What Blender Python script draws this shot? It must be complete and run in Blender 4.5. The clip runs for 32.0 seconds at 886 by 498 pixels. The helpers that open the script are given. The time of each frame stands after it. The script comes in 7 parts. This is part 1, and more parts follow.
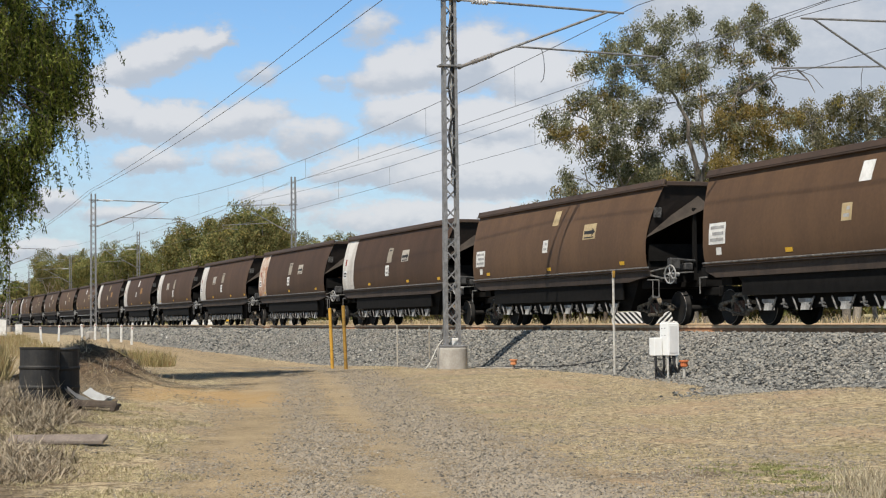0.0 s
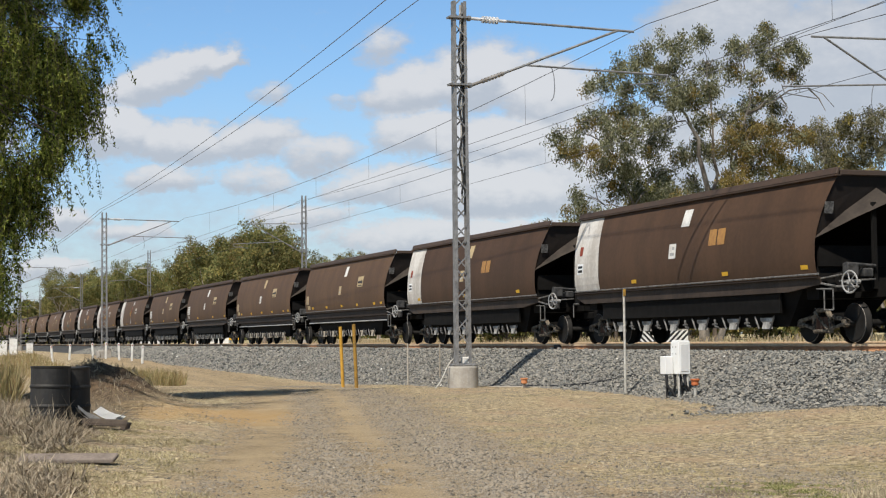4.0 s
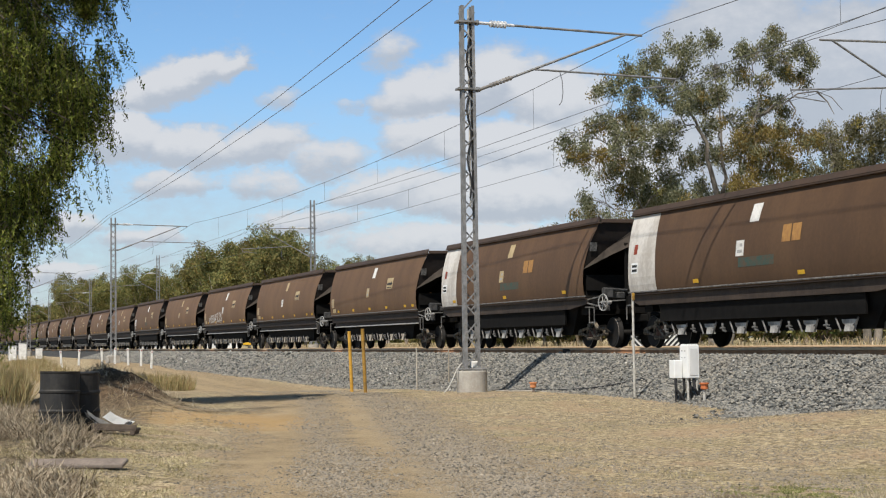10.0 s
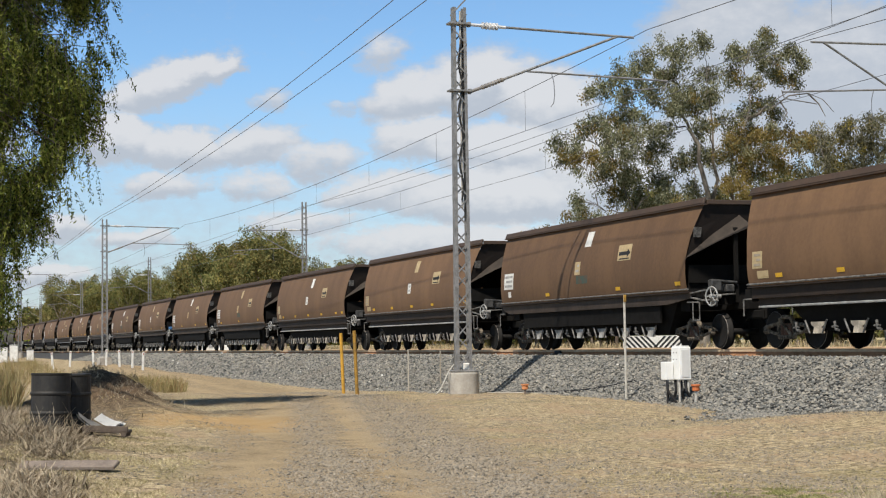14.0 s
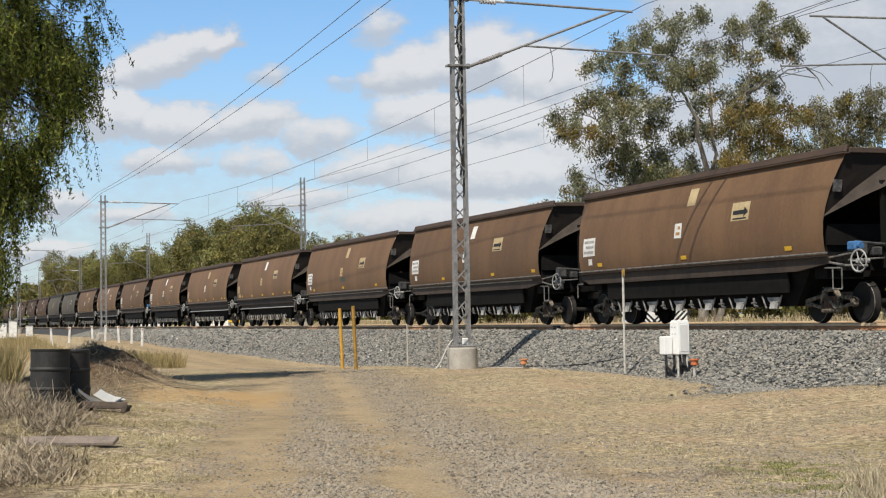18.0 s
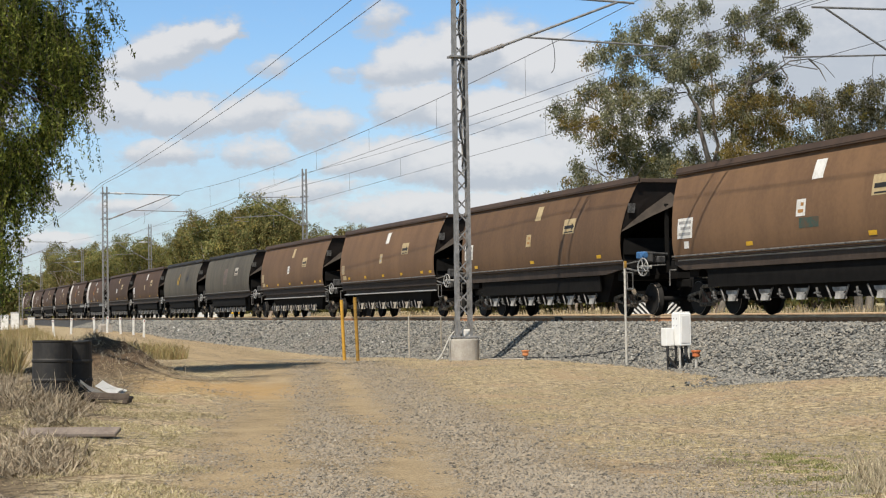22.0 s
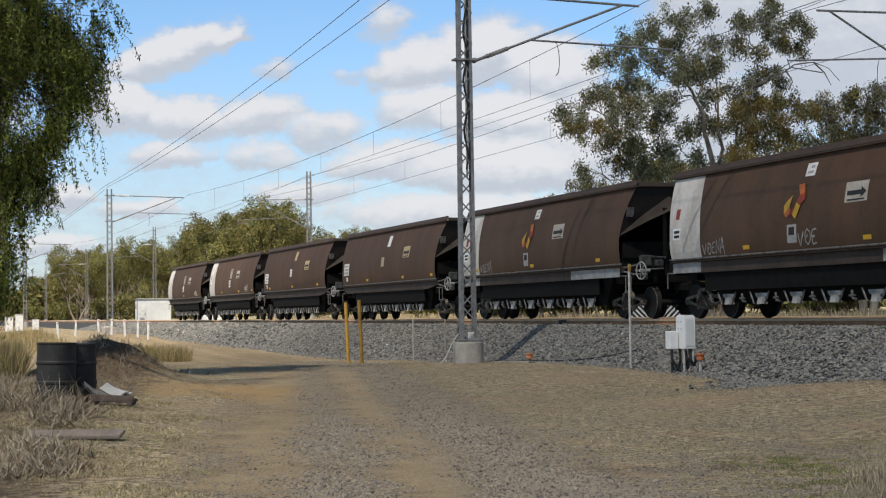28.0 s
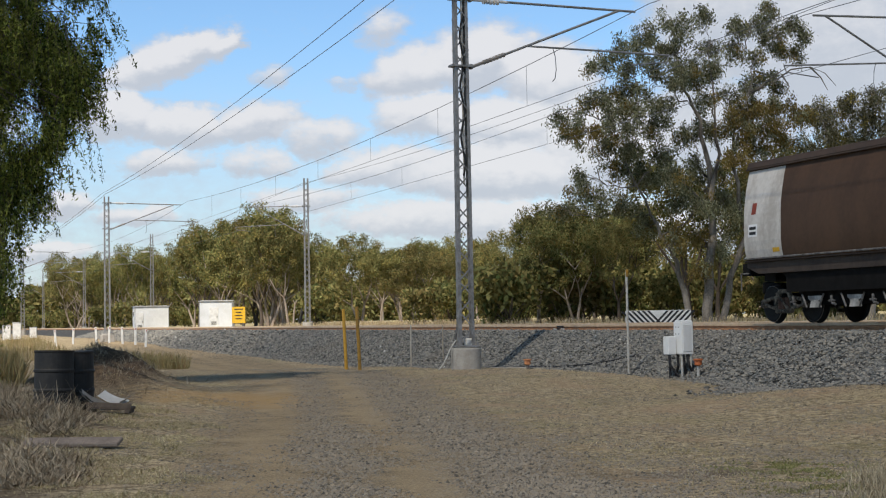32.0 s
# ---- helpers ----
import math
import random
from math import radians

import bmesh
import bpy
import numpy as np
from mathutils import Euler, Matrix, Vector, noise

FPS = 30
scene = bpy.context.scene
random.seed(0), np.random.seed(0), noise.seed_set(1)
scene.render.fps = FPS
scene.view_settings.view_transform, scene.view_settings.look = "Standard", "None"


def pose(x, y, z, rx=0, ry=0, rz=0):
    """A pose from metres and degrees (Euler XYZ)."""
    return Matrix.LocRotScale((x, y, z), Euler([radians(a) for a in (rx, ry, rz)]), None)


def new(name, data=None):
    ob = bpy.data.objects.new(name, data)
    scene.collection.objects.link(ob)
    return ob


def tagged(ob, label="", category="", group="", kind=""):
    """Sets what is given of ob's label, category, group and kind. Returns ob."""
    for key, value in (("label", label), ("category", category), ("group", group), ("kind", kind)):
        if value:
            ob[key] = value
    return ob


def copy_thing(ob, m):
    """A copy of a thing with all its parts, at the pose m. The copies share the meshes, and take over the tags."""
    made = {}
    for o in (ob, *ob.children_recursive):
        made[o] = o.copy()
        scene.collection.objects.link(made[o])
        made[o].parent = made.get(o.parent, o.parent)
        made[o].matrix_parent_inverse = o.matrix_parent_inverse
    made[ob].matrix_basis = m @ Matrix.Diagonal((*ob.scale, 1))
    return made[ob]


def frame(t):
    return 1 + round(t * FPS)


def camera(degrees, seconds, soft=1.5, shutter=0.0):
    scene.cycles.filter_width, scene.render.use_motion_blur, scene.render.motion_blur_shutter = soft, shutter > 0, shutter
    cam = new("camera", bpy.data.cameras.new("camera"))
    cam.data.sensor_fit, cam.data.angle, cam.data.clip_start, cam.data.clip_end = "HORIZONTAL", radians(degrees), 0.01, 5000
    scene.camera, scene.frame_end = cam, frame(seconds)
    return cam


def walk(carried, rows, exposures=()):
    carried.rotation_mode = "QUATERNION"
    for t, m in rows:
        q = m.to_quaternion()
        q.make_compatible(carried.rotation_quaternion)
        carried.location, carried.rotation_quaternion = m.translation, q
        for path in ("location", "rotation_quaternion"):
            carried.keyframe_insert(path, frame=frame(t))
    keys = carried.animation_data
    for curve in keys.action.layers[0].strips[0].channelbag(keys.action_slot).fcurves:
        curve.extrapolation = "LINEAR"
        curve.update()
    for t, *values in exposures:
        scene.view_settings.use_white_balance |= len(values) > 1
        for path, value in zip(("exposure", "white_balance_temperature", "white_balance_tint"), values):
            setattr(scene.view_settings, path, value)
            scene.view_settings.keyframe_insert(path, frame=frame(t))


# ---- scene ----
# ---------------------------------------------------------------- camera
cam = camera(31.0, 32.0, soft=1.15)
EYE = (0.0, 0.0, 1.5)
# seconds, yaw, pitch, roll: a hand-held camera that turns a little on one spot
TURNS = [
    (0, -19.664, 2.525, 0.616),
    (0.5, -19.530, 2.687, 0.658),
    (1, -19.450, 2.852, 0.656),
    (1.5, -19.575, 3.182, 0.519),
    (2, -19.442, 3.264, 0.701),
    (2.5, -19.405, 3.123, 0.779),
    (3, -19.453, 3.282, 0.602),
    (3.5, -19.275, 3.202, 0.649),
    (5.5, -19.357, 3.191, 0.650),
    (6, -19.273, 3.275, 0.560),
    (6.5, -19.062, 3.337, 0.594),
    (7, -19.135, 3.220, 0.672),
    (7.5, -19.092, 3.365, 0.747),
    (8, -19.078, 3.391, 0.732),
    (8.5, -19.119, 3.346, 0.682),
    (9, -19.028, 3.307, 0.562),
    (9.5, -18.969, 3.308, 0.572),
    (10, -18.971, 3.356, 0.773),
    (10.5, -19.011, 3.318, 0.809),
    (11, -19.126, 3.183, 0.748),
    (11.5, -19.215, 3.172, 0.662),
    (12, -19.055, 3.245, 0.567),
    (12.5, -19.245, 3.231, 0.681),
    (13, -19.248, 3.332, 0.824),
    (13.5, -19.263, 3.379, 0.861),
    (14, -19.267, 3.415, 0.775),
    (14.5, -19.236, 3.329, 0.823),
    (16.5, -19.206, 3.037, 0.640),
    (17, -19.305, 2.808, 0.715),
    (17.5, -19.312, 2.710, 0.891),
    (18, -19.309, 2.524, 0.906),
    (18.5, -19.277, 2.419, 0.700),
    (19, -19.370, 2.253, 0.741),
    (19.5, -19.330, 2.339, 0.865),
    (20, -19.351, 2.274, 0.871),
    (20.5, -19.147, 2.216, 0.722),
    (21, -19.194, 2.194, 0.733),
    (21.5, -19.249, 2.228, 0.772),
    (22, -19.248, 2.217, 0.891),
    (22.5, -19.241, 2.094, 0.882),
    (23, -19.119, 2.140, 0.813),
    (23.5, -19.195, 2.126, 0.895),
    (24, -19.247, 2.121, 0.847),
    (24.5, -19.222, 2.056, 0.959),
    (25, -19.297, 2.142, 0.972),
    (25.5, -19.204, 2.128, 0.995),
    (27.5, -19.204, 2.215, 0.740),
    (28, -19.098, 2.320, 0.798),
    (28.5, -19.062, 2.260, 0.927),
    (29, -19.134, 2.169, 0.872),
    (29.5, -19.083, 2.294, 0.925),
    (30, -19.141, 2.474, 0.947),
    (30.5, -19.145, 2.491, 0.881),
    (31, -19.225, 2.451, 0.853),
    (31.5, -19.176, 2.473, 0.939),
    (32, -19.180, 2.542, 1.032),
]
walk(cam, [(t, pose(*EYE, 90 + p, r, y)) for t, y, p, r in TURNS],
     exposures=[(0.0, 0.11, 6350, 10), (7.0, 0.05, 6300, 10), (9.0, 0.05, 6300, 10), (13.0, 0.09, 6350, 10), (19.0, 0.15, 6450, 10), (24.0, 0.15, 6500, 10), (28.0, 0.22, 6450, 11), (32.0, 0.22, 6450, 11)])

# ---------------------------------------------------------------- light
SUN = Vector((-0.403, -0.428, 0.809)).normalized()
sun = new("sun", bpy.data.lights.new("sun", "SUN"))
sun.data.energy, sun.data.angle, sun.data.color = 5.0, radians(0.6), (1.0, 0.925, 0.81)
sun.rotation_euler = (-SUN).to_track_quat("-Z", "Y").to_euler()
CLOUD_LIGHT, BLUE_LIGHT = 8.0, 1.3


class Nodes:
    """A small helper to write node trees in a few words."""

    def __init__(self, tree):
        self.tree = tree
        tree.nodes.clear()

    def add(self, kind, **values):
        node = self.tree.nodes.new(kind)
        for key, value in values.items():
            setattr(node, key, value)
        return node

    def put(self, node, **values):
        for key, value in values.items():
            sock = node.inputs[key.replace("_", " ")] if key.replace("_", " ") in node.inputs else node.inputs[int(key[1:])]
            if isinstance(value, bpy.types.NodeSocket):
                self.tree.links.new(value, sock)
            else:
                sock.default_value = value
        return node

    def noise(self, vec, scale, detail=4.0, rough=0.6):
        n = self.put(self.add("ShaderNodeTexNoise"), Vector=vec, Scale=scale, Detail=detail, Roughness=rough)
        return n.outputs["Fac"]

    def math(self, op, a, b=0.0, c=0.0, clamp=False):
        n = self.put(self.add("ShaderNodeMath", operation=op, use_clamp=clamp), i0=a, i1=b, i2=c)
        return n.outputs[0]

    def ramp(self, fac, lo, hi):
        n = self.put(self.add("ShaderNodeMapRange", interpolation_type="SMOOTHSTEP"), i0=fac, i1=lo, i2=hi)
        return n.outputs[0]

    def mix(self, fac, a, b):
        n = self.add("ShaderNodeMix", data_type="RGBA")
        for sock, value in ((n.inputs[0], fac), (n.inputs[6], a), (n.inputs[7], b)):
            if isinstance(value, bpy.types.NodeSocket):
                self.tree.links.new(value, sock)
            else:
                sock.default_value = value if not isinstance(value, tuple) else (*value, 1)[:4]
        return n.outputs[2]


# clouds in the open part of the sky: bearing and height in degrees, half width, half height, tilt, density
CLOUDS = [
    (8.6, 9.0, 1.6, 0.9, 0.3, 1.0), (10.2, 9.5, 1.6, 0.8, 0.45, 1.0), (11.5, 9.9, 0.8, 0.55, 0.5, 1.0), (13.2, 8.8, 0.9, 0.45, 0.1, 0.55), (17.2, 10.5, 1.0, 0.85, 0.2, 0.6), (15.8, 8.5, 0.9, 0.4, 0.0, 0.5),
    (7.6, 7.3, 1.9, 1.0, -0.1, 1.0), (10.0, 7.0, 1.9, 0.9, -0.05, 1.0), (12.6, 7.1, 2.2, 0.9, 0.1, 0.85), (15.0, 6.6, 1.9, 0.9, 0.0, 0.7), (9.4, 5.7, 2.0, 0.6, 0.05, 0.8), (12.6, 5.7, 1.8, 0.7, 0.0, 0.65),
]
MASSES = [
    (18.4, 8.9, 2.1, 1.2, 0.2, 0.9), (20.6, 9.3, 2.4, 1.4, 0.1, 0.95), (23.2, 8.6, 2.2, 1.5, -0.1, 1.0), (18.8, 7.3, 2.3, 0.9, 0.0, 0.95), (21.6, 6.9, 3.0, 1.2, 0.0, 1.0), (17.2, 5.5, 2.8, 0.9, 0.1, 0.85), (21.0, 5.2, 4.0, 1.2, 0.0, 1.0),
    (25.0, 6.0, 3.0, 2.2, 0.0, 1.0), (14.2, 4.3, 2.6, 0.7, 0.0, 0.75), (20.0, 3.6, 6.0, 0.9, 0.0, 0.8),
]
SHADED = [(29.6, 10.4, 3.2, 2.6, 0.1, 1.0), (33.2, 9.0, 4.0, 3.2, 0.0, 1.0), (28.8, 6.2, 3.4, 2.4, 0.0, 1.0)]
FAR_CLOUDS = [
    (6.0, 4.2, 1.2, 0.6, 0.0, 0.9), (8.3, 3.8, 1.6, 0.45, 0.0, 0.8), (5.4, 2.5, 1.6, 0.5, 0.0, 0.95), (2.0, 7.0, 3.0, 1.2, 0.1, 0.8), (20.0, 16.0, 5.0, 1.6, 0.2, 0.7), (6.0, 14.5, 3.0, 1.4, 0.1, 0.8), (27.0, 3.0, 7.0, 1.2, 0.0, 0.8),
]


def make_world():
    world = bpy.data.worlds.new("sky")
    scene.world = world
    world.use_nodes = True
    k = Nodes(world.node_tree)
    sky = k.add("ShaderNodeTexSky", sky_type="NISHITA", sun_disc=False, sun_elevation=math.asin(SUN.z),
                sun_rotation=math.atan2(SUN.x, SUN.y), air_density=1.0, dust_density=0.25, ozone_density=3.0)
    way = k.add("ShaderNodeTexCoord").outputs["Generated"]
    xyz = k.put(k.add("ShaderNodeSeparateXYZ"), Vector=way)
    up = xyz.outputs[2]
    bearing = k.math("MULTIPLY", k.math("ARCTAN2", xyz.outputs[0], xyz.outputs[1]), 57.296)
    rise = k.math("MULTIPLY", k.math("ARCSINE", up), 57.296)
    flat = k.put(k.add("ShaderNodeCombineXYZ"), X=bearing, Y=k.math("MULTIPLY", rise, 1.6), Z=0.0).outputs[0]
    warp = k.put(k.add("ShaderNodeTexNoise"), Vector=flat, Scale=0.55, Detail=5.0, Roughness=0.6)
    wxy = k.put(k.add("ShaderNodeSeparateColor"), Color=warp.outputs["Color"])
    u = k.math("MULTIPLY_ADD", k.math("SUBTRACT", wxy.outputs[0], 0.5), 1.8, bearing)
    v = k.math("MULTIPLY_ADD", k.math("SUBTRACT", wxy.outputs[1], 0.5), 1.2, rise)
    puff = k.noise(flat, 1.3, 6.0, 0.6)
    fine = k.noise(flat, 4.0, 5.0, 0.6)
    mask, lit = None, None
    for az, el, a, b, tilt, dens in CLOUDS + MASSES + FAR_CLOUDS + SHADED:
        du, dv = k.math("SUBTRACT", u, az), k.math("SUBTRACT", v, el)
        p = k.math("DIVIDE", du, a)
        q = k.math("DIVIDE", k.math("MULTIPLY_ADD", du, -tilt, dv), b)
        d = k.math("SQRT", k.math("ADD", k.math("MULTIPLY", p, p), k.math("MULTIPLY", q, q)))
        one = k.math("MULTIPLY", k.math("SUBTRACT", 1.0, k.ramp(d, 0.4, 1.35)), dens)
        top = k.math("MULTIPLY", one, k.math("MULTIPLY", k.ramp(q, -0.9, 0.5), 0.45 if az > 28 else 1.0))
        mask = one if mask is None else k.math("MAXIMUM", mask, one)
        lit = top if lit is None else k.math("MAXIMUM", lit, top)
    # broken cloud over the rest of the sky
    h = k.math("ADD", k.math("MAXIMUM", up, 0.0), 0.12)
    layer = k.put(k.add("ShaderNodeCombineXYZ"), X=k.math("DIVIDE", xyz.outputs[0], h), Y=k.math("DIVIDE", xyz.outputs[1], h), Z=0.0).outputs[0]
    rest = k.ramp(k.noise(layer, 1.2, 7.0, 0.55), 0.66, 0.84)
    rest = k.math("MULTIPLY", rest, k.ramp(k.math("ABSOLUTE", k.math("SUBTRACT", bearing, 19.0)), 20.0, 34.0))
    mask = k.math("MAXIMUM", mask, rest)
    mask = k.ramp(k.math("ADD", mask, k.math("ADD", k.math("MULTIPLY_ADD", puff, 0.7, -0.35), k.math("MULTIPLY_ADD", fine, 0.3, -0.15))), 0.02, 0.75)
    veil = k.math("MULTIPLY", k.math("SUBTRACT", 1.0, k.ramp(rise, 0.5, 11.0)), 0.85)
    mask = k.math("MAXIMUM", k.math("MULTIPLY", mask, 0.95), k.math("MULTIPLY", veil, k.math("ADD", puff, 0.35)))
    glow = k.ramp(k.math("ADD", lit, k.math("MULTIPLY_ADD", puff, 0.6, -0.3)), 0.15, 0.8)
    white = k.mix(glow, (0.69, 0.74, 0.815), (1.0, 1.0, 1.01))
    shade = k.put(k.add("ShaderNodeVectorMath", operation="SCALE"), Vector=white)
    shade.inputs["Scale"].default_value = CLOUD_LIGHT
    blue = k.put(k.add("ShaderNodeVectorMath", operation="SCALE"), Vector=sky.outputs[0])
    blue.inputs["Scale"].default_value = BLUE_LIGHT
    deep = k.put(k.add("ShaderNodeVectorMath", operation="MULTIPLY"), i0=blue.outputs[0], i1=(0.82, 0.97, 1.06))
    high = k.put(k.add("ShaderNodeVectorMath", operation="SCALE"), Vector=deep.outputs[0])
    k.tree.links.new(k.math("SUBTRACT", 1.14, k.math("MULTIPLY", k.ramp(rise, 10.0, 48.0), 0.66)), high.inputs["Scale"])
    milky = k.put(k.add("ShaderNodeVectorMath", operation="MULTIPLY"), i0=high.outputs[0], i1=(1.18, 1.0, 0.8))
    veiled = k.mix(k.ramp(rise, 12.5, 27.0), high.outputs[0], milky.outputs[0])
    both = k.mix(mask, veiled, shade.outputs[0])
    bg = k.put(k.add("ShaderNodeBackground"), Color=both, Strength=0.085)
    out = k.add("ShaderNodeOutputWorld")
    k.tree.links.new(bg.outputs[0], out.inputs[0])


make_world()


# ---------------------------------------------------------------- materials
def material(name, base, dark=None, scale=3.0, fine=30.0, rough=0.7, metal=0.0, bump=0.15, spread=0.5, streak=0.0, random_tint=0.0, shine=0.5):
    """Base colour broken up by a coarse and a fine noise, with relief; streak: vertical run marks."""
    m = bpy.data.materials.new(name)
    m.use_nodes = True
    k = Nodes(m.node_tree)
    co = k.add("ShaderNodeTexCoord").outputs["Object"]
    if streak:
        co2 = k.put(k.add("ShaderNodeMapping"), Vector=co, Scale=(1, 1, streak)).outputs[0]
    else:
        co2 = co
    a, b = k.noise(co2, scale, 5.0), k.noise(co, fine, 3.0)
    dark = dark or tuple(c * 0.6 for c in base)
    fac = k.math("ADD", k.math("MULTIPLY", a, 0.7), k.math("MULTIPLY", b, 0.3))
    col = k.mix(k.ramp(fac, 0.5 - spread * 0.3, 0.5 + spread * 0.3), dark, base)
    if random_tint:
        rnd = k.add("ShaderNodeObjectInfo").outputs["Random"]
        hsv = k.put(k.add("ShaderNodeHueSaturation"), Color=col, Value=k.math("MULTIPLY_ADD", rnd, random_tint, 1 - random_tint / 2))
        col = hsv.outputs[0]
    bs = k.put(k.add("ShaderNodeBsdfPrincipled"), Base_Color=col, Roughness=rough, Metallic=metal)
    bs.inputs["Specular IOR Level"].default_value = shine
    if bump:
        bm_ = k.put(k.add("ShaderNodeBump"), Height=fac, Strength=bump, Distance=0.02)
        k.tree.links.new(bm_.outputs[0], bs.inputs["Normal"])
    out = k.add("ShaderNodeOutputMaterial")
    k.tree.links.new(bs.outputs[0], out.inputs[0])
    return m


M = {
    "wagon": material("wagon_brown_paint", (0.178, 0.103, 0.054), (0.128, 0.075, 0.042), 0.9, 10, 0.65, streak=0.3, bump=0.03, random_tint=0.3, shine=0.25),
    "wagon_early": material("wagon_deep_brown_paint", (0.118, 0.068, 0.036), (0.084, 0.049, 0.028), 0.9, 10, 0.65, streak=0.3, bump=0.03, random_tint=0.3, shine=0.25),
    # dark paint of the banded wagons; on the last ones it carries cloud shade
    "wagon_new": material("wagon_dark_paint_and_shade", (0.088, 0.05, 0.029), (0.06, 0.035, 0.021), 0.9, 10, 0.65, streak=0.3, bump=0.03, random_tint=0.4, shine=0.2),
    "wagon_grey": material("wagon_grey_paint", (0.115, 0.102, 0.08), (0.066, 0.059, 0.047), 1.1, 14, 0.75, streak=0.25, bump=0.05, shine=0.3),
    "cap": material("cap_black", (0.03, 0.027, 0.025), rough=0.7),
    "under": material("underframe_black", (0.012, 0.011, 0.01), scale=4, rough=0.9, shine=0.15),
    "wheel": material("wheel_steel", (0.022, 0.02, 0.018), scale=4, rough=0.75, shine=0.2),
    # pale steel for the rim edge, a highlight put into the colour
    "wheel_rim": material("wheel_rim_highlight", (0.24, 0.22, 0.19), (0.12, 0.1, 0.085), 4, 20, 0.5, shine=0.5),
    "pale": material("pale_grey_paint", (0.42, 0.42, 0.4), (0.25, 0.24, 0.23), 4, 20),
    "white": material("white_paint", (0.78, 0.77, 0.73), (0.6, 0.58, 0.54), 3, 20, 0.6, bump=0.03),
    "rusty_white": material("rust_stained_white_paint", (0.62, 0.58, 0.5), (0.36, 0.15, 0.06), 1.6, 8, 0.7),
    "yellow": material("yellow_paint", (0.78, 0.46, 0.02), (0.6, 0.34, 0.02), 5, 20),
    "orange": material("orange_plastic", (0.58, 0.17, 0.055), (0.42, 0.12, 0.04), 5, 20),
    # lighter copy of the orange, with sunlight on the cap in its colour
    "orange_pale": material("sunlit_orange_plastic", (0.72, 0.31, 0.13), (0.56, 0.22, 0.09), 5, 20),
    "red": material("red_paint", (0.4, 0.04, 0.03)),
    "green": material("green_paint", (0.035, 0.075, 0.06), (0.09, 0.06, 0.035), 5, 20, bump=0),
    "black": material("black_paint", (0.02, 0.02, 0.02)),
    "steel": material("galvanised_steel", (0.3, 0.295, 0.29), (0.16, 0.157, 0.152), 5, 30, 0.6, 0.2),
    "wire": material("wire_grey", (0.22, 0.22, 0.23), rough=0.5, metal=0.5, bump=0),
    "insulator_dark": material("insulator_brown_glaze", (0.34, 0.32, 0.3), (0.16, 0.145, 0.13), rough=0.35),
    "insulator": material("insulator_glaze", (0.78, 0.78, 0.78), rough=0.3),
    "concrete": material("concrete", (0.45, 0.42, 0.37), (0.33, 0.3, 0.26), 2.5, 25, 0.9),
    "rail": material("rail_rust", (0.44, 0.235, 0.12), (0.28, 0.145, 0.075), 4, 30, 0.85, shine=0.3),
    # dusty head sides, coloured paler still for the light seen on them
    "rail_side": material("rail_head_dust_and_light", (0.68, 0.5, 0.32), (0.52, 0.36, 0.22), 4, 30, 0.7),
    "rail_top": material("rail_head", (0.4, 0.38, 0.36), rough=0.3, metal=0.9, bump=0),
    "drum": material("drum_black_paint", (0.032, 0.028, 0.023), (0.009, 0.009, 0.009), 2.2, 14, 0.65, streak=0.4),
    "wood": material("weathered_wood", (0.27, 0.22, 0.18), (0.15, 0.12, 0.1), 3, 30, 0.9, streak=6),
    "rubber": material("black_rubber", (0.02, 0.02, 0.022)),
}
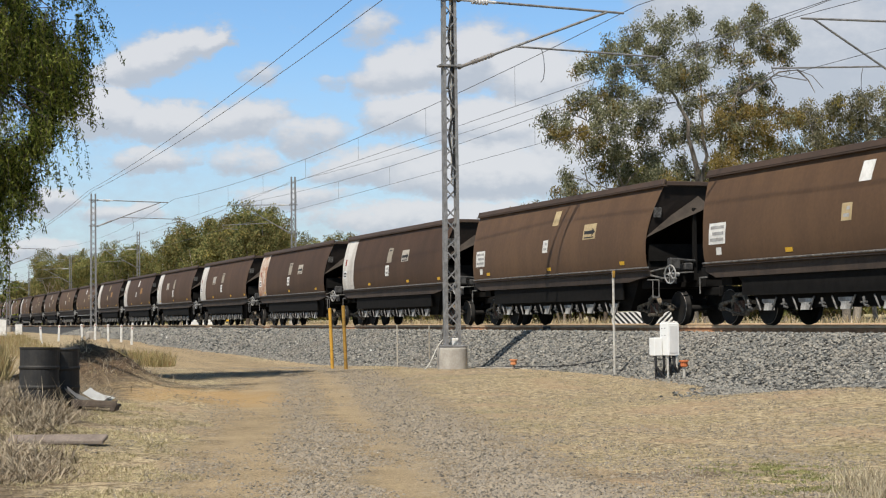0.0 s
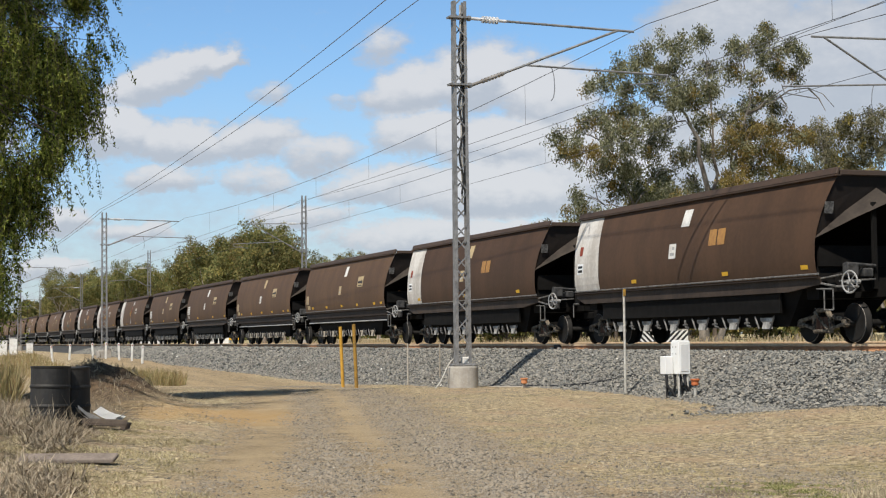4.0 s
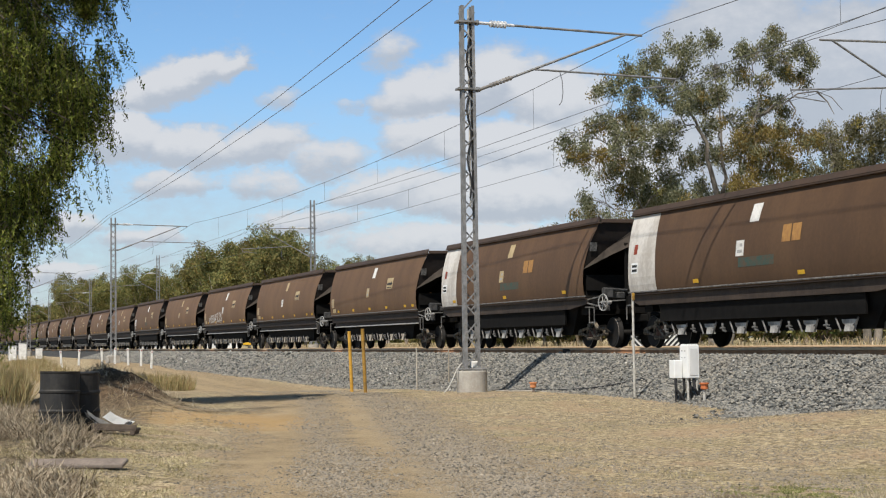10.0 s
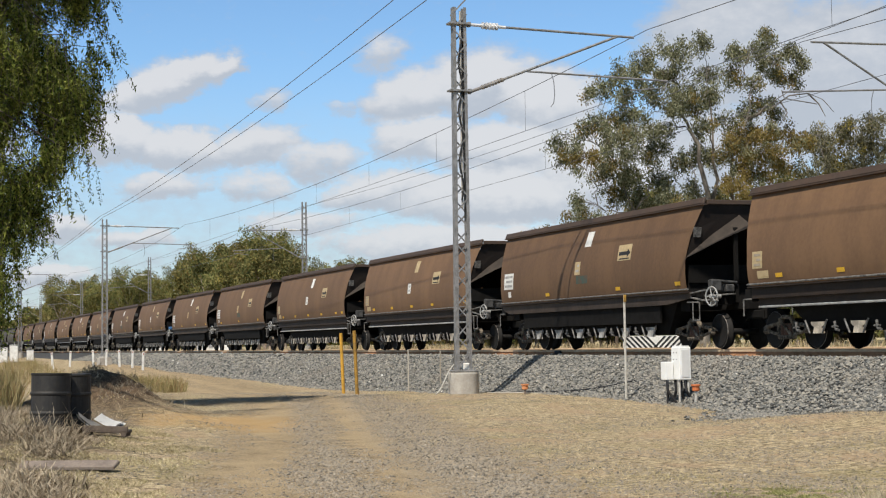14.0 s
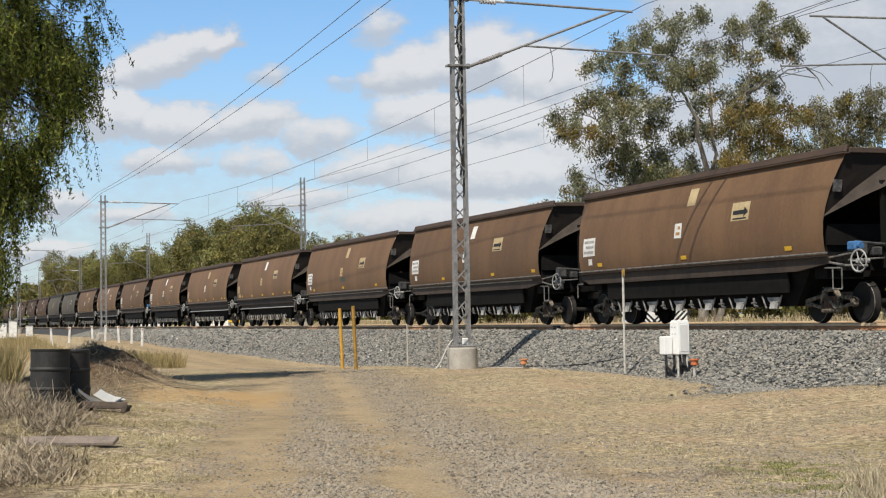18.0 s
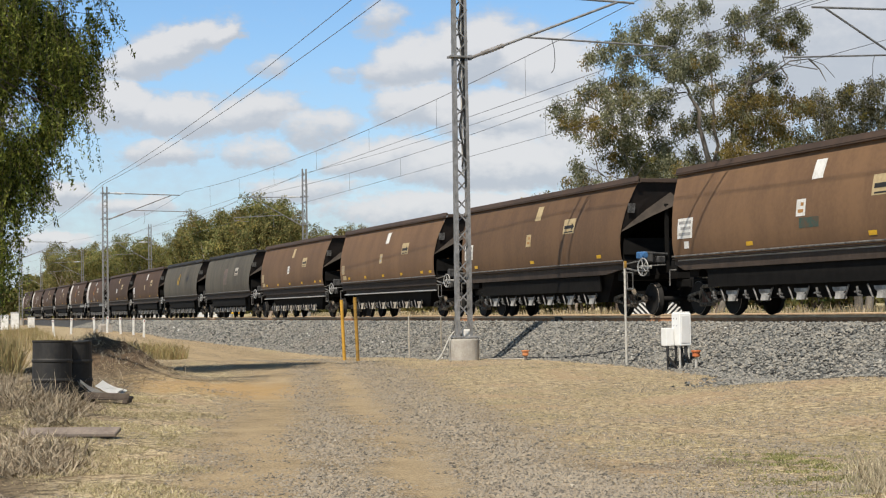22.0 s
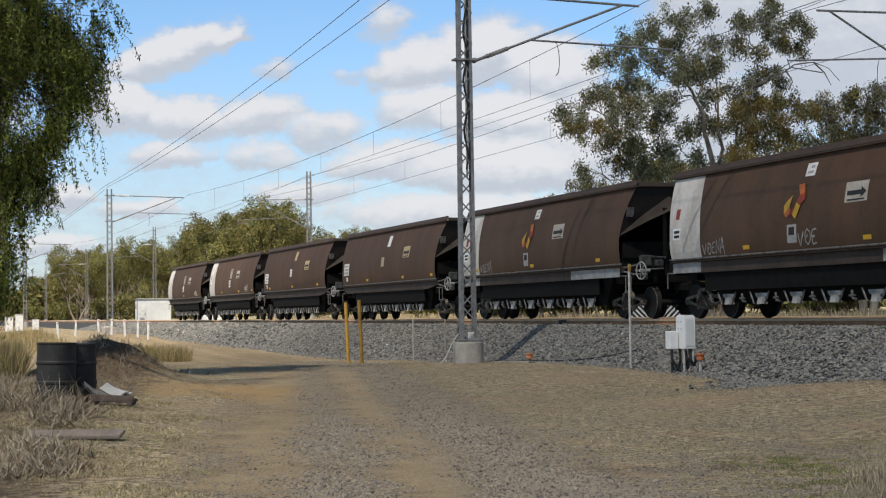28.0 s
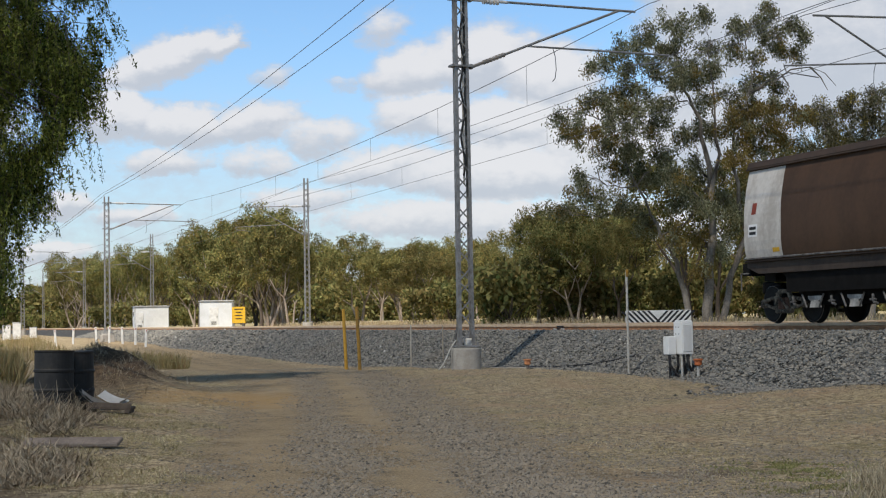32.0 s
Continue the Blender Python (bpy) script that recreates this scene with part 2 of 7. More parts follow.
M.update({
    "end_dark": material("dark_end_steel", (0.027, 0.02, 0.017), (0.018, 0.015, 0.013), 2, 14, 0.8, bump=0.05, shine=0.2),
    # pale blotches are dust together with painted patches of sun
    "bogie_grey": material("bogie_dust_and_sun_patches", (0.26, 0.215, 0.16), (0.022, 0.02, 0.018), 5, 20, 0.9, shine=0.15),
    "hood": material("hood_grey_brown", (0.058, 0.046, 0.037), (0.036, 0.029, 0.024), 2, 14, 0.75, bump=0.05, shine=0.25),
    "cap_brown": material("cap_brown", (0.075, 0.045, 0.028), (0.05, 0.032, 0.022), 2, 14, 0.7, bump=0.05),
    "wagon_dark": material("wagon_dark_brown", (0.037, 0.025, 0.018), (0.021, 0.015, 0.012), 2, 14, 0.7, bump=0.05, shine=0.25),
    "door_steel": material("door_steel", (0.62, 0.54, 0.42), (0.28, 0.24, 0.19), 3, 20, 0.8),
    "door_pale": material("door_pale_steel", (0.55, 0.53, 0.49), (0.2, 0.19, 0.175), 3, 20, 0.8),
    "sill_brown": material("sill_brown_paint", (0.074, 0.054, 0.041), (0.04, 0.03, 0.024), 1.2, 12, 0.7, streak=0.3, bump=0.03, shine=0.25),
    "pole_pale": material("pale_galvanised_pole", (0.56, 0.54, 0.49), (0.36, 0.34, 0.3), 5, 20),
    "valve_blue": material("blue_valve_paint", (0.05, 0.16, 0.36), (0.03, 0.09, 0.2), 5, 20),
    "gear_grey": material("brake_gear_grey", (0.07, 0.068, 0.066), (0.02, 0.02, 0.02), 5, 20, 0.8),
    "ghost_dark": material("ghost_plate_dark", (0.05, 0.044, 0.038), (0.035, 0.031, 0.027), 5, 20, bump=0),
    "ghost_rust": material("faded_emblem_brown", (0.15, 0.1, 0.075), (0.08, 0.066, 0.06), 3, 12, bump=0),
    "plate_worn": material("worn_plate", (0.5, 0.45, 0.38), (0.36, 0.32, 0.26), 5, 20, bump=0),
    "hut_white": material("hut_white_paint", (0.74, 0.74, 0.73), (0.64, 0.64, 0.62), 0.8, 6, 0.55, bump=0),
    "post_yellow": material("post_yellow_paint", (0.62, 0.34, 0.04), (0.42, 0.23, 0.03), 5, 20),
    "post_ochre": material("post_ochre_paint", (0.42, 0.23, 0.03), (0.2, 0.12, 0.03), 5, 20),
    "orange_worn": material("worn_orange_paint", (0.42, 0.22, 0.06), (0.3, 0.15, 0.05), 6, 20, bump=0),
    "band_white": material("band_white_paint", (0.66, 0.63, 0.58), (0.44, 0.4, 0.35), 1.4, 9, 0.65, bump=0.02, streak=0.3),
    "plate_tan": material("tan_plate", (0.36, 0.31, 0.24), (0.28, 0.24, 0.18), 4, 20, bump=0),
    "rust": material("rust", (0.12, 0.06, 0.035)),
    "pale_dirty": material("dirty_grey_paint", (0.2, 0.19, 0.175), (0.05, 0.048, 0.045), 5, 20),
    "cream": material("cream_sticker", (0.5, 0.39, 0.22), (0.4, 0.3, 0.16), 6, 20, bump=0),
    "white_clean": material("white_sticker", (0.84, 0.84, 0.82), (0.78, 0.78, 0.76), rough=0.5, bump=0),
    "orange_dull": material("faded_orange_paint", (0.5, 0.14, 0.03), bump=0),
    "yellow_dull": material("faded_yellow_paint", (0.55, 0.34, 0.03), bump=0),
    "red_dull": material("faded_red_paint", (0.32, 0.05, 0.02), bump=0),
})


# ---------------------------------------------------------------- mesh helpers
def part(name, bm, mat, parent=None, label="", smooth=False):
    """Links a bmesh as one mesh object, under a parent if one is given."""
    me = bpy.data.meshes.new(name)
    bm.to_mesh(me)
    bm.free()
    for m in (mat if isinstance(mat, (list, tuple)) else [mat]):
        me.materials.append(M[m] if isinstance(m, str) else m)
    if smooth:
        me.shade_smooth()
    ob = new(name, me)
    if parent:
        ob.parent = parent
    if label:
        ob["label"] = label
    return ob


def raw(name, verts, faces, mat, parent=None, index=None):
    me = bpy.data.meshes.new(name)
    me.from_pydata([tuple(map(float, v)) for v in verts], [], [tuple(map(int, f)) for f in faces])
    for m in (mat if isinstance(mat, (list, tuple)) else [mat]):
        me.materials.append(M[m] if isinstance(m, str) else m)
    if index is not None:
        me.polygons.foreach_set("material_index", index)
    me.update()
    ob = new(name, me)
    if parent:
        ob.parent = parent
    return ob


def box(bm, c, s, rot=None, bevel=0.0):
    g = bmesh.ops.create_cube(bm, size=1.0)
    vs = g["verts"]
    bmesh.ops.scale(bm, vec=s, verts=vs)
    if bevel:
        es = list({e for v in vs for e in v.link_edges})
        r = bmesh.ops.bevel(bm, geom=es, offset=bevel, segments=1, affect="EDGES", profile=0.5)
        vs = list({v for f in r["faces"] for v in f.verts} | {v for v in vs if v.is_valid})
    m = Matrix.Translation(c) @ (rot.to_4x4() if rot is not None else Matrix())
    bmesh.ops.transform(bm, matrix=m, verts=vs)
    return bm


def tube(bm, a, b, r, n=8, r2=None):
    a, b = Vector(a), Vector(b)
    d = b - a
    g = bmesh.ops.create_cone(bm, cap_ends=True, segments=n, radius1=r, radius2=r if r2 is None else r2, depth=d.length)
    m = Matrix.Translation((a + b) / 2) @ d.to_track_quat("Z", "Y").to_matrix().to_4x4()
    bmesh.ops.transform(bm, matrix=m, verts=g["verts"])
    return bm


def pipe(bm, pts, r, n=6):
    for a, b in zip(pts, pts[1:]):
        tube(bm, a, b, r, n)
    return bm


def ring(bm, c, axis, radius, r, n=20):
    axis = Vector(axis).normalized()
    u = axis.orthogonal().normalized()
    v = axis.cross(u)
    pts = [Vector(c) + radius * (math.cos(a) * u + math.sin(a) * v) for a in [2 * math.pi * i / n for i in range(n + 1)]]
    return pipe(bm, pts, r, 5)


def lathe(bm, profile, n=24, axis="Z", at=(0, 0, 0)):
    """Turns a profile of (radius, height) round an axis."""
    rows = []
    for r, h in profile:
        row = []
        for i in range(n):
            a = 2 * math.pi * i / n
            p = Vector((r * math.cos(a), r * math.sin(a), h))
            if axis == "X":
                p = Vector((p.z, p.x, p.y))
            row.append(bm.verts.new(p + Vector(at)))
        rows.append(row)
    for r0, r1 in zip(rows, rows[1:]):
        for i in range(n):
            bm.faces.new((r0[i], r0[(i + 1) % n], r1[(i + 1) % n], r1[i]))
    bm.faces.new(rows[0][::-1])
    bm.faces.new(rows[-1])
    bmesh.ops.recalc_face_normals(bm, faces=bm.faces)
    return bm


# ---------------------------------------------------------------- the lie of the land
RAIL_Z, TRACK_X, TRACK2_X = 1.27, 20.75, 26.0
TOE_X, SHOULDER_X = 16.5, 18.75


def lerp_table(y, table):
    if y <= table[0][0]:
        return table[0][1]
    for (a, va), (b, vb) in zip(table, table[1:]):
        if y <= b:
            f = (y - a) / (b - a)
            return va + (vb - va) * f * f * (3 - 2 * f)
    return table[-1][1]


TOE_Z = [(20, -0.02), (26, 0.03), (34, 0.17), (40, 0.17), (48, 0.0), (60, -0.18), (80, 0.0), (93, 0.1), (110, 0.35), (140, 0.5), (200, 0.6)]


def land(x, y):
    """Height of the ground."""
    toe = lerp_table(y, TOE_Z)
    near = toe * min(1, max(0, (x - 4) / 10)) + 0.05 * noise.noise((x * 0.25, y * 0.12, 0))
    # the rough bank with the drums, and the heap of soil behind them
    if x < 9:
        d = math.hypot((x - 1.4) / 2.6, (y - 27) / 8)
        near += 0.36 * math.exp(-d * d)
        d = math.hypot((x - 5.05) / 1.2, (y - 40.5) / 5)
        near += 0.95 * math.exp(-d * d) * (1 + 0.35 * noise.noise((x * 1.5, y * 0.8, 1)))
        d = math.hypot((x - 5.35) / 0.5, (y - 29.2) / 1.3)
        near += 0.13 * math.exp(-d * d)
    if x > 11 and y < 27:
        f, g = min(1, (x - 11) / 5.0), min(1, max(0, (26.2 - y) / 3.0))
        near += 0.26 * f * f * (3 - 2 * f) * g * g * (3 - 2 * g)
    if x < TOE_X:
        z = near
    elif x < 27.5:
        z = near - 0.25 * min(1, (x - TOE_X) / 0.5)
    elif x < 29.5:
        z = near - 0.25 + (1.05 - near) * (x - 27.5) / 2.0
    else:
        z = 0.8 + 0.3 * min(1, (x - 29.5) / 3) + min(0.5, 0.006 * max(0, x - 33)) + 0.1 * noise.noise((x * 0.05, y * 0.05, 7))
    return z


def ground_material():
    m = bpy.data.materials.new("ground")
    m.use_nodes = True
    k = Nodes(m.node_tree)
    co = k.add("ShaderNodeTexCoord").outputs["Object"]
    xyz = k.put(k.add("ShaderNodeSeparateXYZ"), Vector=co)
    x, y = xyz.outputs[0], xyz.outputs[1]
    n1, n2, n3 = k.noise(co, 0.3, 5), k.noise(co, 1.6, 6, 0.65), k.noise(co, 9.0, 6, 0.7)
    grit = k.noise(co, 45.0, 4, 0.75)
    cells = k.put(k.add("ShaderNodeTexVoronoi"), Vector=co, Scale=16.0)
    chips = k.put(k.add("ShaderNodeSeparateColor"), Color=cells.outputs["Color"])
    inside = k.math("SUBTRACT", 1.0, k.ramp(cells.outputs["Distance"], 0.25, 0.5))
    # the dirt road: two wheel tracks, a strip of gravel between them and a broad one on the track side
    mid = k.math("MINIMUM", k.math("MULTIPLY_ADD", y, 0.193, 1.5), k.math("MULTIPLY_ADD", y, 0.066, 7.2))
    off = k.math("SUBTRACT", x, mid)
    bend = k.math("SUBTRACT", k.math("MULTIPLY_ADD", n2, 0.9, k.math("ADD", off, -0.45)), k.math("MULTIPLY", k.math("MINIMUM", k.math("SUBTRACT", y, 12.0), 26.0), 0.05))

    def lane(at, inner, outer):
        return k.math("SUBTRACT", 1.0, k.ramp(k.math("ABSOLUTE", k.math("SUBTRACT", bend, at)), inner, outer))

    road = lane(0.15, 1.75, 2.5)
    rut = k.math("MAXIMUM", lane(-1.2, 0.2, 0.55), lane(0.4, 0.12, 0.42))
    # straw and stubble
    mixn = k.math("ADD", k.math("MULTIPLY", n3, 0.55), k.math("MULTIPLY", grit, 0.45))
    straw = k.mix(k.ramp(mixn, 0.45, 0.56), (0.165, 0.126, 0.072), (0.6, 0.485, 0.305))
    straw = k.mix(k.math("MULTIPLY", k.ramp(n1, 0.5, 0.66), 0.45), straw, k.mix(k.ramp(grit, 0.4, 0.6), (0.14, 0.13, 0.05), (0.36, 0.31, 0.15)))
    straw = k.mix(k.math("MULTIPLY", k.ramp(k.noise(co, 0.55, 5), 0.5, 0.62), 0.55), straw, k.mix(k.ramp(grit, 0.35, 0.65), (0.3, 0.2, 0.12), (0.47, 0.34, 0.22)))
    # packed dirt with chips of stone
    dirt = k.mix(k.ramp(k.math("ADD", k.math("MULTIPLY", n2, 0.25), k.math("MULTIPLY", grit, 0.75)), 0.4, 0.6), (0.15, 0.112, 0.068), (0.47, 0.36, 0.215))
    dirt = k.mix(k.math("MULTIPLY", rut, k.math("MULTIPLY", k.ramp(n1, 0.3, 0.6), 0.6)), dirt, k.mix(k.ramp(grit, 0.3, 0.7), (0.36, 0.27, 0.16), (0.5, 0.385, 0.235)))
    stone = k.mix(chips.outputs[0], (0.13, 0.115, 0.095), (0.54, 0.48, 0.4))
    few = k.math("MULTIPLY", inside, k.ramp(chips.outputs[1], 0.62, 0.7))
    many = k.math("MULTIPLY", inside, k.ramp(chips.outputs[1], 0.25, 0.32))
    dirt = k.mix(k.math("MULTIPLY", few, k.math("SUBTRACT", 0.9, k.math("MULTIPLY", rut, 0.7))), dirt, stone)
    straw = k.mix(k.math("MULTIPLY", few, 0.55), straw, stone)
    col = k.mix(road, straw, dirt)
    # gravel between the wheel tracks and along the track side of the road
    spill = k.math("MAXIMUM", k.math("MULTIPLY", lane(-0.4, 0.15, 0.6), 0.75), lane(1.3, 0.35, 1.15))
    spill = k.math("MULTIPLY", spill, k.ramp(k.math("ADD", n2, k.math("MULTIPLY", n1, 0.5)), 0.5, 0.74))
    spill = k.math("MULTIPLY", spill, k.math("SUBTRACT", 1.0, k.ramp(y, 38.0, 50.0)))
    grey = k.mix(k.ramp(grit, 0.35, 0.65), (0.15, 0.135, 0.112), (0.38, 0.345, 0.285))
    col = k.mix(k.math("MULTIPLY", spill, 0.3), col, grey)
    col = k.mix(k.math("MULTIPLY", many, k.math("MULTIPLY", k.ramp(spill, 0.1, 0.7), 0.5)), col, stone)
    # dark litter under the rough grass on the left bank
    rough = k.ramp(k.math("ADD", k.math("MULTIPLY", off, -1.0), k.math("MULTIPLY_ADD", n2, 2.0, -1.0)), 2.4, 3.2)
    rough = k.math("MULTIPLY", rough, k.math("SUBTRACT", 1.0, k.ramp(y, 40.0, 55.0)))
    col = k.mix(k.math("MULTIPLY", rough, 0.8), col, k.mix(k.ramp(mixn, 0.42, 0.6), (0.04, 0.03, 0.02), (0.2, 0.155, 0.1)))
    # an old oil stain
    sx = k.math("DIVIDE", k.math("SUBTRACT", x, 7.5), 1.1)
    sy = k.math("DIVIDE", k.math("SUBTRACT", y, 13.7), 0.5)
    stain = k.math("SQRT", k.math("ADD", k.math("MULTIPLY", sx, sx), k.math("MULTIPLY", sy, sy)))
    stain = k.math("SUBTRACT", 1.0, k.ramp(k.math("ADD", stain, k.math("MULTIPLY_ADD", n2, 1.2, -0.6)), 0.3, 1.2))
    col = k.mix(k.math("MULTIPLY", stain, 0.6), col, (0.07, 0.062, 0.055))
    # bare orange earth beside the road
    ex = k.math("DIVIDE", k.math("SUBTRACT", x, 6.1), 1.7)
    ey = k.math("DIVIDE", k.math("SUBTRACT", y, 31.0), 3.6)
    earth = k.math("SQRT", k.math("ADD", k.math("MULTIPLY", ex, ex), k.math("MULTIPLY", ey, ey)))
    earth = k.math("SUBTRACT", 1.0, k.ramp(k.math("ADD", earth, k.math("MULTIPLY_ADD", n2, 1.8, -0.9)), 0.5, 1.25))
    col = k.mix(k.math("MULTIPLY", earth, 0.65), col, k.mix(n3, (0.34, 0.2, 0.075), (0.52, 0.345, 0.15)))
    # brown soil of the heap, darkened to hold the shade on its face
    hx = k.math("DIVIDE", k.math("SUBTRACT", x, 5.1), 1.6)
    hy = k.math("DIVIDE", k.math("SUBTRACT", y, 40.0), 5.0)
    heap = k.math("SQRT", k.math("ADD", k.math("MULTIPLY", hx, hx), k.math("MULTIPLY", hy, hy)))
    heap = k.math("SUBTRACT", 1.0, k.ramp(heap, 0.6, 1.3))
    col = k.mix(k.math("MULTIPLY", heap, 0.85), col, k.mix(k.ramp(mixn, 0.4, 0.62), (0.05, 0.032, 0.02), (0.18, 0.118, 0.068)))
    # dry pasture beyond the line
    past = k.mix(k.ramp(n2, 0.35, 0.65), (0.3, 0.25, 0.13), (0.5, 0.42, 0.25))
    col = k.mix(k.ramp(x, 28.0, 30.0), col, past)
    bs = k.put(k.add("ShaderNodeBsdfPrincipled"), Base_Color=col, Roughness=0.95)
    bs.inputs["Specular IOR Level"].default_value = 0.15
    hh = k.math("ADD", k.math("MULTIPLY", n3, 0.15), k.math("ADD", k.math("MULTIPLY", grit, 0.45), k.math("MULTIPLY", k.math("MULTIPLY", few, inside), 0.3)))
    bp = k.put(k.add("ShaderNodeBump"), Height=hh, Strength=0.8, Distance=0.05)
    k.tree.links.new(bp.outputs[0], bs.inputs["Normal"])
    out = k.add("ShaderNodeOutputMaterial")
    k.tree.links.new(bs.outputs[0], out.inputs[0])
    return m


def steps(table):
    out = []
    for a, b, d in table:
        out += list(np.arange(a, b, d))
    return out + [table[-1][1]]


def build_ground():
    xs = steps([(-3000, -400, 650), (-400, -40, 60), (-40, -4, 6), (-4, 20, 0.35), (20, 36, 1.0), (36, 120, 12), (120, 400, 70), (400, 3000, 650)])
    ys = steps([(-3000, -400, 650), (-400, -20, 60), (-20, 8, 4), (8, 60, 0.5), (60, 150, 3), (150, 400, 25), (400, 3000, 325)])
    verts = [(x, y, land(x, y)) for y in ys for x in xs]
    n = len(xs)
    faces = [(j * n + i, j * n + i + 1, (j + 1) * n + i + 1, (j + 1) * n + i) for j in range(len(ys) - 1) for i in range(n - 1)]
    ob = raw("ground", verts, faces, ground_material())
    ob.data.shade_smooth()
    tagged(ob, "dry straw-coloured ground with a gravelly dirt road", "ground", kind="structure")


def stone_mat(name, tones):
    m = bpy.data.materials.new(name)
    m.use_nodes = True
    k = Nodes(m.node_tree)
    geo = k.add("ShaderNodeNewGeometry")
    co = k.add("ShaderNodeTexCoord").outputs["Object"]
    r = geo.outputs["Random Per Island"]
    ramp = k.add("ShaderNodeValToRGB")
    k.tree.links.new(r, ramp.inputs[0])
    el = ramp.color_ramp.elements
    for i, c in enumerate(tones):
        e = el[i] if i < 2 else el.new(0.5)
        e.position, e.color = i / (len(tones) - 1), (*c, 1)
    n = k.noise(co, 30.0, 3)
    col = k.mix(k.math("MULTIPLY", n, 0.3), ramp.outputs[0], (0.1, 0.095, 0.09))
    patch = k.ramp(k.noise(co, 0.5, 4), 0.5, 0.7)
    col = k.mix(k.math("MULTIPLY", patch, 0.25), col, (0.2, 0.165, 0.13))
    bs = k.put(k.add("ShaderNodeBsdfPrincipled"), Base_Color=col, Roughness=0.85)
    out = k.add("ShaderNodeOutputMaterial")
    k.tree.links.new(bs.outputs[0], out.inputs[0])
    return m


def scatter_stones(name, points, sizes, mat, seed):
    """Many small angular stones, joined."""
    rng = np.random.default_rng(seed)
    base = np.array([(1, 0, 0), (-1, 0, 0), (0, 1, 0), (0, -1, 0), (0, 0, 1), (0, 0, -1)], float)
    tris = np.array([(0, 2, 4), (2, 1, 4), (1, 3, 4), (3, 0, 4), (2, 0, 5), (1, 2, 5), (3, 1, 5), (0, 3, 5)])
    n = len(points)
    v = base[None] * (0.65 + 0.6 * rng.random((n, 6, 1))) * sizes[:, None, None] * np.array([1.15, 0.75, 0.68])
    ang = rng.random(n) * 6.283
    tilt = (rng.random(n) - 0.5) * 2.8
    c, s = np.cos(tilt), np.sin(tilt)
    y = v[:, :, 1] * c[:, None] - v[:, :, 2] * s[:, None]
    z = v[:, :, 1] * s[:, None] + v[:, :, 2] * c[:, None]
    c, s = np.cos(ang), np.sin(ang)
    x = v[:, :, 0] * c[:, None] - y * s[:, None]
    y = v[:, :, 0] * s[:, None] + y * c[:, None]
    v = np.stack([x, y, z], 2) + points[:, None]
    f = tris[None] + (np.arange(n) * 6)[:, None, None]
    return raw(name, v.reshape(-1, 3), f.reshape(-1, 3), mat)


def bank_profile(y):
    """Cross-section of the ballast bed: (x, z)."""
    toe = land(TOE_X - 0.05, y)
    return [(TOE_X - 0.3, toe - 0.1), (TOE_X + 0.1, toe + 0.03), ((TOE_X + SHOULDER_X) / 2, (toe + 1.08) / 2 + 0.02), (SHOULDER_X, 1.05), (TRACK_X - 1.2, 1.09),
            (TRACK_X + 1.2, 1.09), (TRACK2_X - 1.2, 1.07), (TRACK2_X + 1.2, 1.09), (TRACK2_X + 2.0, 1.02), (TRACK2_X + 3.4, 0.6)]


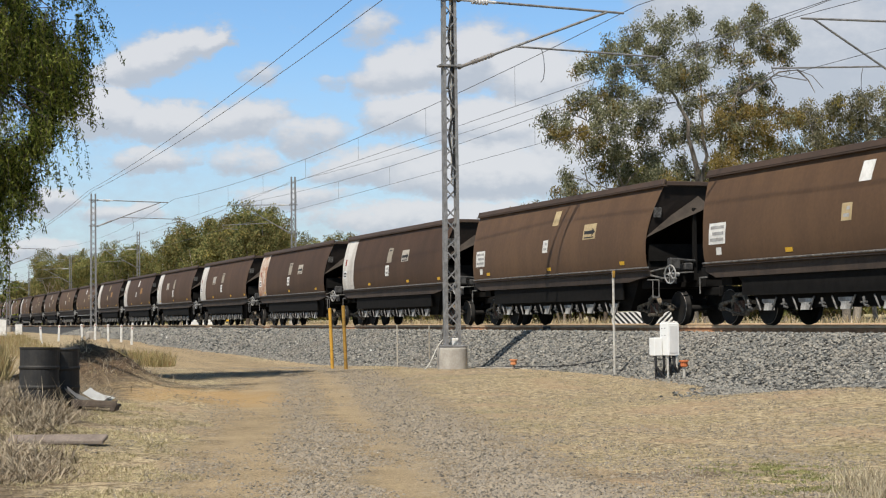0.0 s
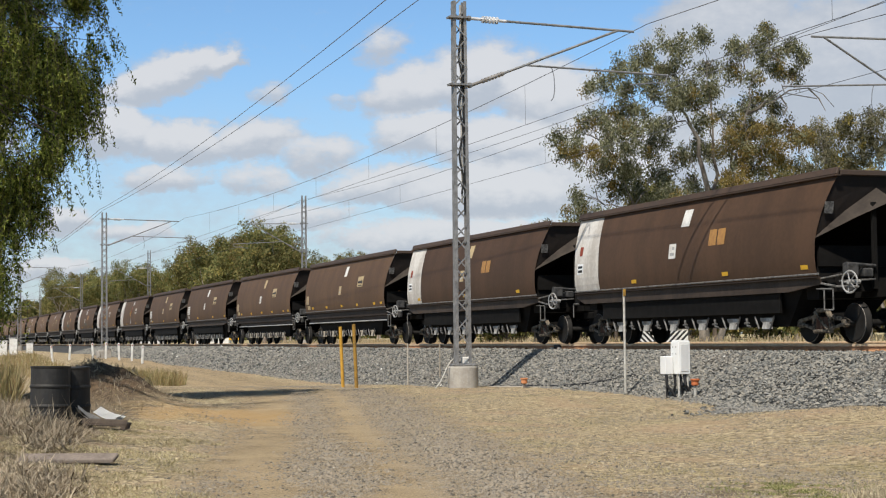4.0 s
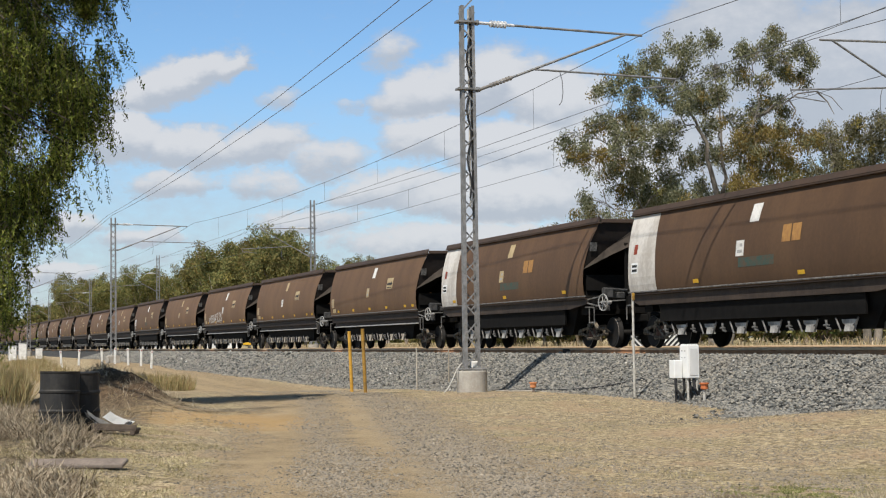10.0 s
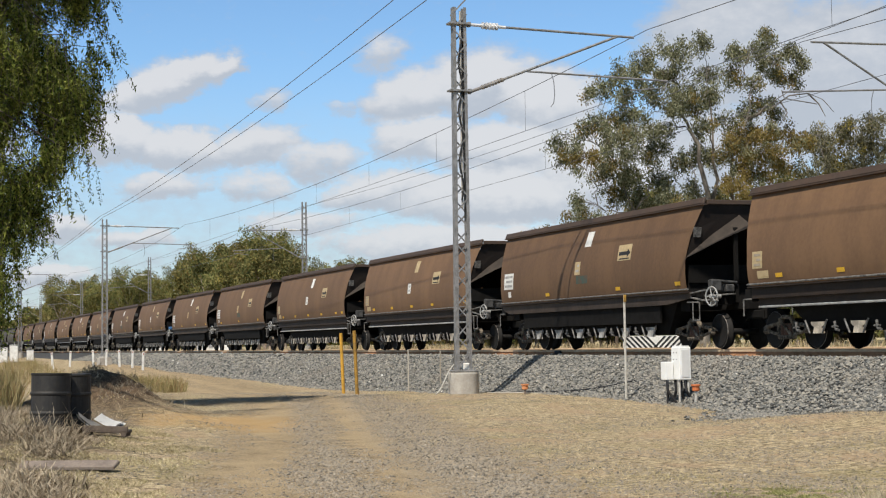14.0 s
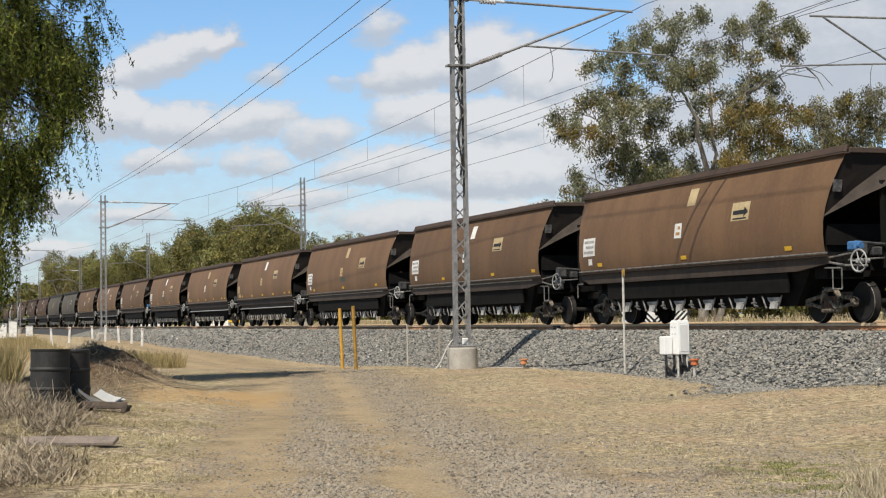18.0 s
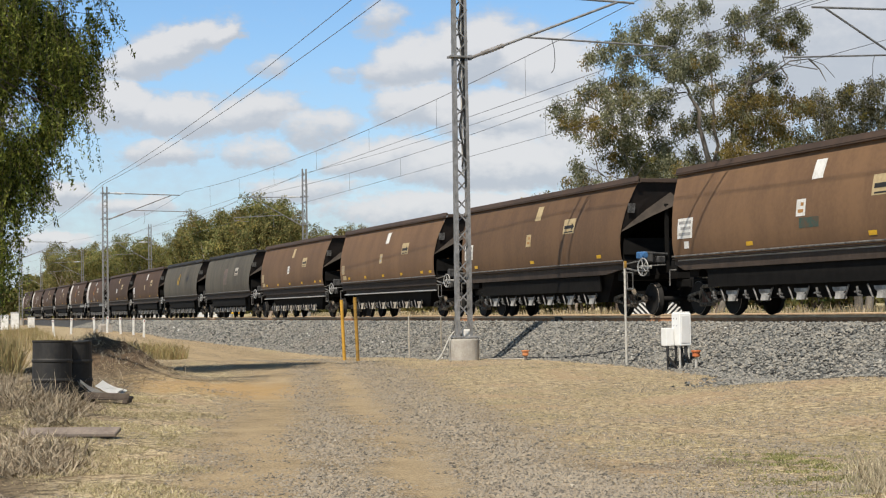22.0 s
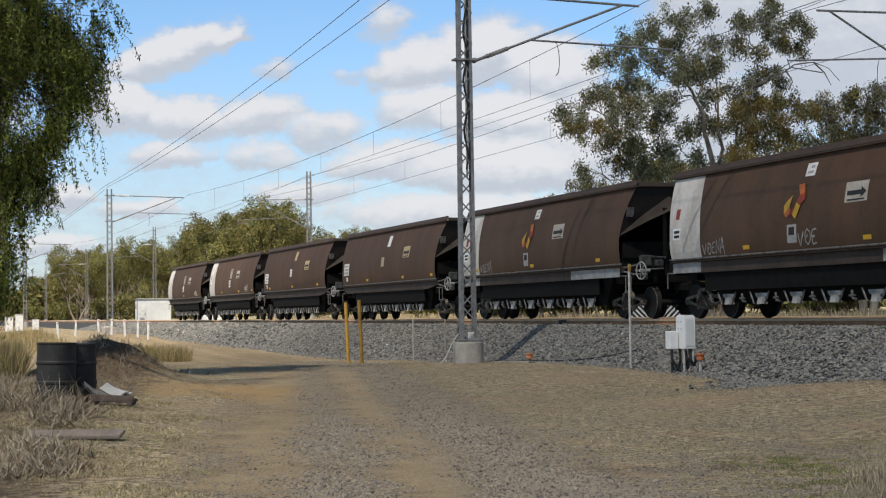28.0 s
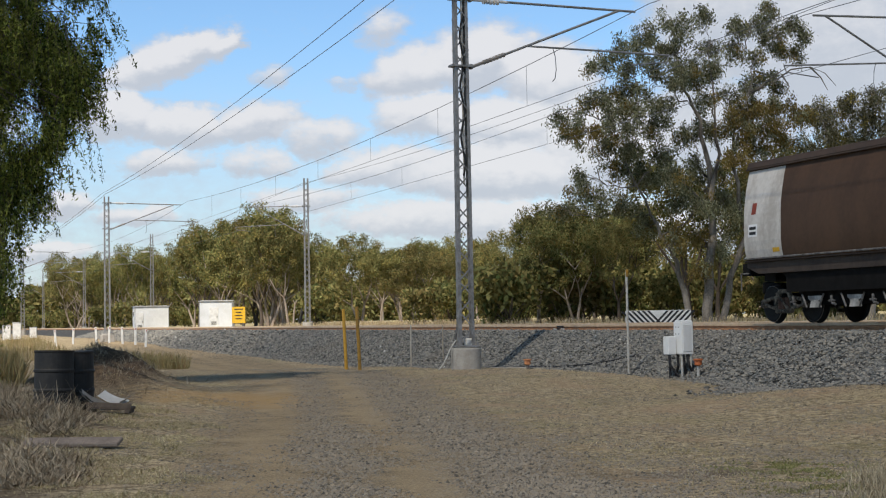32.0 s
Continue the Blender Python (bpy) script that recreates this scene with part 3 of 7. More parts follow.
def build_ballast():
    grey = stone_mat("ballast_stone", [(0.034, 0.035, 0.033), (0.185, 0.185, 0.17), (0.78, 0.76, 0.7), (0.36, 0.33, 0.275)])
    ys = steps([(-800, 0, 100), (0, 90, 1.5), (90, 200, 10), (200, 1000, 100)])
    verts, faces = [], []
    for y in ys:
        verts += [(x, y, z) for x, z in bank_profile(y)]
    n = len(bank_profile(0))
    for j in range(len(ys) - 1):
        for i in range(n - 1):
            faces.append((j * n + i, j * n + i + 1, (j + 1) * n + i + 1, (j + 1) * n + i))
    # bed coloured darker than the stones, as shade in the gaps between them
    bed = material("ballast_bed", (0.07, 0.068, 0.064), (0.02, 0.02, 0.02), 6, 28, 0.95, bump=1.0)
    ob = raw("ballast", verts, faces, bed)
    tagged(ob, "grey crushed-stone ballast bed with sloping shoulder", "ballast", kind="structure")
    rng = np.random.default_rng(5)
    pts, sz = [], []
    for y0, y1, dens, size in ((19, 45, 560, 0.046), (45, 75, 330, 0.054), (75, 150, 80, 0.085)):
        cnt = int((y1 - y0) * 2.6 * dens)
        u, yy = rng.random(cnt), y0 + (y1 - y0) * rng.random(cnt)
        for a, y in zip(u, yy):
            prof = bank_profile(y)
            x = TOE_X - 0.35 + 2.95 * a + 0.12 * rng.normal()
            for (xa, za), (xb, zb) in zip(prof, prof[1:]):
                if xa <= x <= xb:
                    pts.append((x, y, za + (zb - za) * (x - xa) / (xb - xa) + 0.06 * rng.random() - 0.005))
                    sz.append(size * (0.6 + 0.8 * rng.random()))
                    break
            else:
                if x < TOE_X:
                    pts.append((x, y, land(x, y)))
                    sz.append(size * 0.8)
    # a tongue of ballast that has rolled out over the grass
    for _ in range(2600):
        y = rng.normal(26.2, 1.9)
        x = TOE_X - 0.2 - abs(rng.normal(0, 0.85)) * math.exp(-((y - 26.0) / 2.2) ** 2)
        if y > 20:
            pts.append((x, y, land(x, y) + 0.015))
            sz.append(0.05 * (0.5 + 0.7 * rng.random()))
    st = scatter_stones("ballast_stones", np.array(pts), np.array(sz), grey, 6)
    tagged(st, "loose angular grey ballast stones on the bank", "ballast stones", kind="stuff")
    # loose gravel on the road and the verge
    pts, sz = [], []
    while len(pts) < 120000:
        y = 11 + 44 * rng.random() ** 1.9
        x = y * (0.05 + 0.66 * rng.random())
        if x > TOE_X - 0.2:
            continue
        off = x - min(1.5 + 0.193 * y, 7.2 + 0.066 * y) - 0.05 * min(y - 12, 26) + 0.5 * noise.noise((x * 0.8, y * 0.6, 2))
        band = max(0.7 * math.exp(-((off + 0.4) / 0.42) ** 2), math.exp(-((off - 1.35) / 0.75) ** 2))
        rut = max(math.exp(-((off + 1.2) / 0.4) ** 2), math.exp(-((off - 0.4) / 0.3) ** 2))
        want = 0.3 + 0.25 * band + 0.32 * noise.noise((x * 0.8, y * 0.45, 9)) + 0.25 * noise.noise((x * 3, y * 2, 4)) - 0.22 * rut - (0.06 if off > 2.6 else 0.16 if off < -2.2 else 0.0)
        if want > 0.1 + 0.9 * rng.random():
            pts.append((x, y, land(x, y) + 0.002))
            sz.append((0.006 + 0.022 * rng.random() ** 3.4) * (0.85 + 0.5 * band))
    tan = stone_mat("road_stone", [(0.075, 0.066, 0.052), (0.3, 0.26, 0.2), (0.6, 0.54, 0.44), (0.36, 0.29, 0.2)])
    st = scatter_stones("road_gravel", np.array(pts), np.array(sz), tan, 7)
    tagged(st, "scattered loose gravel on the dirt road", "gravel", kind="stuff")


def build_track(name, tx, y0, y1):
    root = tagged(new(name), "rusty narrow-gauge railway track on ballast", "railway track", kind="structure")
    for side in (-1, 1):
        x = tx + side * 0.57
        bm = bmesh.new()
        prof = [(-0.07, 0), (0.07, 0), (0.07, 0.015), (0.012, 0.035), (0.012, 0.1), (0.036, 0.112), (0.036, 0.157), (0.03, 0.165),
                (-0.03, 0.165), (-0.036, 0.157), (-0.036, 0.112), (-0.012, 0.1), (-0.012, 0.035), (-0.07, 0.015)]
        a = [bm.verts.new((x + px, y0, RAIL_Z - 0.165 + pz)) for px, pz in prof]
        b = [bm.verts.new((x + px, y1, RAIL_Z - 0.165 + pz)) for px, pz in prof]
        for i in range(len(prof)):
            f = bm.faces.new((a[i], a[(i + 1) % len(prof)], b[(i + 1) % len(prof)], b[i]))
            f.material_index = 1 if i == 7 else 2 if i in (5, 6, 8, 9) else 0
        part("rail", bm, ["rail", "rail_top", "rail_side"], root)
    return root


def build_sleepers(root, tx, y0, y1):
    bm = bmesh.new()
    box(bm, (0, 0, 0), (2.15, 0.23, 0.16), bevel=0.02)
    first = part("sleeper", bm, "concrete", root)
    first.location = (tx, y0, RAIL_Z - 0.245)
    bm = bmesh.new()
    box(bm, (-0.66, 0, 0), (0.06, 0.1, 0.06), bevel=0.01)
    clip = part("rail_clip", bm, "rail", root)
    clip.location = (tx, y0, RAIL_Z - 0.14)
    y = y0 + 0.685
    while y < y1:
        for src, dz in ((first, -0.245), (clip, -0.14)):
            o = src.copy()
            scene.collection.objects.link(o)
            o.location = (tx, y, RAIL_Z + dz)
        y += 0.685


# ---------------------------------------------------------------- structure
build_ground()
build_ballast()
TRACK = build_track("railway_track", TRACK_X, -800, 1100)
build_track("railway_track_far", TRACK2_X, -800, 1100)


def rail_joint(y):
    """A bolted insulated joint on the near rail."""
    x = TRACK_X - 0.57
    bm = bmesh.new()
    box(bm, (x - 0.03, y, RAIL_Z - 0.085), (0.07, 0.5, 0.13), bevel=0.01)
    bar = part("joint_bar", bm, "black", TRACK, "black insulated joint bar")
    for q in (-0.17, -0.06, 0.06, 0.17):
        bm = bmesh.new()
        tube(bm, (x - 0.09, y + q, RAIL_Z - 0.09), (x - 0.06, y + q, RAIL_Z - 0.09), 0.016, 6)
        part("bolt", bm, "rust", bar)
    for q in (-0.31, 0.31):
        bm = bmesh.new()
        box(bm, (x - 0.1, y + q, RAIL_Z - 0.14), (0.09, 0.13, 0.07), bevel=0.012)
        part("joint_clip", bm, "pole_pale", TRACK)


rail_joint(46.6)


# ---------------------------------------------------------------- overhead line
LACING = {}


def mast(x, y, z0, top, arm, strut_z, tip, reg_z, reach):
    """Lattice mast on a concrete footing, with a cantilever of three tubes. arm: +1 reaches to +x, -1 to -x."""
    root = tagged(new("catenary_mast"), "galvanised steel lattice mast carrying overhead railway wires", "catenary mast", "catenary masts")
    root.location = (x, y, z0)
    bm = bmesh.new()
    lathe(bm, [(0.41, -0.3), (0.41, 0.56), (0.39, 0.6)], 32)
    part("footing", bm, "concrete", root, "round concrete footing")
    bm = bmesh.new()
    box(bm, (0, 0, 0.64), (0.7, 0.5, 0.04), bevel=0.008)
    for a in (-0.28, 0.28):
        for b in (-0.18, 0.18):
            tube(bm, (a, b, 0.6), (a, b, 0.74), 0.02, 6)
    part("base_plate", bm, "steel", root)
    h = top - z0
    half0, half1 = 0.225, 0.19
    for s in (-1, 1):
        bm = bmesh.new()
        a, b = Vector((s * half0, 0, 0.66)), Vector((s * half1, 0, h))
        prof = [(0, -0.1), (0, 0.1), (-s * 0.085, 0.1), (-s * 0.085, 0.088), (-s * 0.012, 0.088), (-s * 0.012, -0.088), (-s * 0.085, -0.088), (-s * 0.085, -0.1)]
        lo = [bm.verts.new(a + Vector((u, v, 0))) for u, v in prof]
        hi = [bm.verts.new(b + Vector((u, v, 0))) for u, v in prof]
        for i in range(8):
            bm.faces.new((lo[i], lo[(i + 1) % 8], hi[(i + 1) % 8], hi[i]))
        bm.faces.new(hi)
        bmesh.ops.recalc_face_normals(bm, faces=bm.faces)
        part("leg", bm, "steel", root)
    n = int((h - 0.7) / 0.42)
    if "lacing" not in LACING:
        bm = bmesh.new()
        box(bm, (0, 0, 0), (0.04, 0.008, 0.57))
        first = part("lacing_bar", bm, "steel", root)
        first.location, first.rotation_euler = (0, -0.1, 0.93 + 0.42 * n), (0, 0.76, 0)
        LACING["lacing"] = first
    for face in (-0.1, 0.1):
        for i in range(n):
            s = (1 if i % 2 else -1) * (1 if face > 0 else -1)
            o = new("lacing_bar", LACING["lacing"].data)
            o.parent, o.location, o.rotation_euler = root, (0, face, 0.93 + 0.42 * i), (0, s * math.atan2(0.4, 0.42), 0)
    for z in (strut_z, tip):
        bm = bmesh.new()
        box(bm, (0, 0, z - z0), (0.62, 0.3, 0.05))
        box(bm, (arm * 0.3, 0, z - z0), (0.08, 0.12, 0.14), bevel=0.01)
        part("bracket", bm, "steel", root)
    # cantilever
    up, low = Vector((arm * 0.34, 0, tip - z0)), Vector((arm * 0.34, 0, strut_z - z0))
    end = Vector((arm * reach, 0, tip - z0 - 0.02 * reach))
    knee = up.lerp(end, 0.9)
    for name, a, b in (("top_tube", up, end), ("strut_tube", low, knee)):
        d = (b - a).normalized()
        bm = bmesh.new()
        tube(bm, a + d * 0.2, b, 0.035, 8)
        part(name, bm, "steel", root)
        top = name == "top_tube"
        bm = bmesh.new()
        for i in range(5 if top else 7):
            tube(bm, a + d * (0.35 + 0.1 * i), a + d * (0.4 + 0.1 * i), 0.1 if top else 0.065, 12)
        tube(bm, a, a + d * 1.05, 0.045, 8)
        part("insulator", bm, "insulator" if top else "insulator_dark", root, "white ribbed insulator" if top else "dark ribbed insulator")
    j = low.lerp(knee, 0.36)
    r = Vector((arm * (reach + 1.05), 0, reg_z + 0.22 - z0))
    bm = bmesh.new()
    tube(bm, j, r, 0.028, 8)
    tube(bm, r, r + Vector((-arm * 0.1, 0, -0.25)), 0.02, 6)
    tube(bm, r + Vector((-arm * 0.1, 0, -0.2)), r + Vector((-arm * 1.2, 0, -0.1 - (r.z - (reg_z - z0)))), 0.018, 6)
    part("registration_arm", bm, "steel", root)
    q = j.lerp(r, 0.18)
    bm = bmesh.new()
    pipe(bm, [q, q + Vector((arm * 0.07, 0, -0.25)), q + Vector((arm * 0.09, 0, -0.6)), q + Vector((arm * 0.05, 0, -0.85)), q + Vector((-arm * 0.03, 0, -0.95))], 0.012, 5)
    part("hanging_wire", bm, "wire", root)
    return root


NEAR_X, FAR_X = 14.8, 31.1
NEAR_Y = [40.7, 115.0, 190.0, 265.0]
FAR_Y = [41.6, 121.6, 199.0, 271.0, 345.0]
MESS_Z, CONT_Z = 10.4, 8.72
for i, y in enumerate(NEAR_Y):
    top = 10.7
    mast(NEAR_X, y, land(NEAR_X, y) - 0.02, top, 1, 8.4, 10.25, CONT_Z, TRACK_X - 0.65 - NEAR_X)
for i, y in enumerate(FAR_Y):
    mast(FAR_X, y, land(FAR_X, y) - 0.1, 12.8, -1, 8.4, 10.6, CONT_Z, FAR_X - TRACK2_X - 0.5)


def wire(name, pts, r, label):
    cu = bpy.data.curves.new(name, "CURVE")
    cu.dimensions, cu.bevel_depth, cu.bevel_resolution = "3D", r, 1
    sp = cu.splines.new("POLY")
    sp.points.add(len(pts) - 1)
    for p, q in zip(sp.points, pts):
        p.co = (*q, 1)
    cu.materials.append(M["wire"])
    return tagged(new(name, cu), label, "overhead wire")


def sagging(points, sag, n=16):
    out = []
    for a, b in zip(points, points[1:]):
        a, b = Vector(a), Vector(b)
        for i in range(n):
            f = i / n
            p = a.lerp(b, f)
            p.z -= 4 * sag * f * (1 - f)
            out.append(p)
    return out + [Vector(points[-1])]


def catenary(xs, ys, shift):
    mess = sagging([(x, y, MESS_Z + shift) for x, y in zip(xs, ys)], 0.75)
    cont = sagging([(x, y, CONT_Z + shift) for x, y in zip(xs, ys)], 0.04)
    wire("messenger_wire", mess, 0.011, "thin grey overhead messenger wire above the track")
    root = wire("contact_wire", cont, 0.009, "thin overhead contact wire hung on droppers")
    for a, b in zip(ys, ys[1:]):
        if b > 170 or b < 0:
            continue
        for i in range(1, 8):
            f = i / 8
            y = a + (b - a) * f
            x = xs[0] + 0.0
            z = MESS_Z + shift - 3.0 * f * (1 - f)
            bm = bmesh.new()
            tube(bm, (x, y, z), (x, y, CONT_Z + shift - 0.16 * f * (1 - f)), 0.006, 5)
            part("dropper", bm, "wire", root)


catenary([TRACK_X - 0.2] * 6, [-34, 40.7, 115, 190, 265, 600], 0.0)
catenary([TRACK2_X + 0.2] * 7, [-33, 41.6, 121.6, 199, 271, 345, 700], 0.1)
wire("feeder_wire", sagging([(FAR_X - 0.3, -33, 12.4), (FAR_X - 0.3, 41.6, 12.4), (FAR_X - 0.3, 121.6, 12.4), (FAR_X - 0.3, 199, 12.4), (FAR_X - 0.3, 500, 12.4)], 0.6), 0.011,
     "dark feeder wire strung between the far mast tops")
for near_x, far_x in ((14.58, 14.45), (15.62, 14.75)):
    wire("feeder_wire", sagging([(near_x, -34, 12.2), (near_x, 40.7, 12.2), (far_x, 115, 10.9), (far_x, 190, 10.6), (far_x, 500, 10.6)], 0.5), 0.013,
         "dark feeder wire strung between the mast tops")


# two cables added above the view to cast twin shadow lines on the wagons
for y in (31.4, 32.1):
    pts = [Vector((14.5, y, 12.0)).lerp(Vector((20.55, y + 0.3, 10.2)), f / 8) - Vector((0, 0, 0.4 * math.sin(math.pi * f / 8))) for f in range(9)]
    wire("jumper_cable", pts, 0.035, "thick unseen cable added to cast a curved shadow line on the wagons")


# ---------------------------------------------------------------- trees
def leaf_material(name, tones, through_light=0.25, clump=0.45, low=0.65):
    m = bpy.data.materials.new(name)
    m.use_nodes = True
    k = Nodes(m.node_tree)
    r = k.add("ShaderNodeNewGeometry").outputs["Random Per Island"]
    ramp = k.add("ShaderNodeValToRGB")
    k.tree.links.new(r, ramp.inputs[0])
    el = ramp.color_ramp.elements
    for i, c in enumerate(tones):
        e = el[i] if i < 2 else el.new(0.5)
        e.color = (*c, 1)
    for i, e in enumerate(el):
        e.position = i / (len(tones) - 1)
    co = k.add("ShaderNodeTexCoord").outputs["Object"]
    patch = k.ramp(k.noise(co, clump, 3), 0.35, 0.65)
    rnd = k.add("ShaderNodeObjectInfo").outputs["Random"]
    hsv = k.put(k.add("ShaderNodeHueSaturation"), Color=ramp.outputs[0], Hue=k.math("MULTIPLY_ADD", rnd, 0.03, 0.485),
                Value=k.math("ADD", k.math("MULTIPLY_ADD", patch, 1.05 - low, low), k.math("MULTIPLY", rnd, 0.3)))
    d = k.put(k.add("ShaderNodeBsdfDiffuse"), Color=hsv.outputs[0])
    t = k.put(k.add("ShaderNodeBsdfTranslucent"), Color=hsv.outputs[0])
    mx = k.put(k.add("ShaderNodeMixShader"), i0=through_light, i1=d.outputs[0], i2=t.outputs[0])
    out = k.add("ShaderNodeOutputMaterial")
    k.tree.links.new(mx.outputs[0], out.inputs[0])
    return m


M.update({
    "gum_leaf": leaf_material("gum_leaves", [(0.06, 0.068, 0.033), (0.12, 0.126, 0.066), (0.2, 0.198, 0.115), (0.34, 0.325, 0.21)], 0.25, 1.1, 0.55),
    "gum_brown": leaf_material("browning_leaves", [(0.13, 0.12, 0.035), (0.22, 0.19, 0.06), (0.33, 0.25, 0.09)]),
    "far_leaf": leaf_material("far_leaves", [(0.06, 0.08, 0.028), (0.135, 0.15, 0.055), (0.24, 0.235, 0.095), (0.28, 0.22, 0.09)], 0.25, 0.8, 0.5),
    "weep_leaf": leaf_material("weeping_leaves", [(0.02, 0.034, 0.009), (0.07, 0.1, 0.02), (0.17, 0.2, 0.04), (0.36, 0.37, 0.08)], 0.3, 1.7, 0.35),
    "bark": material("pale_bark", (0.4, 0.34, 0.28), (0.16, 0.12, 0.09), 2.0, 12, 0.9, streak=0.3),
    "gum_bark": material("gum_bark", (0.26, 0.225, 0.185), (0.085, 0.072, 0.058), 2.0, 12, 0.9, streak=0.3),
    "dark_bark": material("dark_bark", (0.13, 0.1, 0.075), (0.06, 0.045, 0.035), 3.0, 14, 0.95, streak=0.3, bump=0.5),
})


def limb_mesh(verts, faces, pts, radii, n=7):
    base = len(verts)
    for p, r, q in zip(pts, radii, pts[1:] + [pts[-1] * 2 - pts[-2]]):
        d = (q - p).normalized() if (q - p).length > 1e-6 else Vector((0, 0, 1))
        u = d.orthogonal().normalized()
        v = d.cross(u)
        verts += [p + r * (math.cos(a) * u + math.sin(a) * v) for a in [6.2832 * i / n for i in range(n)]]
    for j in range(len(pts) - 1):
        for i in range(n):
            a = base + j * n
            faces.append((a + i, a + (i + 1) % n, a + n + (i + 1) % n, a + n + i))


def grow(rng, start, way, length, radius, depth, limbs, tips, bend=0.25, up=0.15, forks=(2, 3)):
    """Grows one limb and its forks; gathers limbs and twig tips."""
    pts, radii, p, d = [start.copy()], [radius], start.copy(), way.normalized()
    n = 5
    for i in range(n):
        d = (d + Vector((rng.uniform(-bend, bend), rng.uniform(-bend, bend), rng.uniform(-bend, bend) * 0.6 + up))).normalized()
        p = p + d * length / n
        pts.append(p.copy())
        radii.append(radius * (1 - 0.45 * (i + 1) / n))
        if depth <= 1 and i >= 1:
            tips.append((p.copy(), d.copy()))
    limbs.append((pts, radii))
    if depth == 0:
        tips.append((p, d))
        return
    for _ in range(rng.randint(*forks)):
        side = Vector((rng.uniform(-1, 1), rng.uniform(-1, 1), rng.uniform(-0.25, 0.7)))
        grow(rng, p, d * 0.75 + side * 0.75, length * rng.uniform(0.55, 0.85), radii[-1] * 0.75, depth - 1, limbs, tips, bend, up, forks)
    if depth >= 2:
        for _ in range(rng.randint(1, 2)):
            k = rng.randint(2, n - 1)
            side = Vector((rng.uniform(-1, 1), rng.uniform(-1, 1), rng.uniform(0.0, 0.6)))
            grow(rng, pts[k], d * 0.3 + side, length * rng.uniform(0.4, 0.65), radii[k] * 0.5, depth - 2, limbs, tips, bend, up, forks)


def leaves(rng, tips, per_tip, radius, size, droop=0.6, shape=0.3):
    """Small leaf blades in clumps round the twig tips."""
    nr = np.random.default_rng(rng.randint(0, 10 ** 6))
    c = np.array([tuple(t[0]) for t in tips])
    c = np.repeat(c, per_tip, axis=0)
    n = len(c)
    o = nr.normal(size=(n, 3))
    o /= np.linalg.norm(o, axis=1)[:, None]
    o *= (radius * nr.random((n, 1)) ** 0.5)
    o[:, 2] *= 0.75
    c = c + o
    a = nr.normal(size=(n, 3))
    a[:, 2] -= droop * 1.5
    a /= np.linalg.norm(a, axis=1)[:, None]
    b = np.cross(a, nr.normal(size=(n, 3)))
    b /= np.linalg.norm(b, axis=1)[:, None] + 1e-9
    ln = size * (0.6 + 0.8 * nr.random((n, 1)))
    a, b = a * ln, b * ln * shape
    v = np.stack([c - a, c + b, c + a, c - b], 1).reshape(-1, 3)
    f = np.arange(n * 4).reshape(-1, 4)
    return v, f


def tree(name, seed, height, trunk_r, spread, depth, clumps, per_tip, clump, leaf, mats, fork_at=0.35, lean=(0, 0), up=0.15, stems=1, droop=0.6, shape=0.3):
    rng = random.Random(seed)
    limbs, tips = [], []
    for s in range(stems):
        way = Vector((lean[0] + rng.uniform(-0.25, 0.25) * (stems > 1), lean[1] + rng.uniform(-0.25, 0.25) * (stems > 1), 1))
        pts, radii, p, d = [], [], Vector((rng.uniform(-0.3, 0.3) * (stems > 1), 0, -0.25)), way.normalized()
        n = 5
        for i in range(n + 1):
            pts.append(p.copy())
            radii.append(trunk_r * (1.25 if i == 0 else 1 - 0.35 * i / n))
            d = (d + Vector((rng.uniform(-0.1, 0.1), rng.uniform(-0.1, 0.1), 0))).normalized()
            p = p + d * height * fork_at / n
        limbs.append((pts, radii))
        k = rng.randint(3, 4)
        for i in range(k):
            a = 6.283 * (i + rng.uniform(-0.2, 0.2)) / k
            side = Vector((math.cos(a), math.sin(a), 0)) * spread
            grow(rng, pts[-1], d + side, height * rng.uniform(0.24, 0.34), radii[-1] * 0.7, depth, limbs, tips, up=up)
    verts, faces = [], []
    for pts, radii in limbs:
        if radii[0] > 0.02:
            limb_mesh(verts, faces, pts[::2] if radii[0] < 0.08 else pts, radii[::2] if radii[0] < 0.08 else radii, 4)
    top = max(t[0].z for t in tips)
    f = height / (top + clump * 0.6)
    verts = [v * f for v in verts]
    tips = [(t[0] * f, t[1]) for t in rng.sample(tips, min(clumps, len(tips)))]
    root = new(name)
    tr = raw("trunk", verts, faces, mats[0], root)
    tr.data.shade_smooth()
    v, fc = leaves(rng, tips, per_tip, clump, leaf, droop, shape)
    raw("crown", v, fc, mats[1], root)
    if len(mats) > 2:
        some = [t for t in tips if rng.random() < 0.12]
        v, fc = leaves(rng, some, per_tip, clump * 0.9, leaf, droop, shape)
        raw("browning_foliage", v, fc, mats[2], root)
    return root


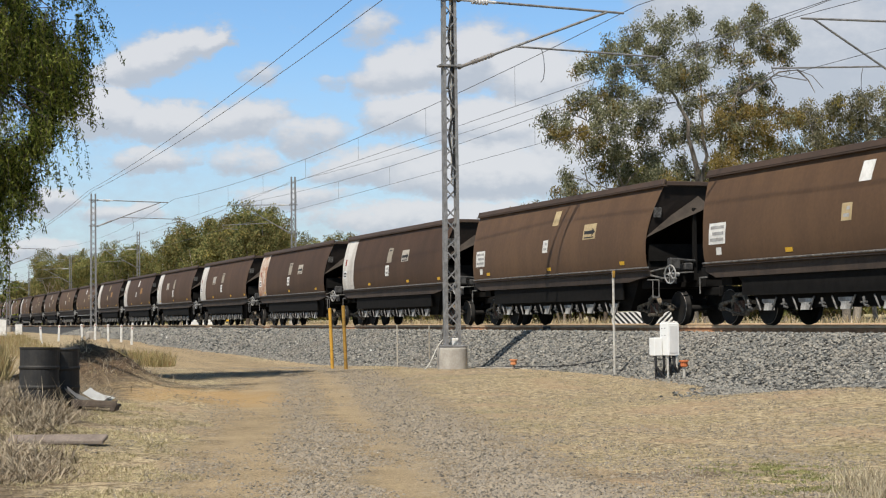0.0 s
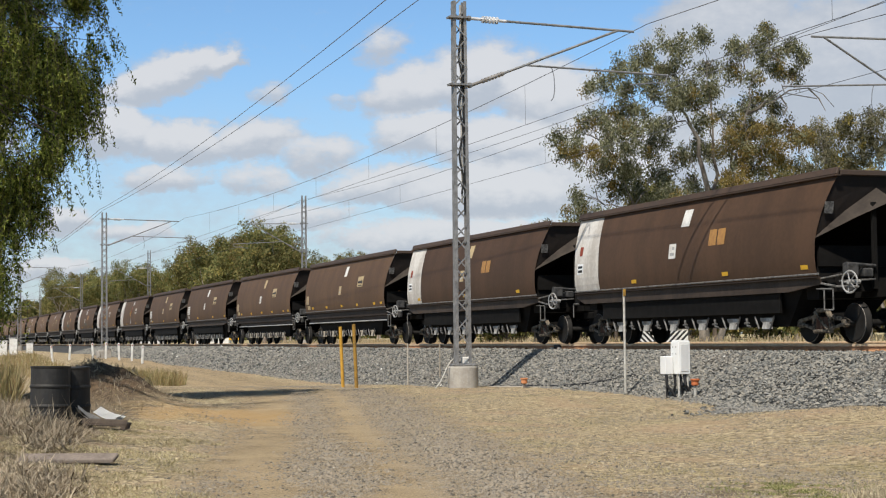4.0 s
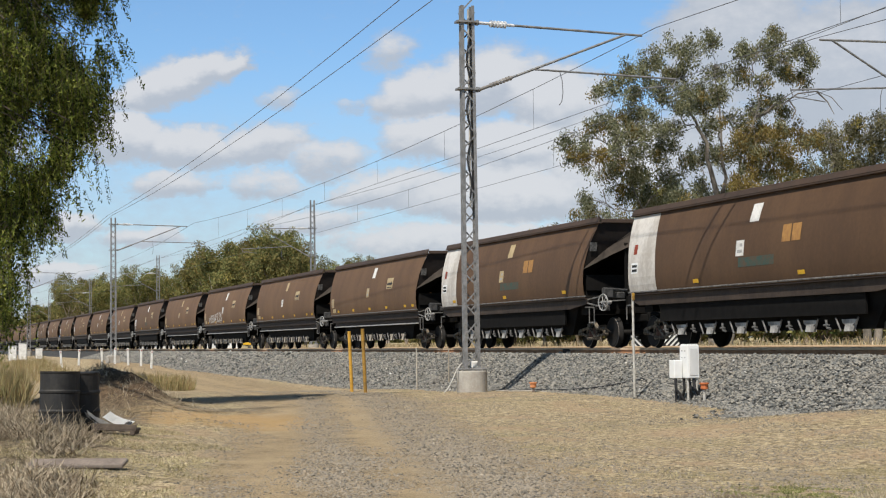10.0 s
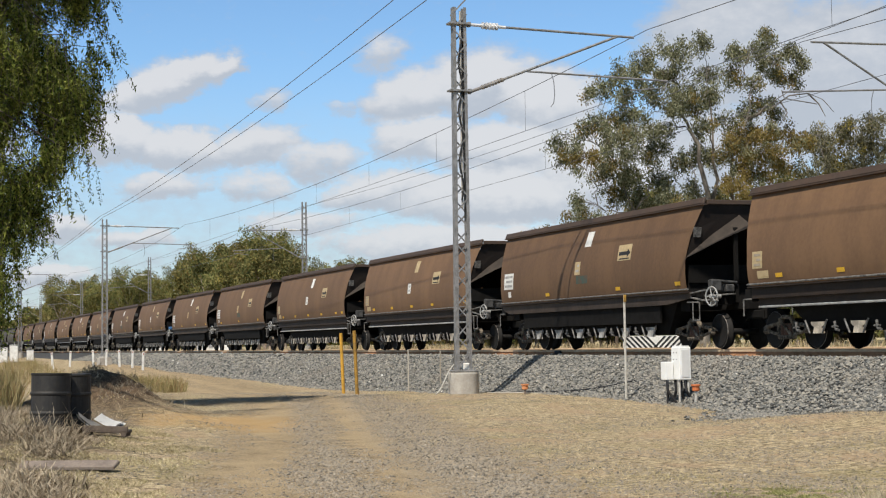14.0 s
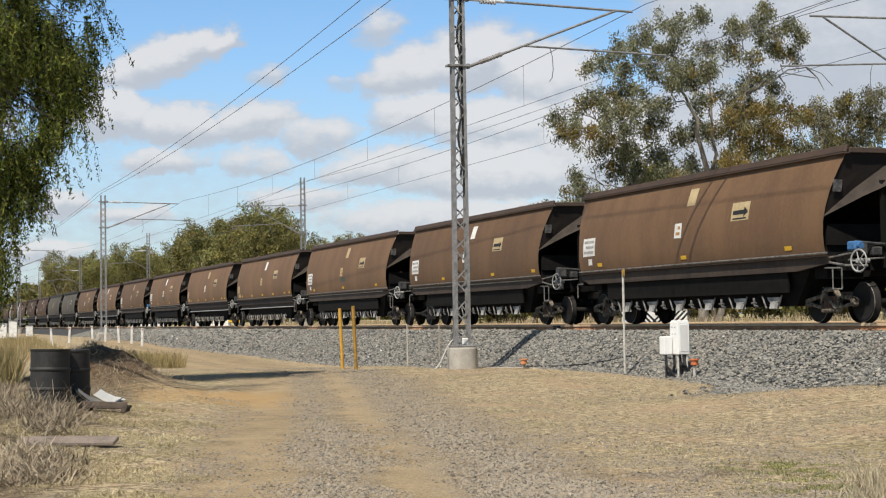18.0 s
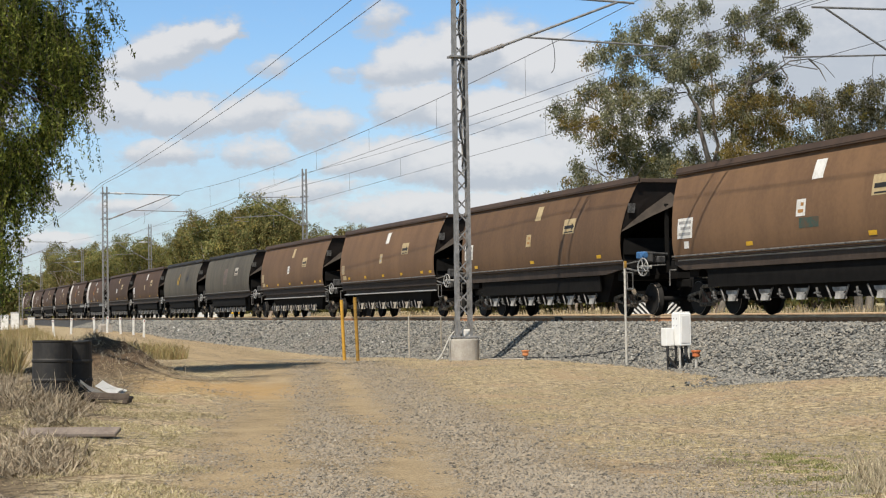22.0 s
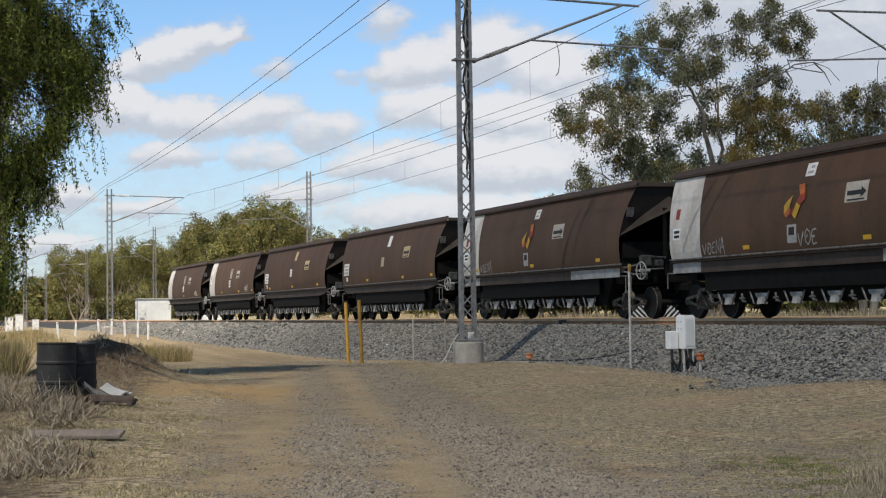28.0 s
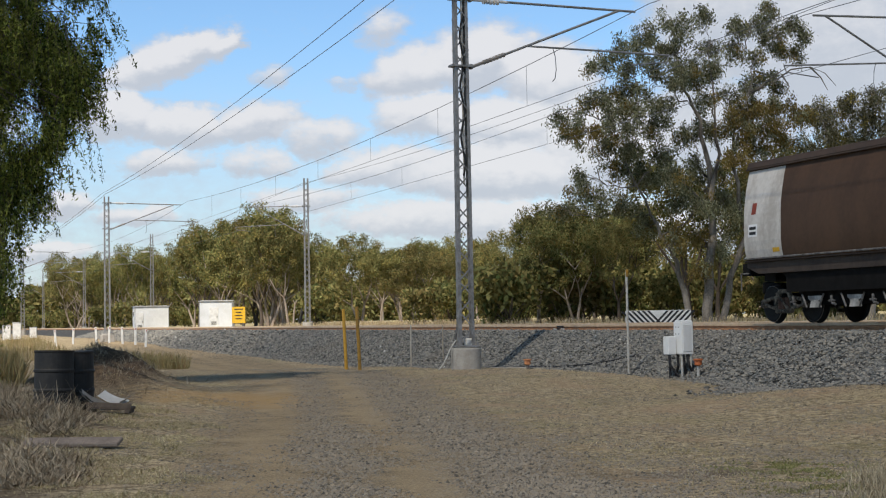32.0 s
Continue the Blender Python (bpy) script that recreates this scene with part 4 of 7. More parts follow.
def sprays(rng, tufts, per_tuft, size, hang=0.27, width=0.17):
    """Leaf blades that hang in loose sprays below each twig end."""
    nr = np.random.default_rng(rng.randint(0, 10 ** 6))
    c = np.repeat(np.array([tuple(t) for t in tufts]), per_tuft, axis=0)
    n = len(c)
    fall = nr.random((n, 1)) ** 0.8
    o = nr.normal(size=(n, 3)) * width * (0.75 + 0.35 * fall)
    o[:, 2] = o[:, 2] * 0.6 - (fall[:, 0] - 0.25) * hang * 2
    c = c + o
    a = nr.normal(size=(n, 3)) * np.array([0.75, 0.75, 0.55])
    a[:, 2] -= 0.85
    a /= np.linalg.norm(a, axis=1)[:, None]
    b = np.cross(a, nr.normal(size=(n, 3)))
    b /= np.linalg.norm(b, axis=1)[:, None] + 1e-9
    ln = size * (0.6 + 0.8 * nr.random((n, 1)))
    a, b = a * ln, b * ln * 0.34
    v = np.stack([c - a, c + b, c + a * 1.1, c - b], 1).reshape(-1, 3)
    return v, np.arange(n * 4).reshape(-1, 4)


def shaped_gum(name, seed, stems, masses, brown_masses, trunk_r, mats, density=1.0):
    """A gum with bent stems; each leaf mass (across, up, radius) hangs on a limb of its own. Across runs along the line of the track's far side."""
    rng = random.Random(seed)
    root = new(name)
    across, away = Vector((0.945, -0.326, 0)), Vector((0.488, 0.873, 0))
    limbs, nodes = [], []
    for line, thick in stems:
        pts = []
        for a, z in line:
            pts.append(across * a + away * rng.uniform(-0.9, 0.9) * min(1, max(0, z) / 5) + Vector((0, 0, z)))
        fine = [pts[0]]
        for p, q in zip(pts, pts[1:]):
            for j in (1, 2, 3):
                fine.append(p.lerp(q, j / 3) + Vector((rng.gauss(0, 0.07), rng.gauss(0, 0.07), 0)))
        m = len(fine) - 1
        radii = [trunk_r * thick * (1.2 if j == 0 else (1 - j / m) ** 1.25 + 0.12) for j in range(m + 1)]
        limbs.append((fine, radii))
        nodes += list(zip(fine, radii))
    tufts, dry = [], []
    for kind, group in ((0, masses), (1, brown_masses)):
        for a, z, r in group:
            end = across * a + away * rng.gauss(0, 1.3) + Vector((0, 0, z - 0.1 * r))
            below = [q for q in nodes if q[0].z < z - 0.3] or nodes[:3]
            start, thick = min(below, key=lambda q: (q[0] - end).length + 0.5 * abs(q[0].z - (z - 1.6)))
            n, pts, radii = 7, [], []
            for j in range(n + 1):
                f = j / n
                q = start.lerp(end, f)
                q.z += 0.13 * (end - start).length * math.sin(math.pi * f) * (0.6 if z > 8 else -0.5)
                q += Vector((rng.gauss(0, 0.1), rng.gauss(0, 0.1), rng.gauss(0, 0.1))) * (0 < j < n)
                pts.append(q)
                radii.append(min(thick * 0.6, 0.07) * (1 - f) + 0.014)
            limbs.append((pts, radii))
            nodes += [(p, rr) for p, rr in zip(pts[2:6], radii[2:6])]
            count = int((4 + 15 * r * r) * density)
            for _ in range(count):
                o = Vector((rng.gauss(0, 1), rng.gauss(0, 1), rng.gauss(0, 0.85)))
                o = o.normalized() * r * (0.25 + 0.8 * rng.random())
                q = end + o
                b0 = pts[rng.randint(4, n)]
                mid = b0.lerp(q, 0.55) + Vector((rng.gauss(0, 0.08), rng.gauss(0, 0.08), 0.16))
                limbs.append(([b0, mid, q], [0.016, 0.011, 0.005]))
                (dry if (kind and rng.random() < 0.75) or rng.random() < 0.09 else tufts).append(q)
    verts, faces = [], []
    for pts, radii in limbs:
        limb_mesh(verts, faces, pts, radii, 8 if radii[0] > 0.12 else 4)
    raw("trunk", verts, faces, mats[0], root).data.shade_smooth()
    v, f = sprays(rng, tufts, 108, 0.071)
    raw("crown", v, f, mats[1], root)
    v, f = sprays(rng, dry, 108, 0.071)
    raw("browning_foliage", v, f, mats[2], root)
    return root


GUM_CROWN = [(-2.1, 14.0, 1.0), (-3.4, 13.1, 1.0), (-4.6, 13.1, 0.7), (-5.4, 12.6, 0.5), (-6.1, 12.4, 0.3), (-0.6, 14.6, 0.6), (-0.4, 13.7, 0.7), (-1.1, 12.0, 0.9), (-2.4, 13.0, 0.8),
             (-0.3, 12.2, 0.7), (-4.1, 11.3, 0.9), (-5.2, 10.9, 0.8), (-6.1, 10.4, 0.6), (-7.4, 9.9, 0.5), (-7.0, 9.3, 0.7), (-4.9, 9.7, 1.1), (-5.5, 8.6, 0.8), (-3.7, 10.1, 1.0),
             (-2.7, 10.6, 0.8), (-1.7, 11.6, 0.8), (-4.2, 8.6, 1.0), (-3.1, 9.4, 0.9), (-2.5, 8.2, 0.9), (-4.9, 7.4, 0.8), (-3.6, 7.2, 0.9), (-6.5, 7.0, 0.5), (-2.0, 7.0, 0.9), (-1.3, 7.7, 0.7)]
GUM_HEAD = [(0.8, 14.1, 0.7), (1.8, 14.4, 0.6), (2.4, 14.7, 0.6), (2.6, 13.9, 0.7), (3.5, 13.9, 0.6), (4.1, 13.4, 0.4), (0.8, 13.1, 0.6), (1.8, 12.7, 0.4), (2.9, 13.1, 0.6), (3.7, 12.8, 0.4),
            (2.2, 11.7, 0.45), (2.8, 11.5, 0.45), (1.3, 11.3, 0.7), (-0.6, 10.6, 0.5), (-0.2, 9.2, 0.6), (-0.4, 7.3, 0.6), (-0.9, 9.9, 0.7), (0.3, 11.0, 0.5), (-1.6, 9.0, 0.7), (-3.0, 11.9, 0.7), (-4.4, 12.1, 0.6), (-2.2, 11.2, 0.6)]
GUM_SKIRT = [(-8.0, 5.9, 0.6), (-6.6, 6.3, 0.6), (-5.6, 6.1, 0.8), (-4.6, 5.8, 0.8), (-3.7, 5.0, 0.8), (-1.8, 6.1, 0.7), (-0.9, 5.6, 0.8), (0.2, 6.1, 0.8), (0.6, 5.2, 0.6), (0.0, 3.8, 0.6)]
GUM_DRY = [(1.2, 10.5, 1.0), (1.7, 9.8, 1.1), (0.6, 9.7, 0.8), (2.2, 9.1, 1.0), (1.3, 8.6, 1.0), (0.8, 7.9, 0.8), (2.8, 8.7, 0.6), (2.6, 10.4, 0.6), (3.5, 10.4, 0.6), (3.7, 9.6, 0.6),
           (-6.2, 9.0, 0.8), (-1.2, 2.8, 0.6), (-2.3, 4.1, 0.6), (-1.2, 4.4, 0.6)]
GUM_STEMS = [([(-0.8, -0.3), (-0.7, 2.6), (-0.6, 5.2), (-0.6, 7.4), (-1.0, 9.6), (-1.7, 11.3), (-2.2, 13.2)], 1.0), ([(-1.6, -0.3), (-2.0, 2.5), (-2.5, 3.6), (-3.4, 5.2), (-4.3, 7.2), (-5.2, 9.6)], 0.62),
             ([(-0.3, -0.3), (0.3, 2.2), (1.1, 4.2), (0.7, 6.5), (0.5, 9.0), (1.4, 10.8), (1.6, 12.5)], 0.7), ([(-0.6, 5.6), (-0.1, 8.0), (-0.3, 10.4), (-0.5, 13.2)], 0.5), ([(1.4, 10.8), (2.6, 11.5), (3.6, 12.3)], 0.28)]
big = shaped_gum("gum_tree", 11, GUM_STEMS, GUM_CROWN + GUM_HEAD + GUM_SKIRT, GUM_DRY, 0.24, ("gum_bark", "gum_leaf", "gum_brown"))
big.location = (37.1, 66.4, land(37.1, 66.4))
tagged(big, "tall eucalyptus with pale limbs and sparse greyish foliage", "tree")
SECOND = [(-1.9, 11.0, 0.8), (-1.6, 10.2, 0.8), (-1.5, 9.2, 0.8), (-2.6, 8.8, 0.8), (-0.4, 11.2, 0.7), (0.1, 10.5, 0.8), (0.9, 11.4, 0.9), (1.2, 10.2, 0.9), (0.4, 9.5, 0.9), (-0.2, 9.1, 0.7), (1.9, 11.0, 0.9), (2.0, 9.5, 1.0),
          (-1.8, 7.2, 1.0), (0.2, 7.4, 1.0), (1.8, 7.5, 1.1), (-0.8, 5.6, 0.9), (1.0, 5.6, 1.0), (3.0, 10.4, 1.0), (3.2, 8.4, 1.1)]
SECOND_DRY = [(-2.3, 10.5, 0.5), (-1.2, 9.7, 0.6), (-0.6, 10.8, 0.5), (0.6, 8.4, 0.6)]
second = shaped_gum("gum_tree", 19, [([(-0.2, -0.3), (-0.4, 2.5), (-0.8, 5.0), (-1.5, 7.5), (-1.7, 9.8)], 0.8), ([(0.2, -0.3), (0.6, 3.0), (0.9, 6.0), (1.3, 9.5)], 0.8)],
                    SECOND, SECOND_DRY, 0.26, ("gum_bark", "gum_leaf", "gum_brown"))
second.location = (46.5, 69.0, land(46.5, 69.0))
tagged(second, "eucalyptus with browning leaf tips behind the railway", "tree")


def dead_branch():
    root = tagged(new("dead_branch"), "bare grey dead branch reaching out of the tall eucalyptus", "branch")
    across = Vector((0.945, -0.326, 0))
    verts, faces = [], []
    for line in ([(1.4, 10.9), (2.6, 11.35), (3.4, 11.9), (4.3, 12.0), (5.0, 11.7), (5.5, 11.1)], [(4.3, 12.0), (4.8, 11.5), (5.1, 10.9)], [(3.0, 11.6), (3.3, 11.1), (3.1, 10.7)]):
        pts = [across * a + Vector((0, 0, z)) for a, z in line]
        limb_mesh(verts, faces, pts, [0.05 - 0.035 * i / (len(pts) - 1) for i in range(len(pts))], 5)
    raw("branch", verts, faces, "gum_bark", root)
    root.location = big.location


dead_branch()

protos = []
for i in range(6):
    o = tree("bush_tree", 30 + i, 10.0, 0.17, 0.6, 2, 330, 40, 0.72, 0.115, ("bark" if i % 3 else "dark_bark", "far_leaf", "gum_brown"), fork_at=0.17 + 0.06 * (i % 3), stems=1 + (i % 2), shape=0.36, up=0.09)
    tagged(o, "olive-green bushland tree beyond the railway line", "tree", "bushland trees")
    protos.append(o)
rng = random.Random(4)
spots = []
for a, b, d0, d1, h0, h1, cnt in ((3.5, 7.5, 330, 420, 14, 17, 10), (5.2, 9.2, 260, 320, 12, 15, 10), (9.6, 13.5, 195, 230, 11, 14.5, 13), (12.5, 16, 170, 210, 10.5, 13.5, 9), (15.8, 20.5, 170, 240, 8, 11, 14),
                                  (20.5, 26, 120, 150, 6.5, 9, 12), (21.3, 25.6, 96, 112, 6.4, 8.2, 9), (27, 38, 90, 140, 7, 12, 16), (3, 38, 300, 420, 12, 17, 26)):
    for _ in range(cnt):
        th, r = radians(rng.uniform(a, b)), rng.uniform(d0, d1)
        if r * math.sin(th) < 34:
            continue
        spots.append((r * math.sin(th), r * math.cos(th), rng.uniform(h0, h1)))
for i, (x, y, h) in enumerate(spots):
    src = protos[i % 6]
    s = h / 10.0
    m = Matrix.LocRotScale((x, y, land(x, y)), Euler((0, 0, rng.uniform(0, 6.28))), None)
    if i < 6:
        src.scale = (s, s, s)
        src.matrix_basis = m @ Matrix.Diagonal((s, s, s, 1))
    else:
        o = copy_thing(src, m)
        o.scale = (s, s, s)


shrubs = []
for i in range(3):
    o = tree("shrub", 70 + i, 3.0, 0.05, 0.9, 1, 40, 34, 0.7, 0.15, ("dark_bark", "far_leaf"), fork_at=0.1, stems=3, shape=0.45)
    tagged(o, "low olive-green shrub under the trees", "shrub", "shrubs")
    shrubs.append(o)
for i in range(74):
    th, r = radians(4 + 33 * rng.random()), rng.uniform(120, 260)
    if i >= 48:
        th, r = radians(rng.uniform(21, 34)), rng.uniform(92, 125)
    if radians(7.3) < th < radians(12.8):
        r = rng.uniform(205, 270)
    r = max(r, 35 / math.sin(th))
    x, y = r * math.sin(th), r * math.cos(th)
    s = rng.uniform(0.8, 1.7)
    m = Matrix.LocRotScale((x, y, land(x, y)), Euler((0, 0, rng.uniform(0, 6.28))), None)
    o = shrubs[i] if i < 3 else copy_thing(shrubs[i % 3], m)
    o.matrix_basis = m
    o.scale = (s, s, s)


def far_woods():
    nr = np.random.default_rng(77)
    n = 120000
    th = np.radians(-2 + 44 * nr.random(n))
    r = 440 + 60 * nr.random(n)
    top = 14 + 2.5 * np.sin(th * 60) + 2.0 * np.sin(th * 137 + 1) + 1.5 * np.sin(th * 331)
    c = np.stack([r * np.sin(th), r * np.cos(th), 0.8 + top * nr.random(n) ** 0.8], 1)
    a = nr.normal(size=(n, 3)) * 0.45
    b = np.cross(a, nr.normal(size=(n, 3)))
    b *= 0.4 / (np.linalg.norm(b, axis=1)[:, None] + 1e-9)
    v = np.stack([c - a, c + b, c + a, c - b], 1).reshape(-1, 3)
    ob = raw("far_woods", v, np.arange(4 * n).reshape(-1, 4), "far_leaf")
    tagged(ob, "distant olive-green bushland along the horizon", "woods", kind="stuff")


far_woods()


def weeping_tree():
    rng = random.Random(8)
    root = tagged(new("weeping_tree"), "large weeping tree with hanging green strands and gaps of sky", "tree")
    base = Vector((-2.6, 37.5, land(-2.6, 37.5)))
    root.location = base
    limbs = [([Vector((0, 0, -0.3)), Vector((0.1, 0, 1.5)), Vector((0, 0.1, 4.0)), Vector((0.3, 0.1, 6.5)), Vector((0.9, 0.2, 9.5))], [0.6, 0.45, 0.38, 0.3, 0.2])]
    side = [(1.6, 5.2), (2.6, 5.35), (3.4, 5.65), (4.1, 6.0), (5.2, 6.45), (5.8, 6.8), (6.9, 7.3), (8.2, 7.5), (9.6, 7.45), (15, 8.2)]

    def edge(z):
        """How far the crown reaches out, by height."""
        return lerp_table(z, side)

    # openings in the foliage: reach, height, half width, half height
    gaps = [(6.2, 9.3, 0.3, 0.8), (6.85, 8.5, 0.3, 0.75), (5.2, 8.9, 0.2, 0.6), (5.2, 5.9, 0.2, 0.5)]
    leaf_at, ends = [], []
    made = 0
    while made < 495:
        shown = made < 430
        y = rng.gauss(0, 1.0)
        far = (37.5 + y) / 37.5
        top = 2.4 + (11.8 if made < 380 else 8.0) * rng.random()
        ln = rng.uniform(0.45, 1.15)
        x = 4.4 + 3.7 * rng.random() if shown else rng.uniform(-2.0, 3.0)
        if x > edge(top - 0.7 * ln) - 0.25:
            continue
        # vertical gaps run through the whole crown
        open_ = noise.noise((x * 1.2, top * 0.36, 4.6))
        heart = top - 0.45 * ln
        if any(abs(x - hx) < rx and abs(heart - hz) < rz for hx, hz, rx, rz in gaps):
            continue
        if open_ < -0.45 or (x < 5.6 and top < 4.8 and rng.random() < 0.4):
            continue
        made += 1
        p = Vector(((x - 2.6) * far + 2.6, y, top))
        near_ends = [e for e in ends if (e - p).length < 1.1 and e.z > p.z - 0.2]
        if near_ends:
            e = near_ends[0]
            limbs.append(([e, e.lerp(p, 0.5) + Vector((0, 0, 0.12)), p], [0.014, 0.01, 0.006]))
        else:
            start = limbs[0][0][3 if top < 8 else 4]
            mid = start.lerp(p, 0.6) + Vector((0, 0, 1.3))
            limbs.append(([start, start.lerp(mid, 0.5) + Vector((0, 0, 0.4)), mid, p], [0.05, 0.035, 0.022, 0.012]))
            ends.append(p)
        wide = rng.uniform(0.16, 0.3)
        for _ in range(rng.randint(15, 25)):
            o = Vector((rng.gauss(0, wide), rng.gauss(0, wide), 0))
            q = p + o + Vector((0, 0, rng.gauss(0, 0.12) - 0.9 * o.length))
            sway = Vector((rng.gauss(0, 0.08), rng.gauss(0, 0.08), 0)) + o * 0.3
            l1 = ln * rng.uniform(0.35, 1.05)
            limbs.append(([q, q + sway * 0.6 - Vector((0, 0, l1 * 0.45)), q + sway - Vector((0, 0, l1))], [0.005, 0.004, 0.002]))
            k = int(l1 * 19) + 2
            for i in range(k):
                f = (i + rng.random()) / k
                leaf_at.append(q + sway * f - Vector((0, 0, l1 * f)))
    # long high limbs, added out of view to shade the road in streaks
    shadow_boughs = [((2.5, -9.6), (4.9, -9.2), 0.55), ((3.0, -8.2), (5.6, -7.6), 0.2), ((2.9, -5.2), (10.4, -0.8), 0.3), ((3.6, -4.0), (6.6, -2.0), 0.18), ((4.2, 6.6), (6.4, 6.2), 0.8)]
    for (ax, ay), (bx, by), thick in shadow_boughs:
        a, b = Vector((ax, ay, 12.1)), Vector((bx, by, 12.1))
        start = limbs[0][0][4]
        limbs.append(([start, start.lerp(a, 0.5) + Vector((0, 0, 1.0)), a, a.lerp(b, 0.5), b], [0.12, 0.09, 0.06, 0.04, 0.02]))
        n = int((b - a).length / 0.16)
        for i in range(n):
            p = a.lerp(b, i / n) + Vector((rng.gauss(0, 0.12), rng.gauss(0, thick), 0))
            for _ in range(int(18 + 60 * thick)):
                leaf_at.append(p + Vector((rng.gauss(0, 0.16), rng.gauss(0, thick), -0.5 * rng.random())))
    # one thin wisp that stands out to the side
    for _ in range(30):
        q = Vector((7.35 + rng.gauss(0, 0.22), rng.gauss(0, 0.2), 8.5 + rng.gauss(0, 0.16)))
        for i in range(9):
            leaf_at.append(q + Vector((0.02 * i, 0, -0.05 * i)))
    verts, faces = [], []
    for pts, radii in limbs:
        limb_mesh(verts, faces, pts, radii, 3 if radii[0] < 0.02 else 6)
    raw("trunk", verts, faces, "dark_bark", root)
    v, f = leaves(rng, [(p, None) for p in leaf_at], 2, 0.09, 0.05, 0.6, 0.29)
    raw("crown", v, f, "weep_leaf", root)


weeping_tree()


# ---------------------------------------------------------------- things beside the line
def drum(x, y, lean):
    root = tagged(new("oil_drum"), "black painted steel drum standing in dry grass", "drum", "oil drums")
    root.location, root.rotation_euler = (x, y, land(x, y) - 0.02), (lean, 0.0, x)
    bm = bmesh.new()
    prof = [(0.27, 0.0), (0.287, 0.02)]
    for z in (0.29, 0.58):
        prof += [(0.287, z - 0.03), (0.3, z - 0.012), (0.3, z + 0.012), (0.287, z + 0.03)]
    prof += [(0.287, 0.84), (0.296, 0.86), (0.296, 0.88), (0.28, 0.88)]
    lathe(bm, prof, 32)
    part("body", bm, "drum", root)
    bm = bmesh.new()
    lathe(bm, [(0.275, 0.862), (0.275, 0.87)], 32)
    part("lid", bm, "drum", root)


drum(2.33, 24.3, 0.03)
drum(2.69, 24.75, -0.02)


def hut(x, y, w, d, h, turn, door_at):
    root = tagged(new("equipment_hut"), "white equipment hut beside the railway line", "hut", "equipment huts")
    root.location, root.rotation_euler = (x, y, land(x, y)), (0, 0, turn)
    bm = bmesh.new()
    box(bm, (0, 0, h / 2 + 0.1), (w, d, h - 0.2), bevel=0.02)
    part("wall", bm, "hut_white", root)
    bm = bmesh.new()
    box(bm, (0, 0, 0.1), (w + 0.06, d + 0.06, 0.2), bevel=0.02)
    part("plinth", bm, "concrete", root, "concrete plinth")
    bm = bmesh.new()
    box(bm, (0, 0, h + 0.05), (w + 0.2, d + 0.2, 0.1), bevel=0.02)
    box(bm, (0, 0, h + 0.12), (w - 0.3, d - 0.3, 0.06), bevel=0.02)
    part("roof", bm, "pale", root)
    for s in (-1, 1):
        bm = bmesh.new()
        box(bm, (s * (w / 2 - 0.04), -d / 2 - 0.012, h / 2 + 0.1), (0.08, 0.03, h - 0.2), bevel=0.006)
        part("corner_trim", bm, "pale", root)
    bm = bmesh.new()
    box(bm, (door_at, -d / 2 - 0.02, 1.2), (0.85, 0.05, 2.0), bevel=0.01)
    door = part("door", bm, "white", root)
    bm = bmesh.new()
    box(bm, (door_at + 0.32, -d / 2 - 0.07, 1.2), (0.05, 0.06, 0.22), bevel=0.01)
    part("door_handle", bm, "black", door)
    bm = bmesh.new()
    for i in range(5):
        box(bm, (door_at, -d / 2 - 0.05, 0.5 + 0.07 * i), (0.5, 0.02, 0.03))
    part("louvre", bm, "pale_dirty", door)
    bm = bmesh.new()
    box(bm, (-w / 2 - 0.02, 0, h * 0.72), (0.04, 0.7, 0.5), bevel=0.01)
    part("vent", bm, "pale_dirty", root)
    return root


hut(31.0, 157.5, 3.3, 2.4, 2.75, -0.28, -0.2)
hut(29.5, 190.0, 4.0, 2.4, 2.9, -0.05, -1.4)


def chevron():
    root = tagged(new("chevron_board"), "low board with black and white chevron stripes", "sign")
    root.location, root.rotation_euler = (29.2, 57.7, 1.0), (0, 0, math.atan2(-0.33, 0.944) - 0.15)
    bm = bmesh.new()
    box(bm, (0, 0, 0.42), (2.6, 0.03, 0.62), bevel=0.005)
    part("board", bm, "white", root)
    for s in (-1.0, 0, 1.0):
        bm = bmesh.new()
        box(bm, (s, 0.05, 0.25), (0.07, 0.06, 0.8))
        part("support", bm, "steel", root)
    for i in range(12):
        x = -1.16 + 2.32 * i / 11
        lean = -0.26 if x < 0 else 0.26
        bm = bmesh.new()
        vs = [bm.verts.new((x + dx + dz * lean / 0.275, -0.02, 0.42 + dz)) for dx, dz in ((-0.055, -0.29), (0.055, -0.29), (0.055, 0.29), (-0.055, 0.29))]
        bm.faces.new(vs)
        part("stripe", bm, "black", root)


chevron()


def posts():
    for x, y, h, mat, label in ((13.6, 48.4, 1.9, "post_yellow", "yellow painted steel post by the dirt road"), (13.2, 45.5, 1.9, "post_ochre", "faded ochre steel post by the dirt road")):
        root = tagged(new("marker_post"), label, "post", "marker posts")
        root.location, root.rotation_euler = (x, y, land(x, y)), (0, radians(-2.2), 0)
        bm = bmesh.new()
        tube(bm, (0, 0, -0.2), (0, 0, h), 0.052, 14)
        part("tube", bm, mat, root)


posts()


